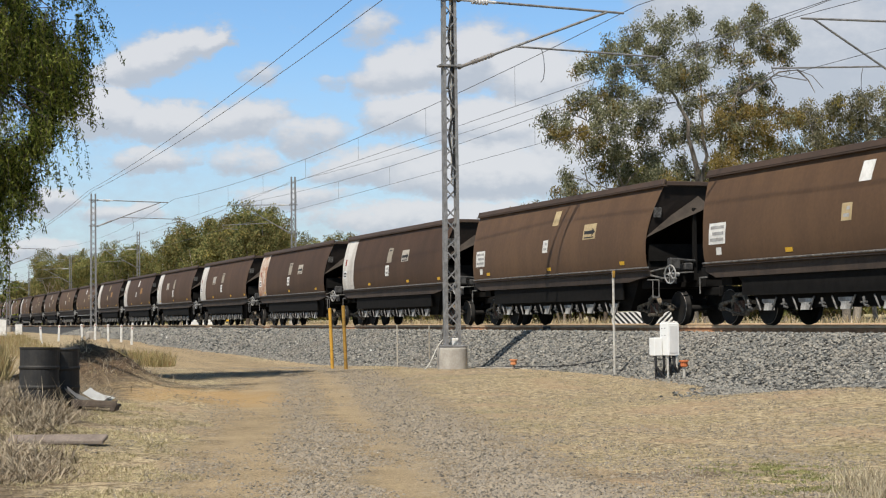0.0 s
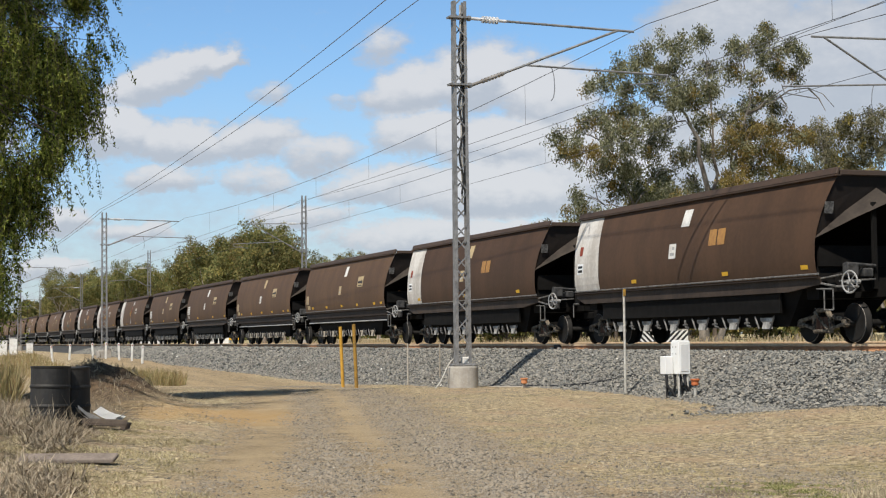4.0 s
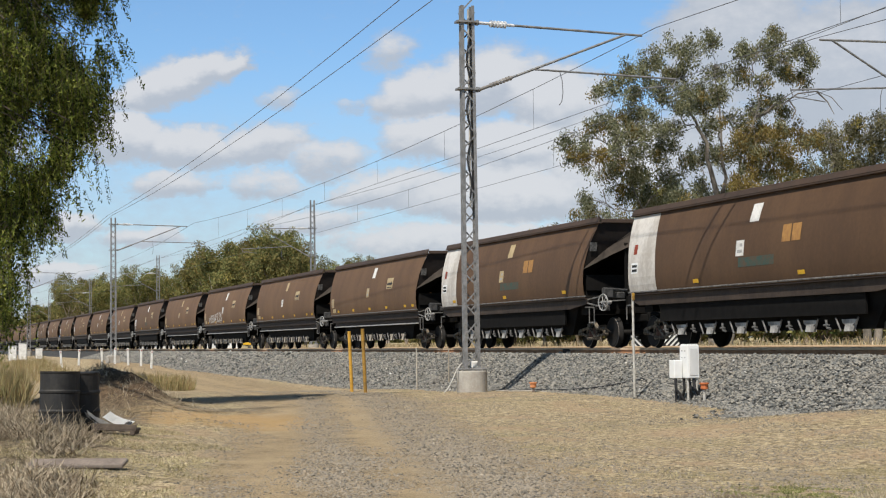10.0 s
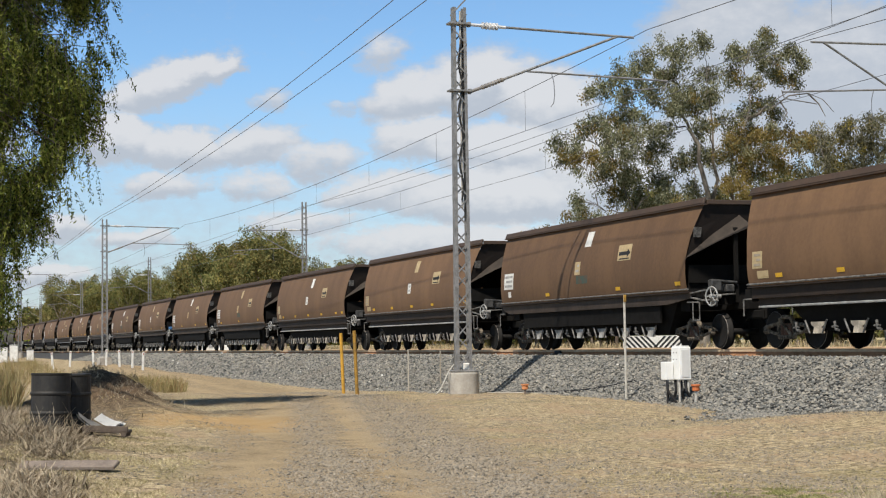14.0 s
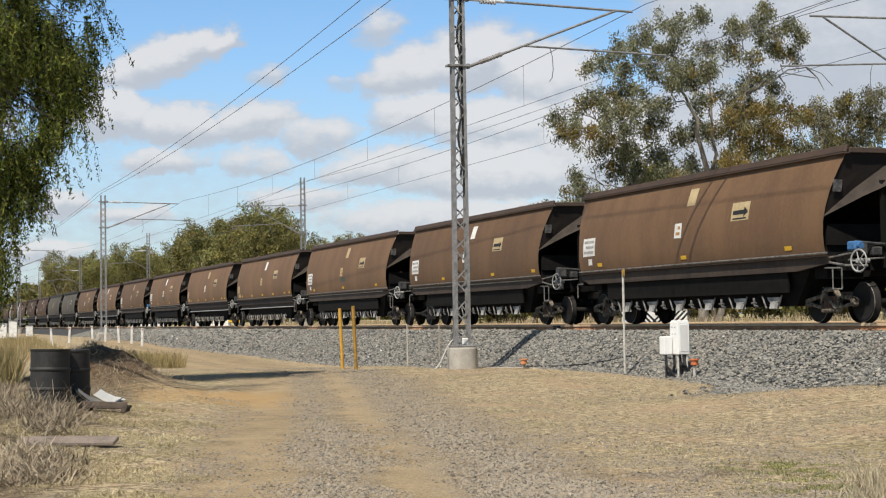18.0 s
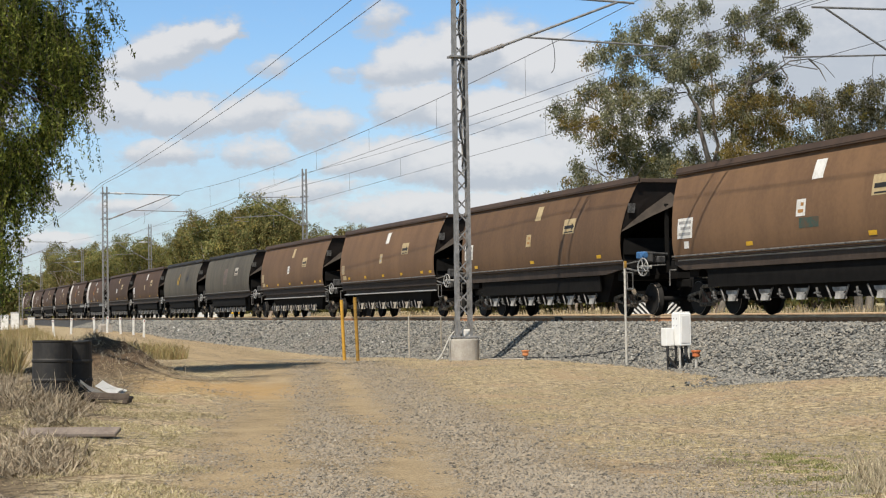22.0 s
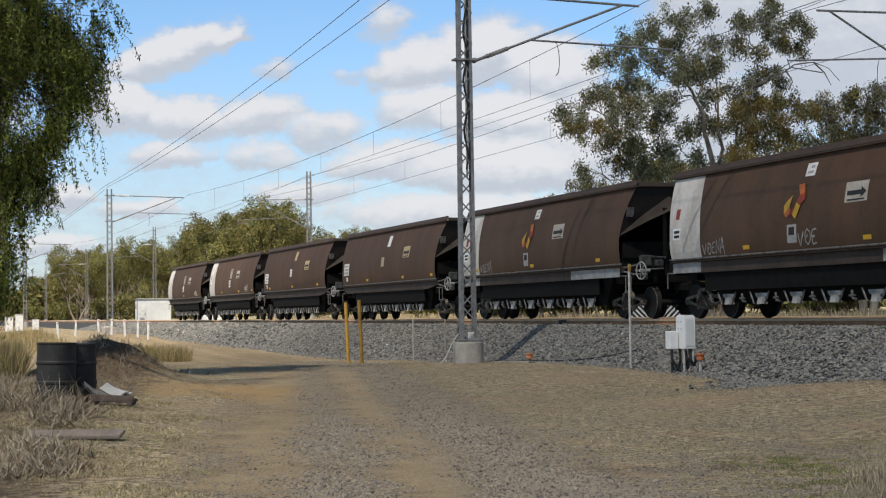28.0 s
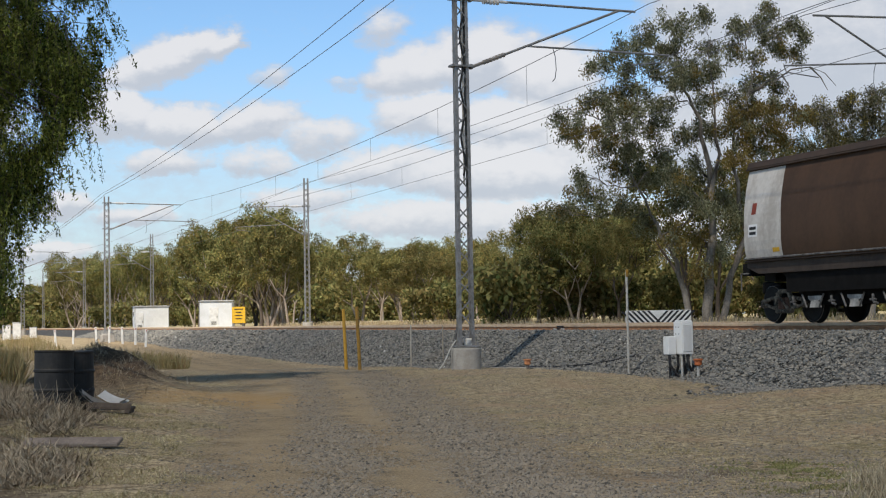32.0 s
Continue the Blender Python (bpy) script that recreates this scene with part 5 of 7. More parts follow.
def thin_post(x, y, h, r, mat, label, name="thin_post", tag=None, lean=0.0):
    root = tagged(new(name), label, "post", "thin posts")
    root.location, root.rotation_euler = (x, y, land(x, y)), (0, lean, 0)
    bm = bmesh.new()
    tube(bm, (0, 0, -0.2), (0, 0, h), r, 10)
    part("rod", bm, mat, root)
    if tag:
        bm = bmesh.new()
        box(bm, (0, -0.03, h - 0.08), (0.07, 0.03, 0.17), bevel=0.01)
        part("tag", bm, tag, root, "yellow reflective tag")
    return root


thin_post(16.24, 33.65, 2.42, 0.028, "pole_pale", "slim galvanised pole with a yellow tag", "marker_pole", "post_ochre")
thin_post(16.1, 49.5, 1.36, 0.024, "plate_worn", "slim pale steel stake at the ballast toe")
thin_post(16.9, 48.63, 1.33 - land(16.9, 48.63), 0.022, "plate_tan", "slim grey steel stake on the ballast bank")


def cabinet():
    root = tagged(new("signal_box"), "white trackside equipment box on pale posts and black conduits", "equipment box")
    x, y = 16.6, 31.6
    root.location, root.rotation_euler = (x, y, land(16.4, 31.6) - 0.1), (0, 0, -1.5)
    bm = bmesh.new()
    box(bm, (0, 0, 0.98), (0.34, 0.30, 0.72), bevel=0.015)
    box(bm, (0, 0, 1.355), (0.3, 0.26, 0.03), bevel=0.008)
    body = part("case", bm, "white_clean", root)
    bm = bmesh.new()
    box(bm, (0.172, 0.0, 0.98), (0.016, 0.2, 0.6), bevel=0.006)
    part("door", bm, "hut_white", root, "light grey inset door")
    bm = bmesh.new()
    box(bm, (-0.13, -0.28, 0.82), (0.22, 0.2, 0.4), bevel=0.012)
    part("side_case", bm, "white_clean", root)
    for a, b in ((0.08, -0.1), (0.12, 0.1)):
        bm = bmesh.new()
        tube(bm, (a, b, -0.1), (a, b, 0.64), 0.026, 10)
        part("post", bm, "pole_pale", root)
    for i, (a, b) in enumerate(((-0.1, -0.1), (0.02, -0.03), (0.1, 0.02), (-0.14, -0.28), (0.05, 0.1), (-0.06, -0.34))):
        bm = bmesh.new()
        pipe(bm, [(a, b, 0.66), (a * 1.2 + 0.05, b, 0.38), (a * 1.2 + 0.04 * (i - 2), b + 0.09 * (i % 3), 0.12), (a, b + 0.05 * i, -0.08)], 0.03, 8)
        part("conduit", bm, "rubber", root)
    for z in (1.07, 1.22):
        for q in (-0.06, 0.06):
            bm = bmesh.new()
            tube(bm, (q, -0.158, z), (q, -0.146, z), 0.014, 6)
            part("screw", bm, "steel", body)


cabinet()


def orange_cap(x, y, h, stake, tone):
    root = tagged(new("orange_marker"), "orange mushroom-shaped cap on a short stake", "marker", "orange markers")
    root.location = (x, y, land(x, y))
    bm = bmesh.new()
    tube(bm, (0, 0, -0.1), (0, 0, h - 0.1), 0.035, 8)
    part("stake", bm, stake, root)
    bm = bmesh.new()
    lathe(bm, [(0.05, h - 0.15), (0.08, h - 0.13), (0.08, h - 0.04), (0.105, h - 0.03), (0.105, h - 0.005), (0.08, h)], 16)
    part("cap", bm, tone, root)


orange_cap(15.75, 38.65, 0.26, "wood", "orange_pale")
orange_cap(16.6, 30.95, 0.5, "pole_pale", "orange")
for i, (x, y) in enumerate(((10.5, 107.7), (12.1, 112.4), (13.4, 109.9), (14.2, 109.6), (14.5, 105.2), (15.0, 103.0), (15.0, 98.7))):
    root = tagged(new("guide_post"), "white guide post with a red reflector near the road", "post", "white guide posts")
    root.location, root.rotation_euler = (x, y, land(x, y)), (0, radians((-4, 3, -3, 2, -2, 1, 2)[i]), 0)
    bm = bmesh.new()
    box(bm, (0, 0, 0.5), (0.14, 0.09, 1.2), bevel=0.02)
    part("shaft", bm, "white", root)
    bm = bmesh.new()
    box(bm, (0, -0.05, 1.0), (0.06, 0.02, 0.09), bevel=0.01)
    part("reflector", bm, "red", root)


def block(name, x, y, size, mat, label, cat, z=None, turn=0.2):
    ob_root = tagged(new(name), label, cat)
    ob_root.location, ob_root.rotation_euler = (x, y, land(x, y) if z is None else z), (0, 0, turn)
    bm = bmesh.new()
    box(bm, (0, 0, size[2] / 2 - 0.05), size, bevel=0.03)
    part("body", bm, mat, ob_root)
    return ob_root


block("concrete_block", 14.6, 113.7, (0.9, 0.6, 0.55), "concrete", "pale concrete block by the track", "concrete block")
for x, y, s in ((10.6, 154.8, (0.8, 0.7, 1.5)), (11.5, 154.4, (0.8, 0.7, 1.7)), (13.2, 157.0, (0.7, 0.6, 1.1))):
    c = block("signal_cabinet", x, y, s, "pale", "grey-white signalling cabinet by the line", "cabinet", turn=-0.1)
    bm = bmesh.new()
    box(bm, (0, -s[1] / 2 - 0.01, s[2] / 2 - 0.05), (s[0] * 0.85, 0.02, s[2] * 0.85))
    part("door", bm, "white", c)
    c["group"] = "signalling cabinets"


def yellow_sign():
    root = tagged(new("notice_sign"), "yellow safety sign on two posts beside the hut", "sign")
    root.location, root.rotation_euler = (31.4, 149.0, land(31.4, 149.0)), (0, 0, -0.25)
    bm = bmesh.new()
    box(bm, (0, 0, 1.3), (1.25, 0.04, 1.55), bevel=0.01)
    part("board", bm, "yellow", root)
    for s in (-0.45, 0.45):
        bm = bmesh.new()
        tube(bm, (s, 0.06, -0.2), (s, 0.06, 2.0), 0.04, 8)
        part("support", bm, "steel", root)
    for i, w in enumerate((0.8, 0.5, 0.7, 0.6)):
        bm = bmesh.new()
        box(bm, (0, -0.026, 1.85 - 0.3 * i), (w, 0.008, 0.09))
        part("writing_bar", bm, "black", root)


yellow_sign()


def plank():
    root = tagged(new("plank"), "weathered grey timber plank lying in dry grass", "plank")
    root.location, root.rotation_euler = (2.0, 18.75, land(2.0, 18.75) + 0.06), (0.3, 0.03, -0.45)
    bm = bmesh.new()
    box(bm, (0, 0, 0), (1.15, 0.2, 0.055), bevel=0.012)
    for v in bm.verts:
        v.co.z += 0.02 * math.sin(3 * v.co.x) - 0.012 * abs(v.co.y)
    part("board", bm, "wood", root)


plank()


def bare_tree():
    rng = random.Random(21)
    limbs, tips = [], []
    root = tagged(new("bare_tree"), "leafless pale grey tree beside the line", "tree")
    root.location, root.scale = (33.0, 300.0, land(33.0, 300.0)), (1.7, 1.7, 1.7)
    for k in range(3):
        grow(rng, Vector((0.3 * k - 0.3, 0, -0.2)), Vector((0.5 * k - 0.5, 0.1, 1.0)), 2.4, 0.11, 3, limbs, tips, up=0.1)
    verts, faces = [], []
    for pts, radii in limbs:
        limb_mesh(verts, faces, pts, [max(r, 0.025) for r in radii], 5)
    raw("trunk", verts, faces, "bark", root)


bare_tree()


def rubbish():
    root = tagged(new("sheet_scrap"), "bent white sheet metal scraps on a dark wooden tray", "scrap")
    root.location, root.rotation_euler, root.scale = (2.98, 24.1, land(2.98, 24.1) + 0.03), (0, 0.05, -0.3), (0.85, 0.85, 0.85)
    bm = bmesh.new()
    box(bm, (0.18, 0.05, 0.05), (0.78, 0.5, 0.05), bevel=0.01)
    for a in (-0.15, 0.5):
        box(bm, (a, 0.05, 0.0), (0.09, 0.5, 0.07), bevel=0.01)
    box(bm, (0.18, -0.19, 0.1), (0.78, 0.03, 0.09), bevel=0.008)
    part("tray", bm, "dark_bark", root, "dark weathered wooden tray")
    rng = random.Random(2)
    for x, y, w, d, tilt, turn, mat in ((-0.12, 0.0, 0.5, 0.3, 0.5, 0.35, "pale"), (0.2, 0.08, 0.48, 0.38, 0.35, -0.1, "white_clean"), (0.42, 0.0, 0.4, 0.26, -0.5, -0.25, "pale_dirty"), (-0.28, 0.14, 0.3, 0.26, 0.7, 0.7, "white")):
        bm = bmesh.new()
        n = 5
        rot = Euler((0.25, tilt, turn)).to_matrix()
        g = []
        for b in range(n + 1):
            row = []
            for a in range(n + 1):
                u, v = w * (a / n - 0.5), d * (b / n - 0.5)
                fold = 0.07 * abs(a / n - 0.45) + rng.uniform(-0.006, 0.006)
                row.append(bm.verts.new(Vector((x, y, 0.18)) + rot @ Vector((u, v, fold))))
            g.append(row)
        for b in range(n):
            for a in range(n):
                bm.faces.new((g[b][a], g[b][a + 1], g[b + 1][a + 1], g[b + 1][a]))
        bmesh.ops.solidify(bm, geom=bm.faces[:], thickness=-0.008)
        part("sheet", bm, mat, root)


rubbish()


def cable(name, pts, r, mat, label):
    cu = bpy.data.curves.new(name, "CURVE")
    cu.dimensions, cu.bevel_depth, cu.bevel_resolution = "3D", r, 2
    sp = cu.splines.new("NURBS")
    sp.points.add(len(pts) - 1)
    sp.use_endpoint_u = True
    for p, q in zip(sp.points, pts):
        p.co = (*q, 1)
    cu.materials.append(M[mat])
    return tagged(new(name, cu), label, "cable")


def bank_z(x, y):
    prof = bank_profile(y)
    for (xa, za), (xb, zb) in zip(prof, prof[1:]):
        if xa <= x <= xb:
            return za + (zb - za) * (x - xa) / (xb - xa)
    return land(x, y)


cable("ground_cable", [(x, y, bank_z(x, y) + 0.06) for x, y in ((16.3, 42.0), (16.35, 40.0), (16.45, 38.5), (16.6, 37.0), (17.0, 35.8), (17.3, 35.2))], 0.022, "rubber",
      "black cable lying along the foot of the ballast")
cable("pale_cable", [(x, y, bank_z(x, y) + 0.03) for x, y in ((15.3, 40.2), (15.25, 39.4), (15.5, 38.9), (15.95, 38.9), (16.3, 38.4), (16.45, 37.8))], 0.014, "plate_worn",
      "pale cable lying in the gravel beside the mast base")
cable("white_cable", [(13.92, 40.46, land(13.92, 40.46) + 0.01), (14.06, 40.45, 0.28), (14.24, 40.52, 0.66), (14.4, 40.6, 0.86), (14.52, 40.66, 0.95)], 0.017, "pole_pale", "pale cable hanging from the mast base to the ground")
cable("mast_cable", [(14.5, 41.0, land(14.5, 41.0) + 0.02), (14.45, 40.9, 0.5), (14.6, 40.75, 1.0), (14.62, 40.7, 2.2)], 0.02, "pale_dirty", "grey cable running down the mast to the ground")
cable("mast_rod", [(14.83, 40.66, z) for z in (5.2, 7.0, 9.0, 10.6)], 0.03, "pole_pale", "bright galvanised pipe inside the lattice mast")
cable("mast_lead", [(14.8 + 0.1 * math.sin(1.9 * i), 40.62, 5.4 + 0.42 * i) for i in range(12)], 0.028, "rubber", "black cable winding up inside the lattice mast")
block("junction_box", 14.94, 40.8, (0.27, 0.16, 0.2), "white", "small white junction box on the mast base", "box", z=land(14.8, 40.7) + 0.68, turn=0.1)


# ---------------------------------------------------------------- grass
def grass_mat(name, tones):
    return leaf_material(name, tones, 0.15)


def blades(name, pts, heights, lean, width, mat, seed, label, cat):
    rng = np.random.default_rng(seed)
    n = len(pts)
    p = np.array(pts, float)
    h = np.array(heights, float)
    ang = rng.random(n) * 6.283
    u = np.stack([np.cos(ang), np.sin(ang), np.zeros(n)], 1) * (width * (0.6 + 0.8 * rng.random(n)))[:, None]
    d = rng.normal(size=(n, 3)) * lean
    d[:, 2] = 1
    d /= np.linalg.norm(d, axis=1)[:, None]
    mid = p + d * (h * 0.55)[:, None]
    d2 = d + rng.normal(size=(n, 3)) * lean * np.array([1, 1, 0.5])
    d2 /= np.linalg.norm(d2, axis=1)[:, None]
    tip = mid + d2 * (h * 0.45)[:, None]
    v = np.stack([p - u, p + u, mid + u * 0.6, tip, mid - u * 0.6], 1).reshape(-1, 3)
    f = [q for i in range(0, 5 * n, 5) for q in ((i, i + 1, i + 2, i + 4), (i + 4, i + 2, i + 3))]
    ob = raw(name, v, f, mat)
    return tagged(ob, label, cat, kind="stuff")


def build_grass():
    rng = random.Random(12)
    M["straw"] = grass_mat("dry_grass", [(0.24, 0.19, 0.12), (0.44, 0.355, 0.225), (0.6, 0.5, 0.34), (0.36, 0.31, 0.16)])
    M["verge"] = grass_mat("verge_straw", [(0.2, 0.155, 0.09), (0.4, 0.33, 0.2), (0.6, 0.5, 0.34), (0.34, 0.29, 0.15)])
    M["grey_grass"] = grass_mat("dead_grass", [(0.1, 0.075, 0.048), (0.26, 0.2, 0.135), (0.52, 0.44, 0.32)])
    M["green_grass"] = grass_mat("yellow_green_grass", [(0.13, 0.125, 0.045), (0.25, 0.225, 0.085), (0.42, 0.36, 0.18), (0.28, 0.19, 0.1)])
    road_mid = lambda y: min(1.5 + 0.193 * y, 7.2 + 0.066 * y)
    # short stubble on the verges
    pts, hs = [], []
    while len(pts) < 38000:
        y = 10.5 + 40 * rng.random() ** 1.5
        x = -1 + 18 * rng.random()
        off = abs(x - road_mid(y)) + 1.2 * noise.noise((x * 0.7, y * 0.7, 2))
        if off < 2.3 or x > TOE_X - 0.1:
            continue
        dens = noise.noise((x * 0.9, y * 0.5, 5)) + 0.6 * noise.noise((x * 3, y * 2, 8))
        if dens < -0.15 + 0.3 * rng.random():
            continue
        pts.append((x, y, land(x, y) - 0.005))
        hs.append((0.018 + 0.032 * rng.random()) * (1 + 0.5 * dens))
    blades("short_grass", pts, hs, 1.0, 0.0055, M["straw"], 1, "short dry grass stubble on the verge", "grass")
    # mown straw between the rough bank and the road
    pts, hs = [], []
    while len(pts) < 30000:
        y = 12.5 + 15 * rng.random() ** 1.2
        x = 1.2 + 4.2 * rng.random()
        if x > road_mid(y) - 1.7 + 0.6 * noise.noise((x, y * 0.7, 3)) or x < 0.6 + 0.07 * (y - 12):
            continue
        if noise.noise((x * 1.3, y * 0.8, 15)) < -0.12:
            continue
        pts.append((x, y, land(x, y) - 0.005))
        hs.append(0.03 + 0.06 * rng.random())
    blades("verge_grass", pts, hs, 1.7, 0.005, M["verge"], 9, "flattened straw-coloured grass beside the dirt road", "grass")
    # tall dead grass round the drums and along the left verge
    pts, hs = [], []
    while len(pts) < 62000:
        y = 15 + 22 * rng.random()
        x = -0.5 + 4.9 * rng.random()
        edge = 1.2 + 0.09 * (y - 15) + 0.8 * noise.noise((0, y * 0.4, 3))
        edge = min(edge, 3.0) + (0.5 if 22 < y < 27 else 0)
        if x > edge + 0.6 * rng.random():
            continue
        if 17.9 < y < 20.0 and x > 1.4:
            continue
        c = noise.noise((x * 1.1, y * 0.9, 6))
        if c < -0.1:
            continue
        pts.append((x, y, land(x, y) - 0.01))
        hs.append((0.15 + 0.42 * rng.random() ** 1.5) * (0.7 + c) * (0.7 if y < 19 or x > 2.4 else 1.0))
    blades("dead_grass", pts, hs, 1.4, 0.0075, M["grey_grass"], 2, "tall dead grey-brown grass round the drums", "grass")
    # a few pale tall stalks and green tufts at the near road edge
    pts, hs = [], []
    for i in range(1500):
        f = rng.random()
        x, y = rng.gauss(8.95 - 1.5 * f, 0.14), rng.gauss(13.0 - 2.2 * f, 0.25)
        pts.append((x, y, land(x, y) - 0.01))
        hs.append(0.06 + 0.17 * rng.random())
    blades("straw_stalks", pts, hs, 0.5, 0.004, M["grey_grass"], 8, "pale dry grass stalks beside the road", "grass")
    # yellow-green grass behind, and a tuft beside the road
    pts, hs = [], []
    for _ in range(7000):
        y = 31 + 12 * rng.random()
        x = 0.8 + 0.052 * (y - 31) + 1.6 * rng.random()
        pts.append((x, y, land(x, y)))
        hs.append(0.5 + 0.6 * rng.random())
    for _ in range(2600):
        a, r = rng.random() * 6.28, rng.random() ** 0.5
        x, y = 9.6 + 1.2 * r * math.cos(a), 62 + 5 * r * math.sin(a)
        pts.append((x, y, land(x, y)))
        hs.append(0.25 + 0.45 * rng.random())
    tufts = []
    for i in range(9000):
        f = rng.random()
        x, y = (rng.gauss(8.5, 0.4), rng.gauss(14.0, 0.35)) if i % 3 == 0 else (rng.gauss(8.5 - 1.5 * f, 0.3), rng.gauss(13.4 - 2.4 * f, 0.3))
        if noise.noise((x * 3.0, y * 2.2, 3)) > -0.05:
            tufts.append((x, y, land(x, y)))
    M["fresh_grass"] = grass_mat("fresh_green_grass", [(0.1, 0.125, 0.035), (0.18, 0.2, 0.06), (0.36, 0.32, 0.16)])
    blades("fresh_grass", tufts, [0.018 + 0.03 * rng.random() for _ in tufts], 1.3, 0.005, M["fresh_grass"], 6, "short fresh green grass in patches on the verge", "grass")
    for _ in range(2500):
        y = 70 + 70 * rng.random()
        x = 4 + (y - 70) * 0.06 + 4 * rng.random()
        pts.append((x, y, land(x, y)))
        hs.append(0.3 + 0.5 * rng.random())
    blades("green_grass", pts, hs, 0.3, 0.011, M["green_grass"], 3, "tall yellow-green grass at the roadside", "grass")
    # dry pasture strip beyond the line
    pts, hs = [], []
    for _ in range(9000):
        y = 40 + 140 * rng.random()
        x = 25.5 + 14 * rng.random() + 0.12 * max(0, y - 60)
        pts.append((x, y, land(x, y)))
        hs.append(0.15 + 0.4 * rng.random())
    blades("pasture_grass", pts, hs, 0.35, 0.02, M["straw"], 4, "dry pasture grass beyond the railway", "grass")
    # dry grass on the soil heap
    pts, hs = [], []
    for _ in range(2500):
        x, y = rng.gauss(5.1, 0.7), rng.gauss(41, 3)
        if noise.noise((x * 2, y, 0)) > -0.05:
            pts.append((x, y, land(x, y)))
            hs.append(0.12 + 0.22 * rng.random())
    blades("heap_grass", pts, hs, 0.8, 0.007, M["grey_grass"], 5, "dead grass on the soil heap", "grass")


build_grass()


# ---------------------------------------------------------------- the cloud whose shadow comes over the line
def cloud_material():
    """Thin cloud: each skin lets most of the sun pass."""
    m = bpy.data.materials.new("thin_cloud")
    m.use_nodes = True
    k = Nodes(m.node_tree)
    d = k.put(k.add("ShaderNodeBsdfDiffuse"), Color=(0.9, 0.9, 0.9, 1))
    t = k.put(k.add("ShaderNodeBsdfTransparent"), Color=(1, 1, 1, 1))
    mx = k.put(k.add("ShaderNodeMixShader"), i0=0.835, i1=d.outputs[0], i2=t.outputs[0])
    out = k.add("ShaderNodeOutputMaterial")
    k.tree.links.new(mx.outputs[0], out.inputs[0])
    return m


def drifting_cloud():
    root = tagged(new("cloud"), "thin white cumulus cloud drifting across the sun", "cloud")
    thin = cloud_material()
    for layer in range(3):
        rx, ry, rz = 96 + 9 * layer, 92 + 9 * layer, 7 + 4 * layer
        verts, faces = [], []
        nu, nv = 72, 9
        for j in range(nv + 1):
            f = -math.pi / 2 + math.pi * j / nv
            for i in range(nu):
                a = 2 * math.pi * i / nu
                c, s = math.cos(a), math.sin(a)
                # a rounded oblong with a lumpy rim
                g = 1 / (abs(c) ** 4 + abs(s) ** 4) ** 0.25
                g *= 1 + 0.07 * noise.noise((2.5 * c, 2.5 * s, layer)) + 0.04 * noise.noise((8 * c, 8 * s, layer))
                w = math.cos(f) ** 0.4 if abs(j - nv / 2) < nv / 2 else 0.02
                verts.append((rx * g * c * w, ry * g * s * w, rz * math.sin(f) * (1 + 0.5 * noise.noise((c * w * 4, s * w * 4, 5 + layer)))))
        for j in range(nv):
            for i in range(nu):
                faces.append((j * nu + i, j * nu + (i + 1) % nu, (j + 1) * nu + (i + 1) % nu, (j + 1) * nu + i))
        raw("cloud_layer", verts, faces, thin, root)
    return root


CLOUD = drifting_cloud()


# ---------------------------------------------------------------- coal wagons
PITCH = 16.0
# half width of the barrel-sided shell by height over the rail
SHELL = [(1.50, 1.40), (1.70, 1.445), (1.95, 1.465), (2.25, 1.455), (2.55, 1.42), (2.85, 1.36), (3.15, 1.27), (3.45, 1.16), (3.72, 1.04)]


def shell_half(z):
    for (a, wa), (b, wb) in zip(SHELL, SHELL[1:]):
        if z <= b:
            return wa + (wb - wa) * (z - a) / (b - a)
    return SHELL[-1][1]


def shell_end(z):
    """Length of half the shell by height: its ends lean outward to the top."""
    return 6.45 + 0.35 * max(0, (z - 2.2) / 1.5) ** 1.3


def side_patch(bm, y0, y1, z0, z1, lean=0.0, out=0.006, rows=4, mat=0):
    """A thin panel that follows the curve of the near side."""
    prev = None
    for i in range(rows + 1):
        z = z0 + (z1 - z0) * i / rows
        x = -shell_half(z) - out
        dy = lean * (i / rows)
        cur = (bm.verts.new((x, y0 + dy, z)), bm.verts.new((x, y1 + dy, z)))
        if prev:
            f = bm.faces.new((prev[0], cur[0], cur[1], prev[1]))
            f.material_index = mat
        prev = cur
    return bm


WAGON_MESH = {}


def wagon_part(key, maker, mat, root, name=None, smooth=False, label=""):
    """A part of a wagon; alike wagons share its mesh."""
    if key not in WAGON_MESH:
        bm = bmesh.new()
        maker(bm)
        bmesh.ops.recalc_face_normals(bm, faces=bm.faces)
        ob = part(name or key, bm, mat, root, label, smooth)
        WAGON_MESH[key] = ob.data
        return ob
    ob = new(name or key, WAGON_MESH[key])
    ob.parent = root
    if label:
        ob["label"] = label
    return ob


def mk_shell(bm):
    for side in (-1, 1):
        grid = []
        for z, w in SHELL:
            e = shell_end(z)
            grid.append([bm.verts.new((side * w, y, z)) for y in np.linspace(-e, e, 15)])
        for r0, r1 in zip(grid, grid[1:]):
            for i in range(14):
                bm.faces.new((r0[i], r0[i + 1], r1[i + 1], r1[i]))


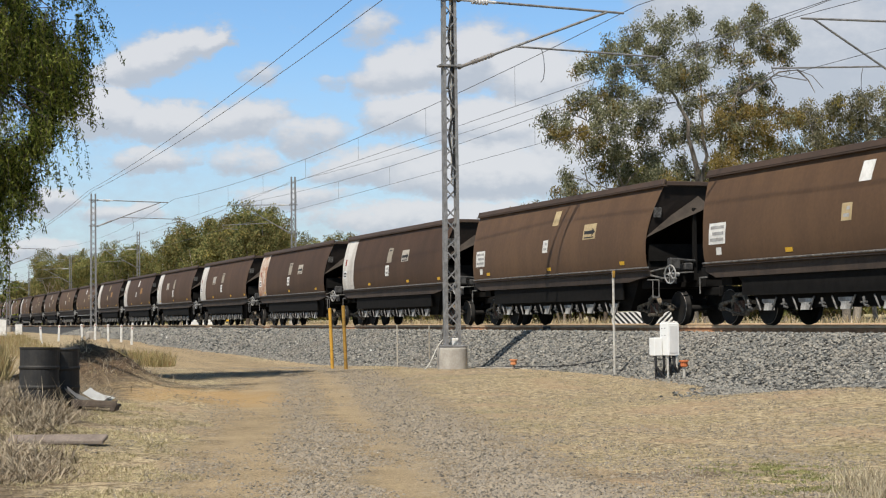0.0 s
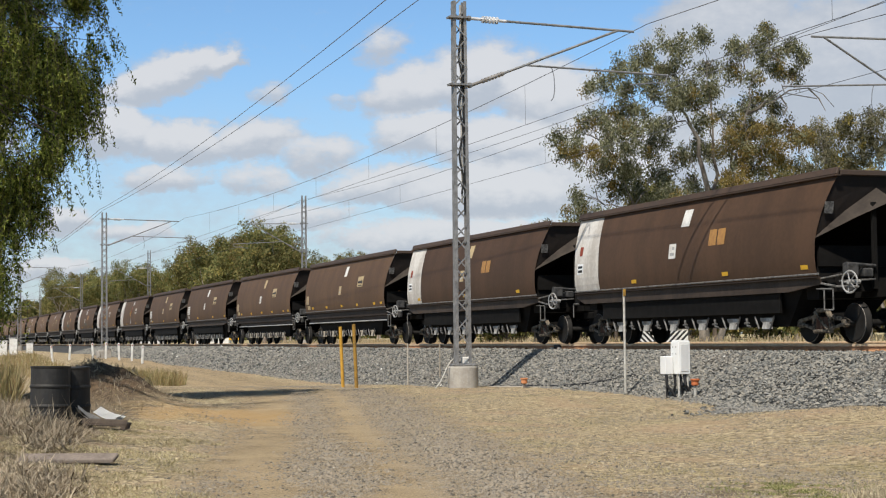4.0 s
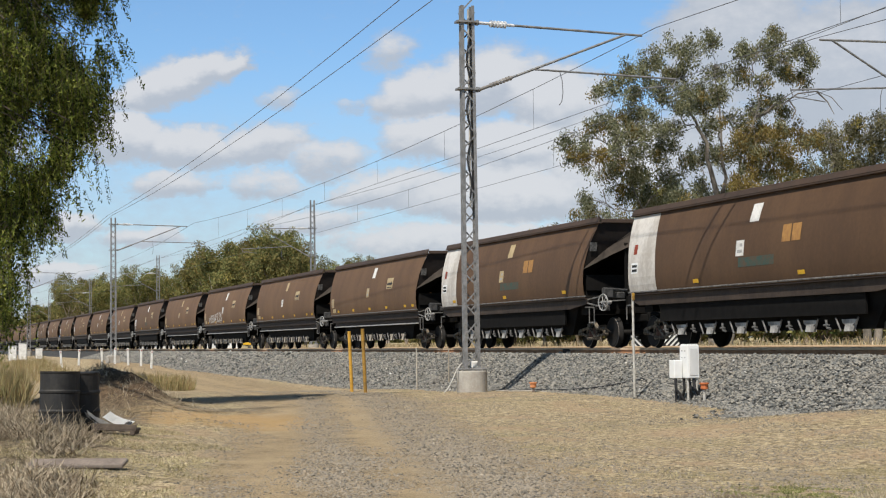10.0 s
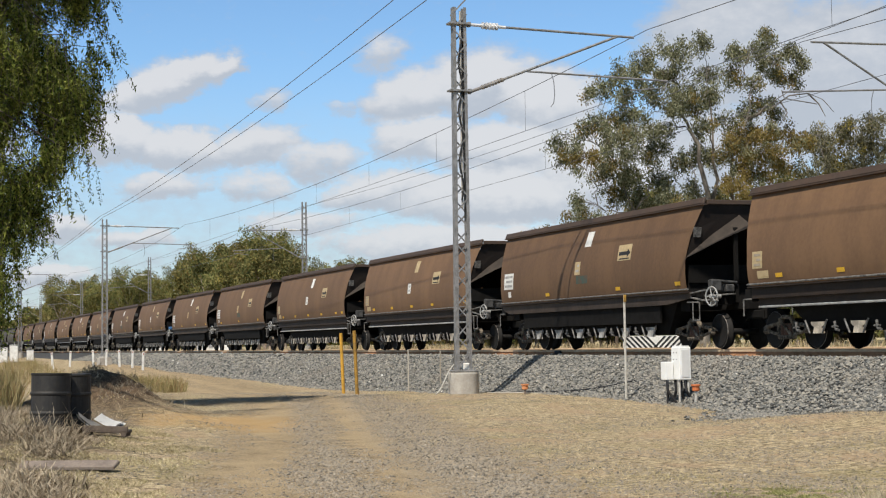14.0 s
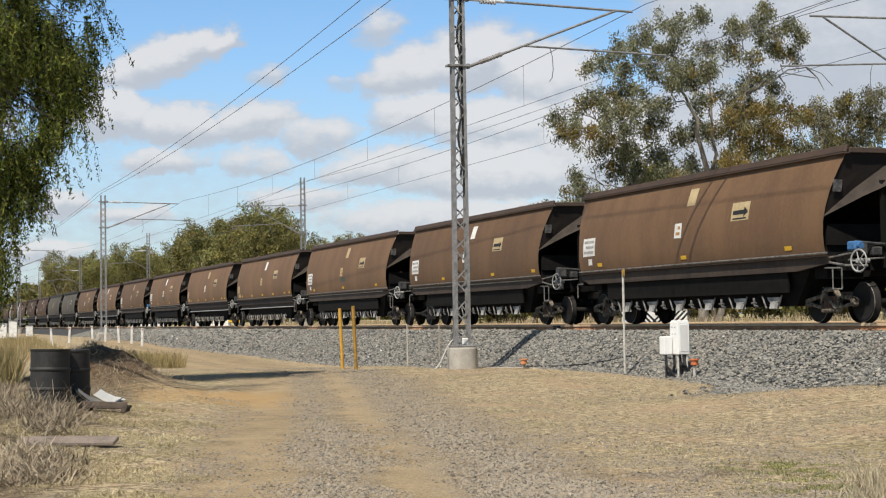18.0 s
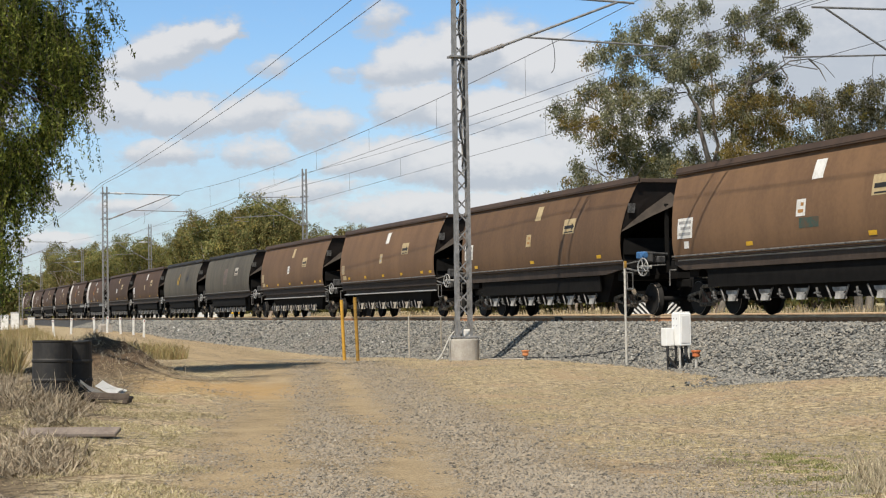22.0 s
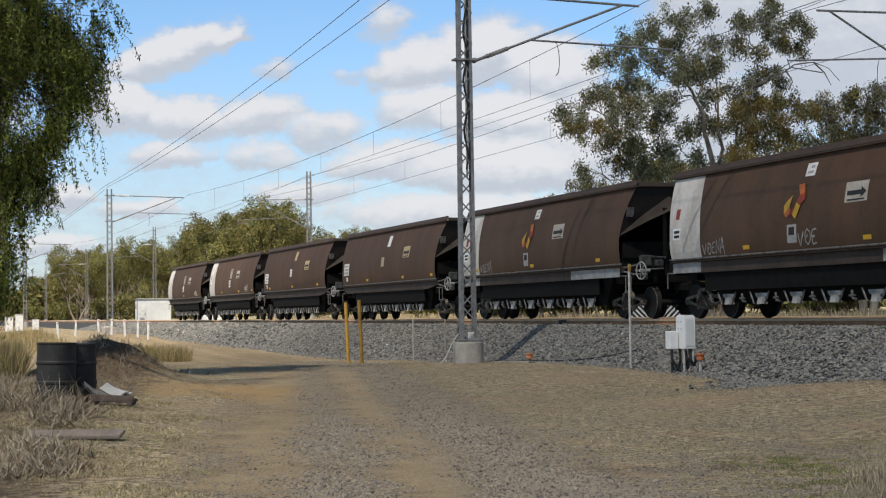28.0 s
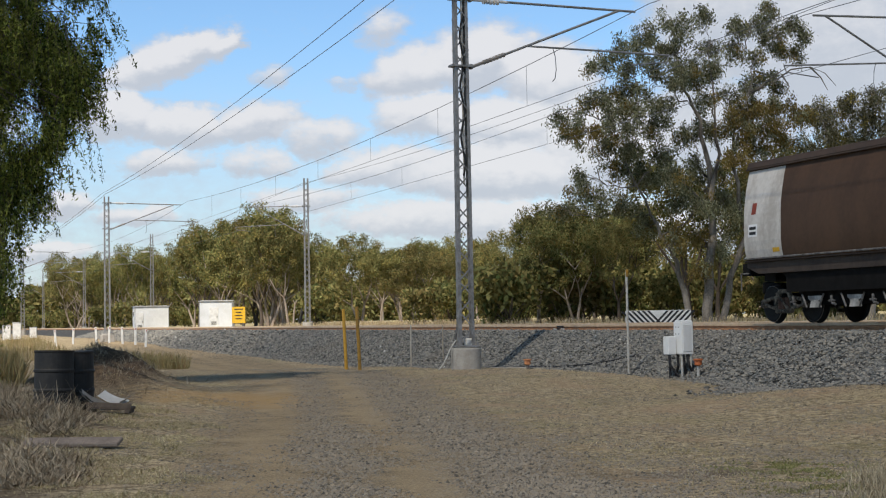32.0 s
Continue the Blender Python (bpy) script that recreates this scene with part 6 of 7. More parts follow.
def mk_end(sign):
    def make(bm):
        # upper end wall with a gable-shaped lower edge, and the sloping floor sheets behind it
        lower = [(-1.44, 2.36), (-0.72, 2.95), (0.0, 3.45), (0.72, 2.95), (1.44, 2.36)]
        top = [(-1.04, 3.72), (-0.52, 3.72), (0.0, 3.72), (0.52, 3.72), (1.04, 3.72)]
        def p(x, z, inset=0.0):
            return bm.verts.new((x, sign * (shell_end(z) - 0.03 - inset), z))
        lo, mid, hi = [p(*q) for q in lower], [], [p(*q) for q in top]
        for (x, z), (x2, z2) in zip(lower, top):
            zm = (z + z2) / 2
            xm = math.copysign(min(abs((x + x2) / 2), 1e9), x) if x else 0
            if abs(x) > 1.3:
                xm = math.copysign(shell_half(zm) - 0.01, x)
            mid.append(p(xm, zm))
        for a, b in ((lo, mid), (mid, hi)):
            for i in range(4):
                bm.faces.new((a[i], a[i + 1], b[i + 1], b[i]))
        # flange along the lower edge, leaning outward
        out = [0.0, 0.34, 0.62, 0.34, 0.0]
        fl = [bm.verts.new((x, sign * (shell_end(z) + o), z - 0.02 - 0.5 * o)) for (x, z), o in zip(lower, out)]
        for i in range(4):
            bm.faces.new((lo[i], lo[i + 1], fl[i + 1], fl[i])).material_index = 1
        inner = [(-1.40, 4.9, 1.5), (-0.7, 4.2, 1.9), (0.0, 3.9, 2.3), (0.7, 4.2, 1.9), (1.40, 4.9, 1.5)]
        inn = [bm.verts.new((x, sign * y, z)) for x, y, z in inner]
        for i in range(4):
            bm.faces.new((lo[i], lo[i + 1], inn[i + 1], inn[i]))
    return make


def mk_cap(bm):
    e = shell_end(3.72) + 0.04
    for s in (-1, 1):
        box(bm, (s * 1.065, 0, 3.79), (0.07, 2 * e, 0.17), Euler((0, s * -0.35, 0)).to_matrix(), bevel=0.015)
        box(bm, (s * 1.07, 0, 3.70), (0.16, 2 * e, 0.03))
        box(bm, (0, s * (e - 0.06), 3.76), (2.0, 0.1, 0.12), bevel=0.015)


def mk_inside_shade(bm):
    # near-black sheet added below the open top, for the shaded inside
    box(bm, (0, 0, 3.2), (1.9, 12.6, 0.05))


def mk_pipe(bm):
    tube(bm, (0, -6.55, 0), (0, 6.5, 0), 0.024, 6)


def mk_sill_a(bm):
    for s in (-1, 1):
        box(bm, (s * 1.33, 0, 1.33), (0.06, 12.9, 0.26), bevel=0.01)
        box(bm, (s * 1.20, 0, 1.12), (0.1, 12.6, 0.2))


def mk_line_a(bm):
    for s in (-1, 1):
        box(bm, (s * 1.30, 0, 1.005), (0.12, 12.3, 0.05), bevel=0.01)


def mk_sill_b(bm):
    # deep sill plate with its lower edge cut back at the ends
    for s in (-1, 1):
        pts = [(-6.5, 1.48), (6.5, 1.48), (6.5, 1.34), (6.0, 1.18), (-5.2, 1.18), (-6.5, 1.32)]
        a = [bm.verts.new((s * 1.37, y, z)) for y, z in pts]
        b = [bm.verts.new((s * 1.31, y, z)) for y, z in pts]
        bm.faces.new(a)
        bm.faces.new(b[::-1])
        for i in range(6):
            bm.faces.new((a[i], a[(i + 1) % 6], b[(i + 1) % 6], b[i]))


def mk_belly(bm):
    # hopper bottoms under the frame
    prof = [(-5.6, 1.3), (-4.6, 0.42), (4.4, 0.42), (5.4, 1.3)]
    for s in (-1, 1):
        a = [bm.verts.new((s * (1.22 if z > 1 else 1.0), y, z)) for y, z in prof]
        b = [bm.verts.new((0, y, z)) for y, z in prof]
        bm.faces.new(a)
        for i in range(3):
            bm.faces.new((a[i], a[i + 1], b[i + 1], b[i]))
    box(bm, (0, 0, 1.2), (0.5, 15.0, 0.35))
    for s in (-1, 1):
        box(bm, (0, s * 6.75, 1.3), (2.5, 0.35, 0.3))
        box(bm, (0, s * 5.85, 1.15), (2.3, 0.5, 0.3))
        # near-black blocks added to keep the end bays as dark as their shade
        box(bm, (0, s * 5.7, 1.62), (2.6, 1.2, 0.46))
        box(bm, (0, s * 6.2, 1.95), (2.6, 0.36, 0.46))


def mk_door(bm):
    # one discharge door, waisted like a bell
    v = [(-0.27, 0.62), (0.27, 0.62), (0.25, 0.55), (0.15, 0.5), (0.2, 0.36), (-0.2, 0.36), (-0.15, 0.5), (-0.25, 0.55)]
    a = [bm.verts.new((-1.2, y, z)) for y, z in v]
    b = [bm.verts.new((-1.14, y, z)) for y, z in v]
    bm.faces.new(a)
    bm.faces.new(b[::-1])
    for i in range(8):
        bm.faces.new((a[i], a[(i + 1) % 8], b[(i + 1) % 8], b[i]))


def mk_strut(bm):
    tube(bm, (-1.24, 0.44, 0.66), (-1.24, 0.25, 0.36), 0.022, 6)


def mk_lever(bm):
    pipe(bm, [(-1.24, 0.82, 0.62), (-1.24, 0.78, 0.44), (-1.24, 0.66, 0.42)], 0.03, 6)
    tube(bm, (-1.24, 0.7, 0.5), (-1.24, 0.92, 0.5), 0.024, 6)


def mk_wheelset(bm):
    for s in (-1, 1):
        prof = [(0.10, 0.09), (0.30, 0.05), (0.36, 0.065), (0.425, 0.065), (0.437, 0.055), (0.44, -0.045), (0.47, -0.06), (0.47, -0.085), (0.34, -0.075), (0.12, -0.09)]
        lathe(bm, [(r, s * h) for r, h in prof], 28, "X", (s * 0.56, 0, 0))
    # the outer rim edge takes the pale highlight colour
    for f in bm.faces:
        c = f.calc_center_median()
        if math.hypot(c.y, c.z) > 0.41 and abs(c.x) > 0.61:
            f.material_index = 1
    tube(bm, (-0.9, 0, 0), (0.9, 0, 0), 0.075, 12)


def mk_frame(bm):
    # cast side frame: an arch over the springs, a plank below, bars to the axle boxes
    arch = [(-0.36, 0.34), (-0.31, 0.6), (-0.16, 0.76), (0.16, 0.76), (0.31, 0.6), (0.36, 0.34)]
    for (ya, za), (yb, zb) in zip(arch, arch[1:]):
        turn = Euler((math.atan2(zb - za, yb - ya), 0, 0)).to_matrix()
        box(bm, (0, (ya + yb) / 2, (za + zb) / 2), (0.12, math.hypot(yb - ya, zb - za) + 0.05, 0.1), turn, bevel=0.025)
    for q in (-1, 1):
        tube(bm, (0, q * 0.3, 0.62), (0, q * 0.88, 0.54), 0.05, 8)
        tube(bm, (0, q * 0.3, 0.34), (0, q * 0.82, 0.44), 0.04, 8)
        box(bm, (0, q * 0.9, 0.47), (0.16, 0.2, 0.2), bevel=0.05)
    tube(bm, (-0.07, -0.3, 0.32), (-0.07, 0.22, 0.72), 0.035, 8)
    box(bm, (0, 0, 0.29), (0.15, 0.66, 0.1), bevel=0.03)


def mk_bolster(bm):
    box(bm, (0, 0, 0.6), (1.5, 0.4, 0.25), bevel=0.04)


def mk_spring(bm):
    lathe(bm, [(0.06 + 0.012 * (i % 2), 0.34 + 0.03 * i) for i in range(10)], 10, "Z", (-0.84, 0, 0))


def mk_handwheel(bm):
    c = (-1.36, -7.62, 1.33)
    ring(bm, c, (1, 0.15, 0), 0.235, 0.02, 18)
    for i in range(5):
        a = 2 * math.pi * i / 5
        tube(bm, c, (c[0], c[1] + 0.225 * math.cos(a), c[2] + 0.225 * math.sin(a)), 0.014, 5)
    tube(bm, (c[0] - 0.05, c[1], c[2]), (c[0] + 0.25, c[1], c[2]), 0.05, 8)


def mk_rod(s):
    def make(bm):
        x = s * 1.34
        pipe(bm, [(x, -5.6, 1.52), (x, -6.5, 1.44), (x, -7.3, 1.5)], 0.022)
        pipe(bm, [(x, -6.45, 1.34), (x, -7.1, 1.25), (x, -7.9, 1.22)], 0.026)
        tube(bm, (x, -7.2, 1.36), (s * 0.5, -7.3, 1.4), 0.02, 6)
    return make


def mk_step(s):
    def make(bm):
        x = s * 1.34
        pipe(bm, [(x, -6.3, 1.22), (x, -6.95, 1.20), (x, -6.95, 0.75), (x, -6.6, 0.75), (x, -6.6, 1.2)], 0.018)
    return make


def mk_far_step(s):
    def make(bm):
        x = s * 1.34
        pipe(bm, [(x, 6.5, 1.2), (x, 6.85, 1.2), (x, 6.85, 0.8)], 0.018)
    return make


def mk_hose(bm):
    pipe(bm, [(0.5, -7.4, 1.1), (0.45, -7.7, 0.75), (0.3, -7.95, 0.8)], 0.03)


def mk_brake_gear(bm):
    box(bm, (-0.95, -7.05, 1.62), (0.3, 0.22, 0.3), bevel=0.03)
    box(bm, (-0.55, -7.0, 1.55), (0.25, 0.3, 0.2), bevel=0.03)
    tube(bm, (-0.95, -7.0, 1.4), (-0.95, -7.0, 1.1), 0.09, 10)
    tube(bm, (-0.35, -7.1, 1.7), (-1.1, -7.1, 1.75), 0.035, 8)


def mk_post(bm):
    box(bm, (-0.3, -7.0, 2.15), (0.09, 0.09, 1.9))
    box(bm, (0.3, -7.0, 2.15), (0.09, 0.09, 1.9))
    tube(bm, (-1.3, -6.9, 1.5), (-0.3, -7.0, 1.75), 0.025, 6)


def mk_coupler(sign):
    def make(bm):
        box(bm, (0, sign * 7.55, 0.88), (0.2, 0.9, 0.22), bevel=0.03)
        box(bm, (0.05, sign * 7.93, 0.88), (0.32, 0.14, 0.3), bevel=0.04)
    return make


def mk_stripe(bm):
    prev = None
    n = 10
    for i in range(n + 1):
        z = 1.52 + (3.66 - 1.52) * i / n
        e = shell_end(z)
        x = -shell_half(z) - 0.007
        cur = (bm.verts.new((x, e - 1.65, z)), bm.verts.new((x, e, z)))
        if prev:
            bm.faces.new((prev[0], cur[0], cur[1], prev[1]))
        prev = cur


def mk_arrow(bm):
    # black arrow that points to the near end
    y, z, w = -2.8, 2.68, 0.05
    side_patch(bm, y - 0.20, y + 0.32, z - w, z + w, out=0.012, rows=2)
    p = [(y - 0.2, z - 0.12), (y - 0.2, z + 0.12), (y - 0.40, z)]
    vs = [bm.verts.new((-shell_half(b) - 0.012, a, b)) for a, b in p]
    bm.faces.new(vs)


def patch_maker(*args, **kw):
    return lambda bm: side_patch(bm, *args, **kw)


def mk_writing(y0, y1, z0, z1, lines):
    def make(bm):
        h = (z1 - z0) / (2 * lines + 1)
        for i in range(lines):
            z = z0 + h * (2 * i + 1)
            side_patch(bm, y0 + 0.08, y1 - 0.08 - 0.1 * (i % 2), z, z + h, out=0.011, rows=1)
    return make


def side_stroke(bm, pts, width, out=0.007):
    """A painted stroke that follows the curve of the near side; pts are (along, up)."""
    for (ya, za), (yb, zb) in zip(pts, pts[1:]):
        d = Vector((yb - ya, zb - za))
        s = Vector((-d.y, d.x)).normalized() * width / 2
        prev = None
        for i in range(5):
            f = i / 4
            y, z = ya + d.x * f, za + d.y * f
            cur = [bm.verts.new((-shell_half(zz) - out, yy, zz)) for yy, zz in ((y + s.x, z + s.y), (y - s.x, z - s.y))]
            if prev:
                bm.faces.new((prev[0], prev[1], cur[1], cur[0]))
            prev = cur


GLYPHS = [[(0.0, 0.9), (0.3, 0.0), (0.75, 1.0)], [(0.1, 0.5), (0.35, 0.95), (0.8, 0.75), (0.85, 0.25), (0.45, 0.0), (0.1, 0.3), (0.5, 0.6)],
          [(0.8, 0.85), (0.3, 0.8), (0.1, 0.45), (0.6, 0.5), (0.15, 0.4), (0.25, 0.05), (0.85, 0.12)], [(0.05, 0.0), (0.2, 0.95), (0.65, 0.1), (0.85, 1.05)],
          [(0.0, 0.0), (0.5, 1.05), (0.7, 0.5), (0.25, 0.35), (0.7, 0.45), (0.9, -0.1)], [(0.85, 0.95), (0.3, 0.9), (0.25, 0.6), (0.75, 0.45), (0.7, 0.1), (0.1, 0.0)],
          [(0.05, 1.0), (0.12, 0.2), (0.4, 0.0), (0.7, 0.2), (0.85, 1.0)], [(0.0, 1.0), (0.5, 0.5), (0.95, -0.05)], [(0.0, 1.05), (0.25, 0.1), (0.6, 0.5), (0.95, 1.25)]]


def mk_graffiti(seed, y0, y1, z0, z1, count, width):
    """A loose hand-sprayed scribble of strokes shaped like letters; it grows towards its end."""
    def make(bm):
        rng = random.Random(seed)
        w = (y1 - y0) / count
        for i in range(count):
            a, grow, drop = y1 - w * i, 0.75 + 0.35 * i / count, rng.uniform(-0.05, 0.1)
            shape = GLYPHS[i % len(GLYPHS)]
            strokes = [shape, [(0.9, 0.95), (0.45, 0.5), (0.05, 0.0)]] if i % len(GLYPHS) == 7 else [shape]
            for st in strokes:
                side_stroke(bm, [(a - w * 1.1 * (u + 0.12 * v + rng.uniform(-0.04, 0.04)), z0 + (z1 - z0) * grow * (v + drop)) for u, v in st], width * rng.uniform(0.75, 1.15))
    return make


def mk_blade(*corners):
    """One flat colour field of the painted emblem, by its corners (along, up)."""
    def make(bm):
        vs = [bm.verts.new((-shell_half(2.27 + z) - 0.028, 0.42 - 1.25 * y, 2.27 + z)) for y, z in corners]
        bm.faces.new(vs)
    return make


EMBLEM = [("yellow_dull", ((-0.32, 0.32), (-0.05, 0.55), (-0.12, 0.3), (-0.3, 0.12))), ("orange_dull", ((-0.3, 0.12), (-0.12, 0.3), (-0.08, 0.18), (-0.2, 0.03))),
          ("orange_dull", ((0.08, 0.76), (0.28, 0.78), (0.34, 0.55), (0.18, 0.52))), ("red_dull", ((0.18, 0.52), (0.34, 0.55), (0.38, 0.42), (0.24, 0.3), (0.1, 0.38))),
          ("yellow_dull", ((0.1, 0.36), (0.24, 0.28), (0.1, -0.02), (-0.03, 0.1))), ("red_dull", ((-0.16, 0.04), (-0.06, 0.2), (0.02, 0.24), (0.0, 0.12)))]


def stickers(n, root):
    """Two small pasted notices at the middle of the near side."""
    a, c = "white" if n % 2 else "cream", "white" if n % 4 < 2 else "cream"
    wagon_part("top_sticker_" + a, patch_maker(-0.42, 0.02, 3.02, 3.46), a, root, "top_notice")
    wagon_part("mid_sticker_" + c, patch_maker(0.10, 0.48, 2.22, 2.60), c, root, "small_notice")
    tone = "orange_worn" if 22 <= n <= 30 else "pale"
    wagon_part("mid_words_" + tone, mk_writing(0.10, 0.48, 2.22, 2.60, 2), tone, root, "notice_text")


def wagon(n, kind):
    """kind: 'a' beam sill with a pale lower edge; 'b' deep sill plate; with flags for the markings."""
    base = kind[0]
    grey = "g" in kind[1:]
    newer = "s" in kind[1:] or "r" in kind[1:]
    # from 35 on the cloud's shade is put into the paint
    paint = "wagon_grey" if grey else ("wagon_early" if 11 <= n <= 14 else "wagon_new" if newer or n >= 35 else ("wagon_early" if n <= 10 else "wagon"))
    words = {"a": "pale-edged beam sill", "b": "deep side sill"}[base]
    colour = "dusty grey" if grey else "brown"
    extra = "white end band" if "s" in kind[1:] else ("rust-stained end band" if "r" in kind[1:] else "plain painted sides")
    root = tagged(new("coal_wagon"), f"{colour} steel coal hopper wagon, {words}, {extra}", "railway wagon", "wagons of the coal train")
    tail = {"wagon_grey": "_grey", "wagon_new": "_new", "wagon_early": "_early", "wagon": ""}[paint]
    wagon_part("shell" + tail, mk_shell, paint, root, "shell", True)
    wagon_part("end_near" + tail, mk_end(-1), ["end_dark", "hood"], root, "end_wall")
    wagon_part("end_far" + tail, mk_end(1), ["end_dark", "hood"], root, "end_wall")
    wagon_part("top_cap" + tail, mk_cap, "cap" if grey else "cap_brown", root, "top_cap")
    wagon_part("load_floor", mk_inside_shade, "under", root, "inner_floor")
    for key, mat, x, z in (("pipe", "wagon_dark", -1.43, 1.475), ("rail", "pale_dirty", -1.445, 1.54), ("pipe", "wagon_dark", 1.43, 1.475), ("rail", "pale_dirty", 1.445, 1.54)):
        wagon_part(key, mk_pipe, mat, root, "side_pipe").location = (x, 0, z)
    if base == "a":
        wagon_part("sill_a", mk_sill_a, "wagon_dark", root, "side_sill")
        wagon_part("line_a", mk_line_a, "pale", root, "sill_edge")
    else:
        wagon_part("sill_b" + tail, mk_sill_b, "wagon_dark" if grey else "sill_brown", root, "side_sill")
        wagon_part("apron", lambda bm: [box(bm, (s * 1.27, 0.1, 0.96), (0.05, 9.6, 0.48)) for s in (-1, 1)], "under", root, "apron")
        if "l" in kind[1:]:
            wagon_part("line_b", lambda bm: [box(bm, (s * 1.372, 0.3, 1.44), (0.012, 12.0, 0.05)) for s in (-1, 1)], "pale", root, "sill_edge")
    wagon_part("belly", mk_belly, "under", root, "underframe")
    for i in range(6):
        d = wagon_part("door_" + base, mk_door, "door_steel" if base == "a" else "door_pale", root, "discharge_door")
        d.location.y = -3.9 + 1.56 * i
        wagon_part("strut", mk_strut, "pale_dirty", root, "door_strut").location.y = -3.9 + 1.56 * i
        wagon_part("strut2", lambda bm: tube(bm, (-1.24, -0.44, 0.66), (-1.24, -0.25, 0.36), 0.022, 6), "pale_dirty", root, "door_strut").location.y = -3.9 + 1.56 * i
        wagon_part("lever", mk_lever, "pale_dirty", root, "door_lever").location.y = -3.9 + 1.56 * i
    for q in (-1, 1):
        b = wagon_part("bolster", mk_bolster, "under", root, "bogie")
        b.location.y = q * 5.75
        for x in (-0.84, 0.84):
            wagon_part("side_frame", mk_frame, "bogie_grey", b).location.x = x
        for y in (-0.16, 0.0, 0.16):
            wagon_part("spring", mk_spring, "rust", b).location.y = y
        for a in (-0.9, 0.9):
            w = wagon_part("wheelset", mk_wheelset, ["wheel", "wheel_rim"], b, "wheelset", True)
            w.location = (0, a, 0.47)
    wagon_part("handwheel", mk_handwheel, "pale", root, label="pale grey handbrake wheel")
    for s in (-1, 1):
        wagon_part("rod%d" % s, mk_rod(s), "pale_dirty", root, "brake_rod")
        wagon_part("step%d" % s, mk_step(s), "pale_dirty", root, "step")
        wagon_part("far_step%d" % s, mk_far_step(s), "pale_dirty", root, "step")
    wagon_part("hose", mk_hose, "rubber", root, "brake_hose")
    wagon_part("brake_gear", mk_brake_gear, "gear_grey", root)
    if n in (24, 30):
        wagon_part("valve", lambda bm: [box(bm, (-1.2, -7.25, 1.66), (0.22, 0.3, 0.2), bevel=0.03), tube(bm, (-1.2, -7.5, 1.66), (-1.2, -7.1, 1.66), 0.07, 10)], "valve_blue", root, "brake_valve", label="blue brake valve")
    wagon_part("post", mk_post, "under", root, "end_post")
    wagon_part("coupler_near", mk_coupler(-1), "under", root, "coupler")
    wagon_part("coupler_far", mk_coupler(1), "under", root, "coupler")
    # markings
    plate = ("plate_worn" if n == 33 else "ghost_dark") if grey else "plate_worn" if newer else "cream"
    shift = 5.2 if n in (3, 4) else 0.8 if newer else 0.0
    if "o" not in kind[1:]:
        wagon_part("arrow_plate_" + plate, patch_maker(-3.24, -2.40, 2.48, 2.92), plate, root, "arrow_plate").location.y = shift
        wagon_part("arrow_pale" if n in (3, 4) else "arrow", mk_arrow, "pale" if n in (3, 4) else "black", root, "arrow").location.y = shift
        wagon_part("arrow_words", mk_writing(-3.22, -2.42, 2.48, 2.58, 1), "black", root, "arrow_caption").location.y = shift
    if newer and "f" not in kind[1:] and "o" not in kind[1:]:
        wagon_part("tall_plate", patch_maker(-0.35, 0.25, 2.5, 3.08), "plate_tan", root, "tall_notice")
        wagon_part("tall_words", mk_writing(-0.3, 0.2, 2.9, 3.06, 1), "black", root, "notice_text")
        wagon_part("low_plate", patch_maker(-0.1, 0.35, 1.98, 2.4), "white", root, "small_notice")
        wagon_part("low_words", mk_writing(-0.1, 0.35, 1.98, 2.4, 2), "pale", root, "notice_text")
    elif not grey and "f" not in kind[1:]:
        stickers(n, root)
    wagon_part("end_sticker", lambda bm: box(bm, (-1.18, -shell_end(3.0) - 0.02, 3.0), (0.22, 0.012, 0.26), Euler((0.2, 0, 0)).to_matrix()), "pale_dirty", root, "end_notice")
    if "n" in kind[1:]:
        wagon_part("notice", patch_maker(5.35, 6.15, 1.98, 2.5), "white", root, "notice_board")
        wagon_part("notice_words", mk_writing(5.35, 6.15, 1.98, 2.5, 3), "pale", root, "notice_text")
        wagon_part("notice_small", patch_maker(5.55, 5.8, 1.72, 1.9), "white", root, "small_notice")
    elif not grey and "s" not in kind[1:] and "r" not in kind[1:]:
        wagon_part("data_plate", patch_maker(5.75, 6.2, 1.9, 2.3), "cream", root, "data_plate")
        wagon_part("data_words", mk_writing(5.75, 6.2, 1.9, 2.3, 3), "plate_tan", root, "data_text")
        wagon_part("data_small", patch_maker(5.5, 6.0, 1.66, 1.84), "cream", root, "data_plate")
    if "s" in kind[1:] or "r" in kind[1:]:
        st = "rusty_white" if "r" in kind[1:] else "band_white"
        wagon_part("stripe_" + st, mk_stripe, st, root, "end_band", label="rust-stained white end band" if st == "rusty_white" else "white end band")
        wagon_part("band_mark", patch_maker(5.97, 6.17, 2.58, 2.85, out=0.012), "red_dull", root, "red_mark")
        wagon_part("band_plate", patch_maker(5.85, 6.25, 2.05, 2.35, out=0.012), "white_clean", root, "number_plate")
        wagon_part("band_bars", lambda bm: [side_patch(bm, 5.9, 6.2, z, z + 0.07, out=0.016, rows=1) for z in (2.1, 2.22)], "black", root, "number_bar")
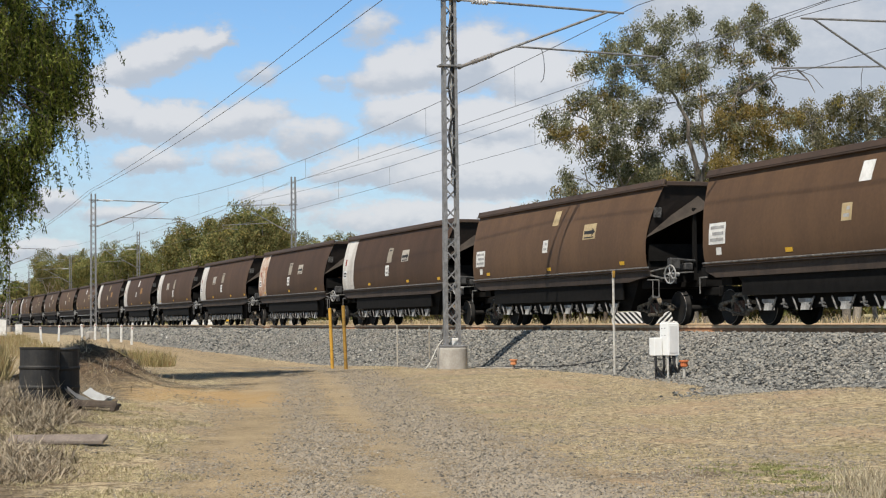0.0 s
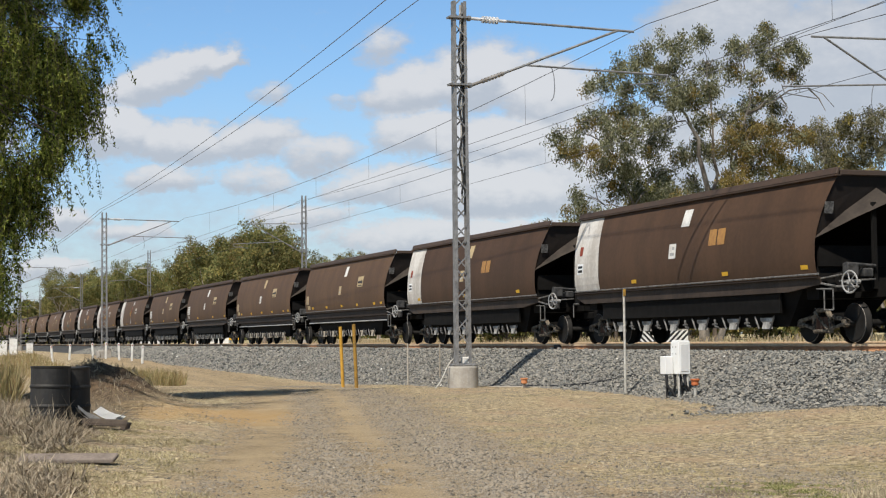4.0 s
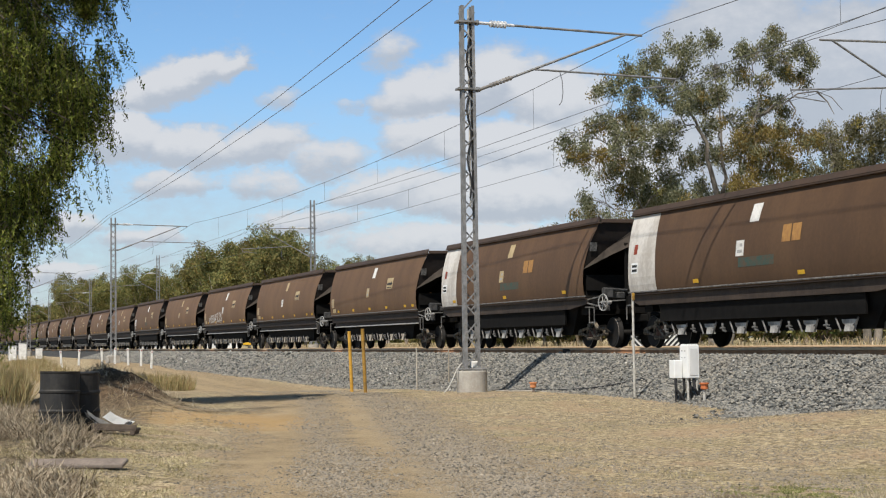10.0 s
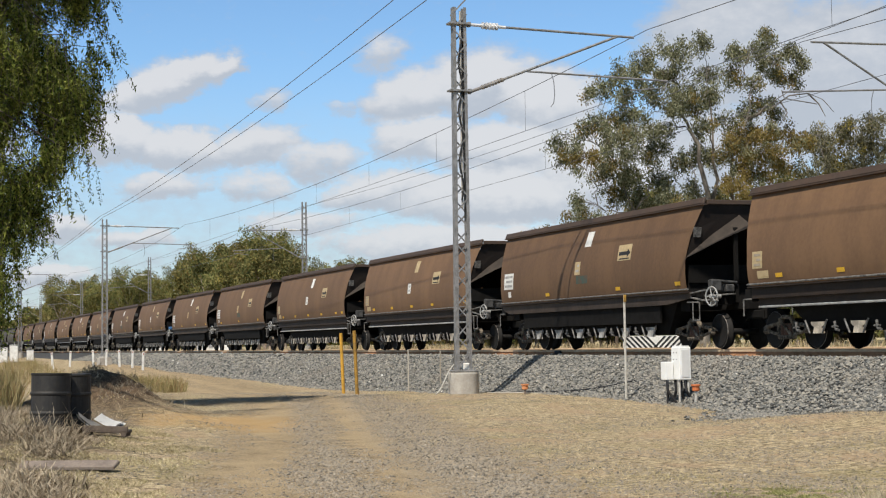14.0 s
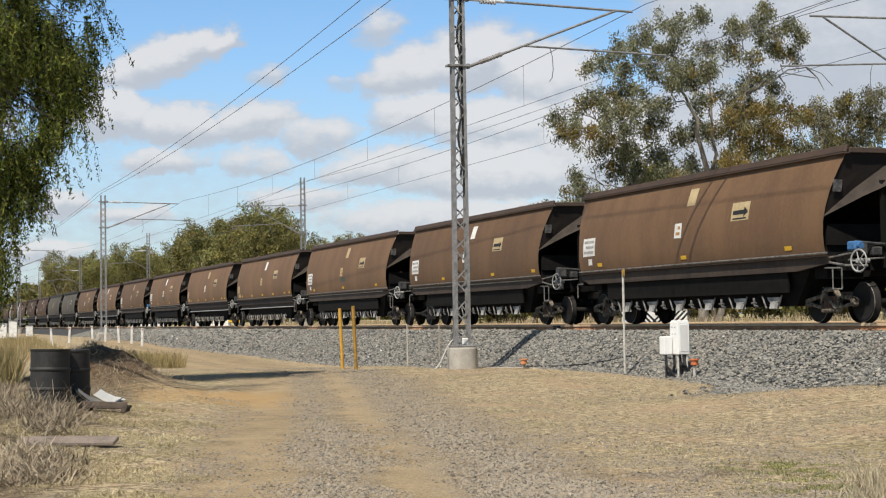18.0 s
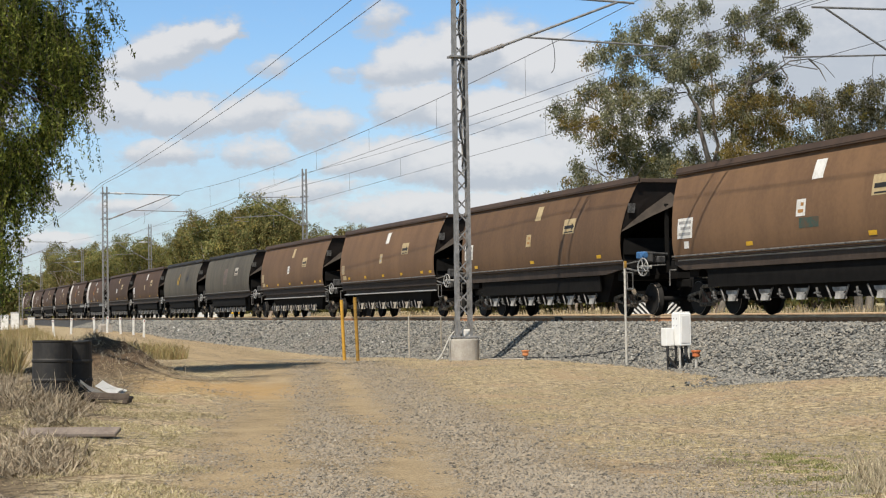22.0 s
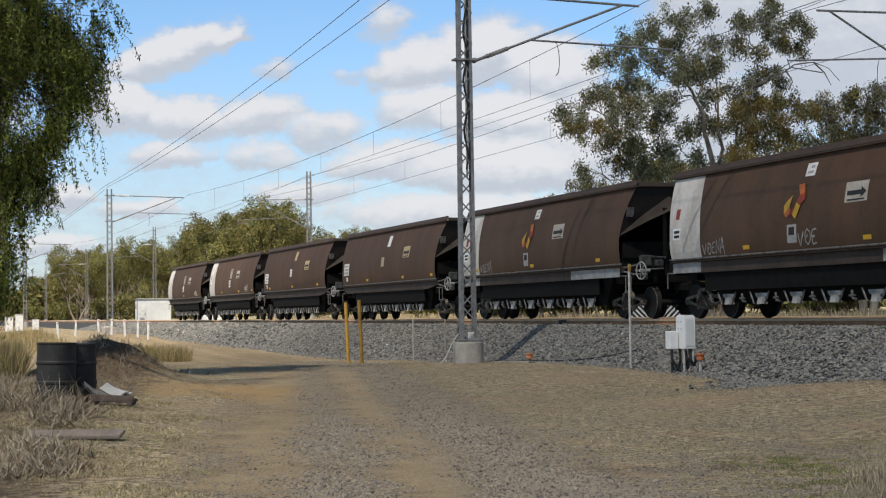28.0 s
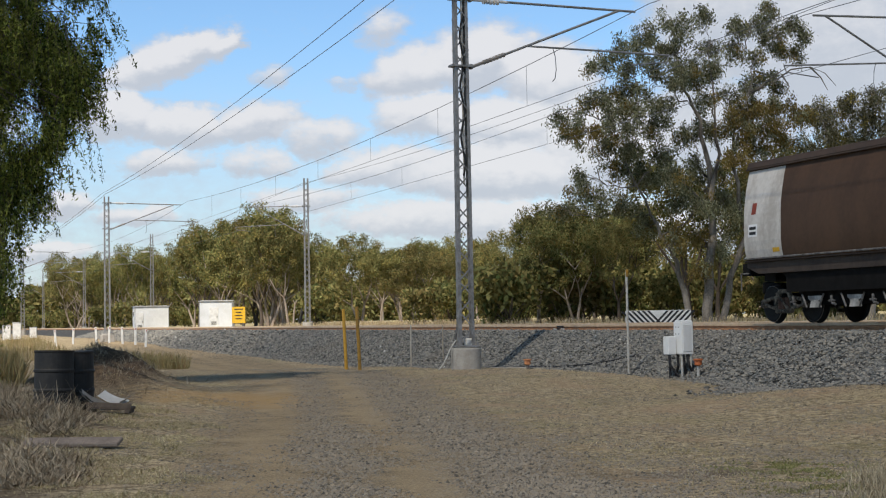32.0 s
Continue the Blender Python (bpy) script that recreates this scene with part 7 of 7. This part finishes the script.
    if "f" in kind[1:]:
        if n == 33:
            wagon_part("ghost_patch", patch_maker(-0.25, 0.75, 2.0, 2.95, out=0.006), "ghost_rust", root, "emblem_patch", label="faded brown patch where an emblem was")
        for i, (tone, corners) in enumerate(EMBLEM if n != 33 else ()):
            wagon_part("emblem%d" % i + tail, mk_blade(*corners), "yellow_dull" if grey else tone, root, "emblem_blade")
        if not grey:
            wagon_part("emblem_notice", patch_maker(-0.2, 0.2, 3.2, 3.5), "white", root, "top_notice")
            wagon_part("emblem_words", mk_writing(-0.2, 0.2, 3.2, 3.5, 2), "pale", root, "notice_text")
            wagon_part("emblem_plate", patch_maker(0.28, 0.68, 1.72, 2.14), "pale", root, "small_notice")
            wagon_part("emblem_mark", patch_maker(0.36, 0.6, 1.9, 2.08, out=0.011), "wagon_dark", root, "notice_mark")
    if "o" in kind[1:]:
        for y in (-2.42, -1.99):
            wagon_part("square", patch_maker(0, 0.37, 2.44, 2.84, out=0.008), "orange_worn", root, "orange_mark").location.y = y
    if "t" in kind[1:]:
        ln = 1.65 if newer else 0.8
        wagon_part("teal%d" % newer, patch_maker(0.35 - ln, 0.35, 1.95, 2.18, out=0.005), "green", root, "teal_patch")
    if "w" in kind[1:]:
        if n == 17:
            wagon_part("graffiti_long", mk_graffiti(n, 0.35, 4.75, 1.66, 2.3, 9, 0.06), "white", root, "graffiti")
        else:
            wagon_part("graffiti_tag", mk_graffiti(n, 3.6, 4.7, 1.6, 1.98, 5, 0.03), "pale", root, "graffiti")
            if n == 37:
                wagon_part("graffiti_mid", mk_graffiti(5, -0.55, 0.25, 1.62, 2.05, 3, 0.035), "pale", root, "graffiti")
            for key, y, ln in (("far", 5.7, 1.5), ("near", -4.6, 3.4)):
                wagon_part("sill_white_" + key, lambda bm: box(bm, (-1.374, y, 1.32), (0.012, ln, 0.26)), "pale", root, "sill_band", label="pale grey painted end of the sill")
    if n >= 41:
        wagon_part("graffiti_end", mk_graffiti(41, -4.9, -4.1, 1.65, 2.05, 4, 0.035), "white", root, "graffiti")
    for i, y in enumerate((5.05, 2.55, 0.0, -2.45, -5.0, -6.0)):
        if not grey and (base == "a" or i % 2 == n % 2):
            wagon_part("reflector", patch_maker(-0.15, 0.15, 1.66, 1.76, out=0.01, rows=1), "yellow", root).location.y = y
    return root


# letters: s white band, r rusty band, n notice board, f emblem, w graffiti, o orange squares, t teal patch, g grey, l pale line
TRAIN = {-2: "b", -1: "bn", 0: "bn", 1: "bs", 2: "br", 3: "bs", 4: "bs", 5: "bso", 6: "bso", 7: "a", 8: "a", 9: "bn", 10: "bn", 11: "bsf", 12: "bsf",
         13: "bsot", 14: "bsot", 15: "a", 16: "a", 17: "aw", 18: "a", 19: "bnt", 20: "a", 21: "a", 22: "bnt", 23: "bn", 24: "bn", 25: "bnlt", 26: "bnlt",
         27: "a", 28: "a", 29: "bnlt", 30: "bn", 31: "a", 32: "a", 33: "bgf", 34: "bgf", 35: "bn", 36: "bn", 37: "bsfw", 38: "bsfw", 39: "bn", 40: "bn",
         41: "bs", 42: "bs"}


def travelled(t):
    """Wagon lengths run since the start: the train slows a little."""
    return t * (1.3685 - 0.000361 * (t - 6) - 0.0000213 * (t - 6) ** 2)


WAGONS = {n: wagon(n, kind) for n, kind in TRAIN.items()}


def cloud_pose(t):
    """The cloud 400 m up, along the sun's way from the ground that it shades."""
    edge = -10.7 + 5.4 * (t - 25.5)
    along = 12.0
    n, a = Vector((-0.952, 0.305, 0)), Vector((0.305, 0.952, 0))
    p = n * (edge - 100) + a * along + SUN * (400 / SUN.z)
    return pose(p.x, p.y, p.z, 0, 0, math.degrees(math.atan2(0.305, -0.952)))


def place_in_train(n):
    """Wagon lengths behind the first; the last couplings stand closer."""
    return n - (0.0 if n < 35 else 0.03 if n < 41 else 0.055)


def motions():
    walk(CLOUD, [(t, cloud_pose(t)) for t in (0.0, 16.0, 32.0)])
    for n, ob in WAGONS.items():
        walk(ob, [(t, pose(TRACK_X, 50.88 - 6.45 + PITCH * (place_in_train(n) - travelled(t)), RAIL_Z)) for t in range(0, 33)])


build_sleepers(TRACK, TRACK_X, 19.0, 105.0)
motions()
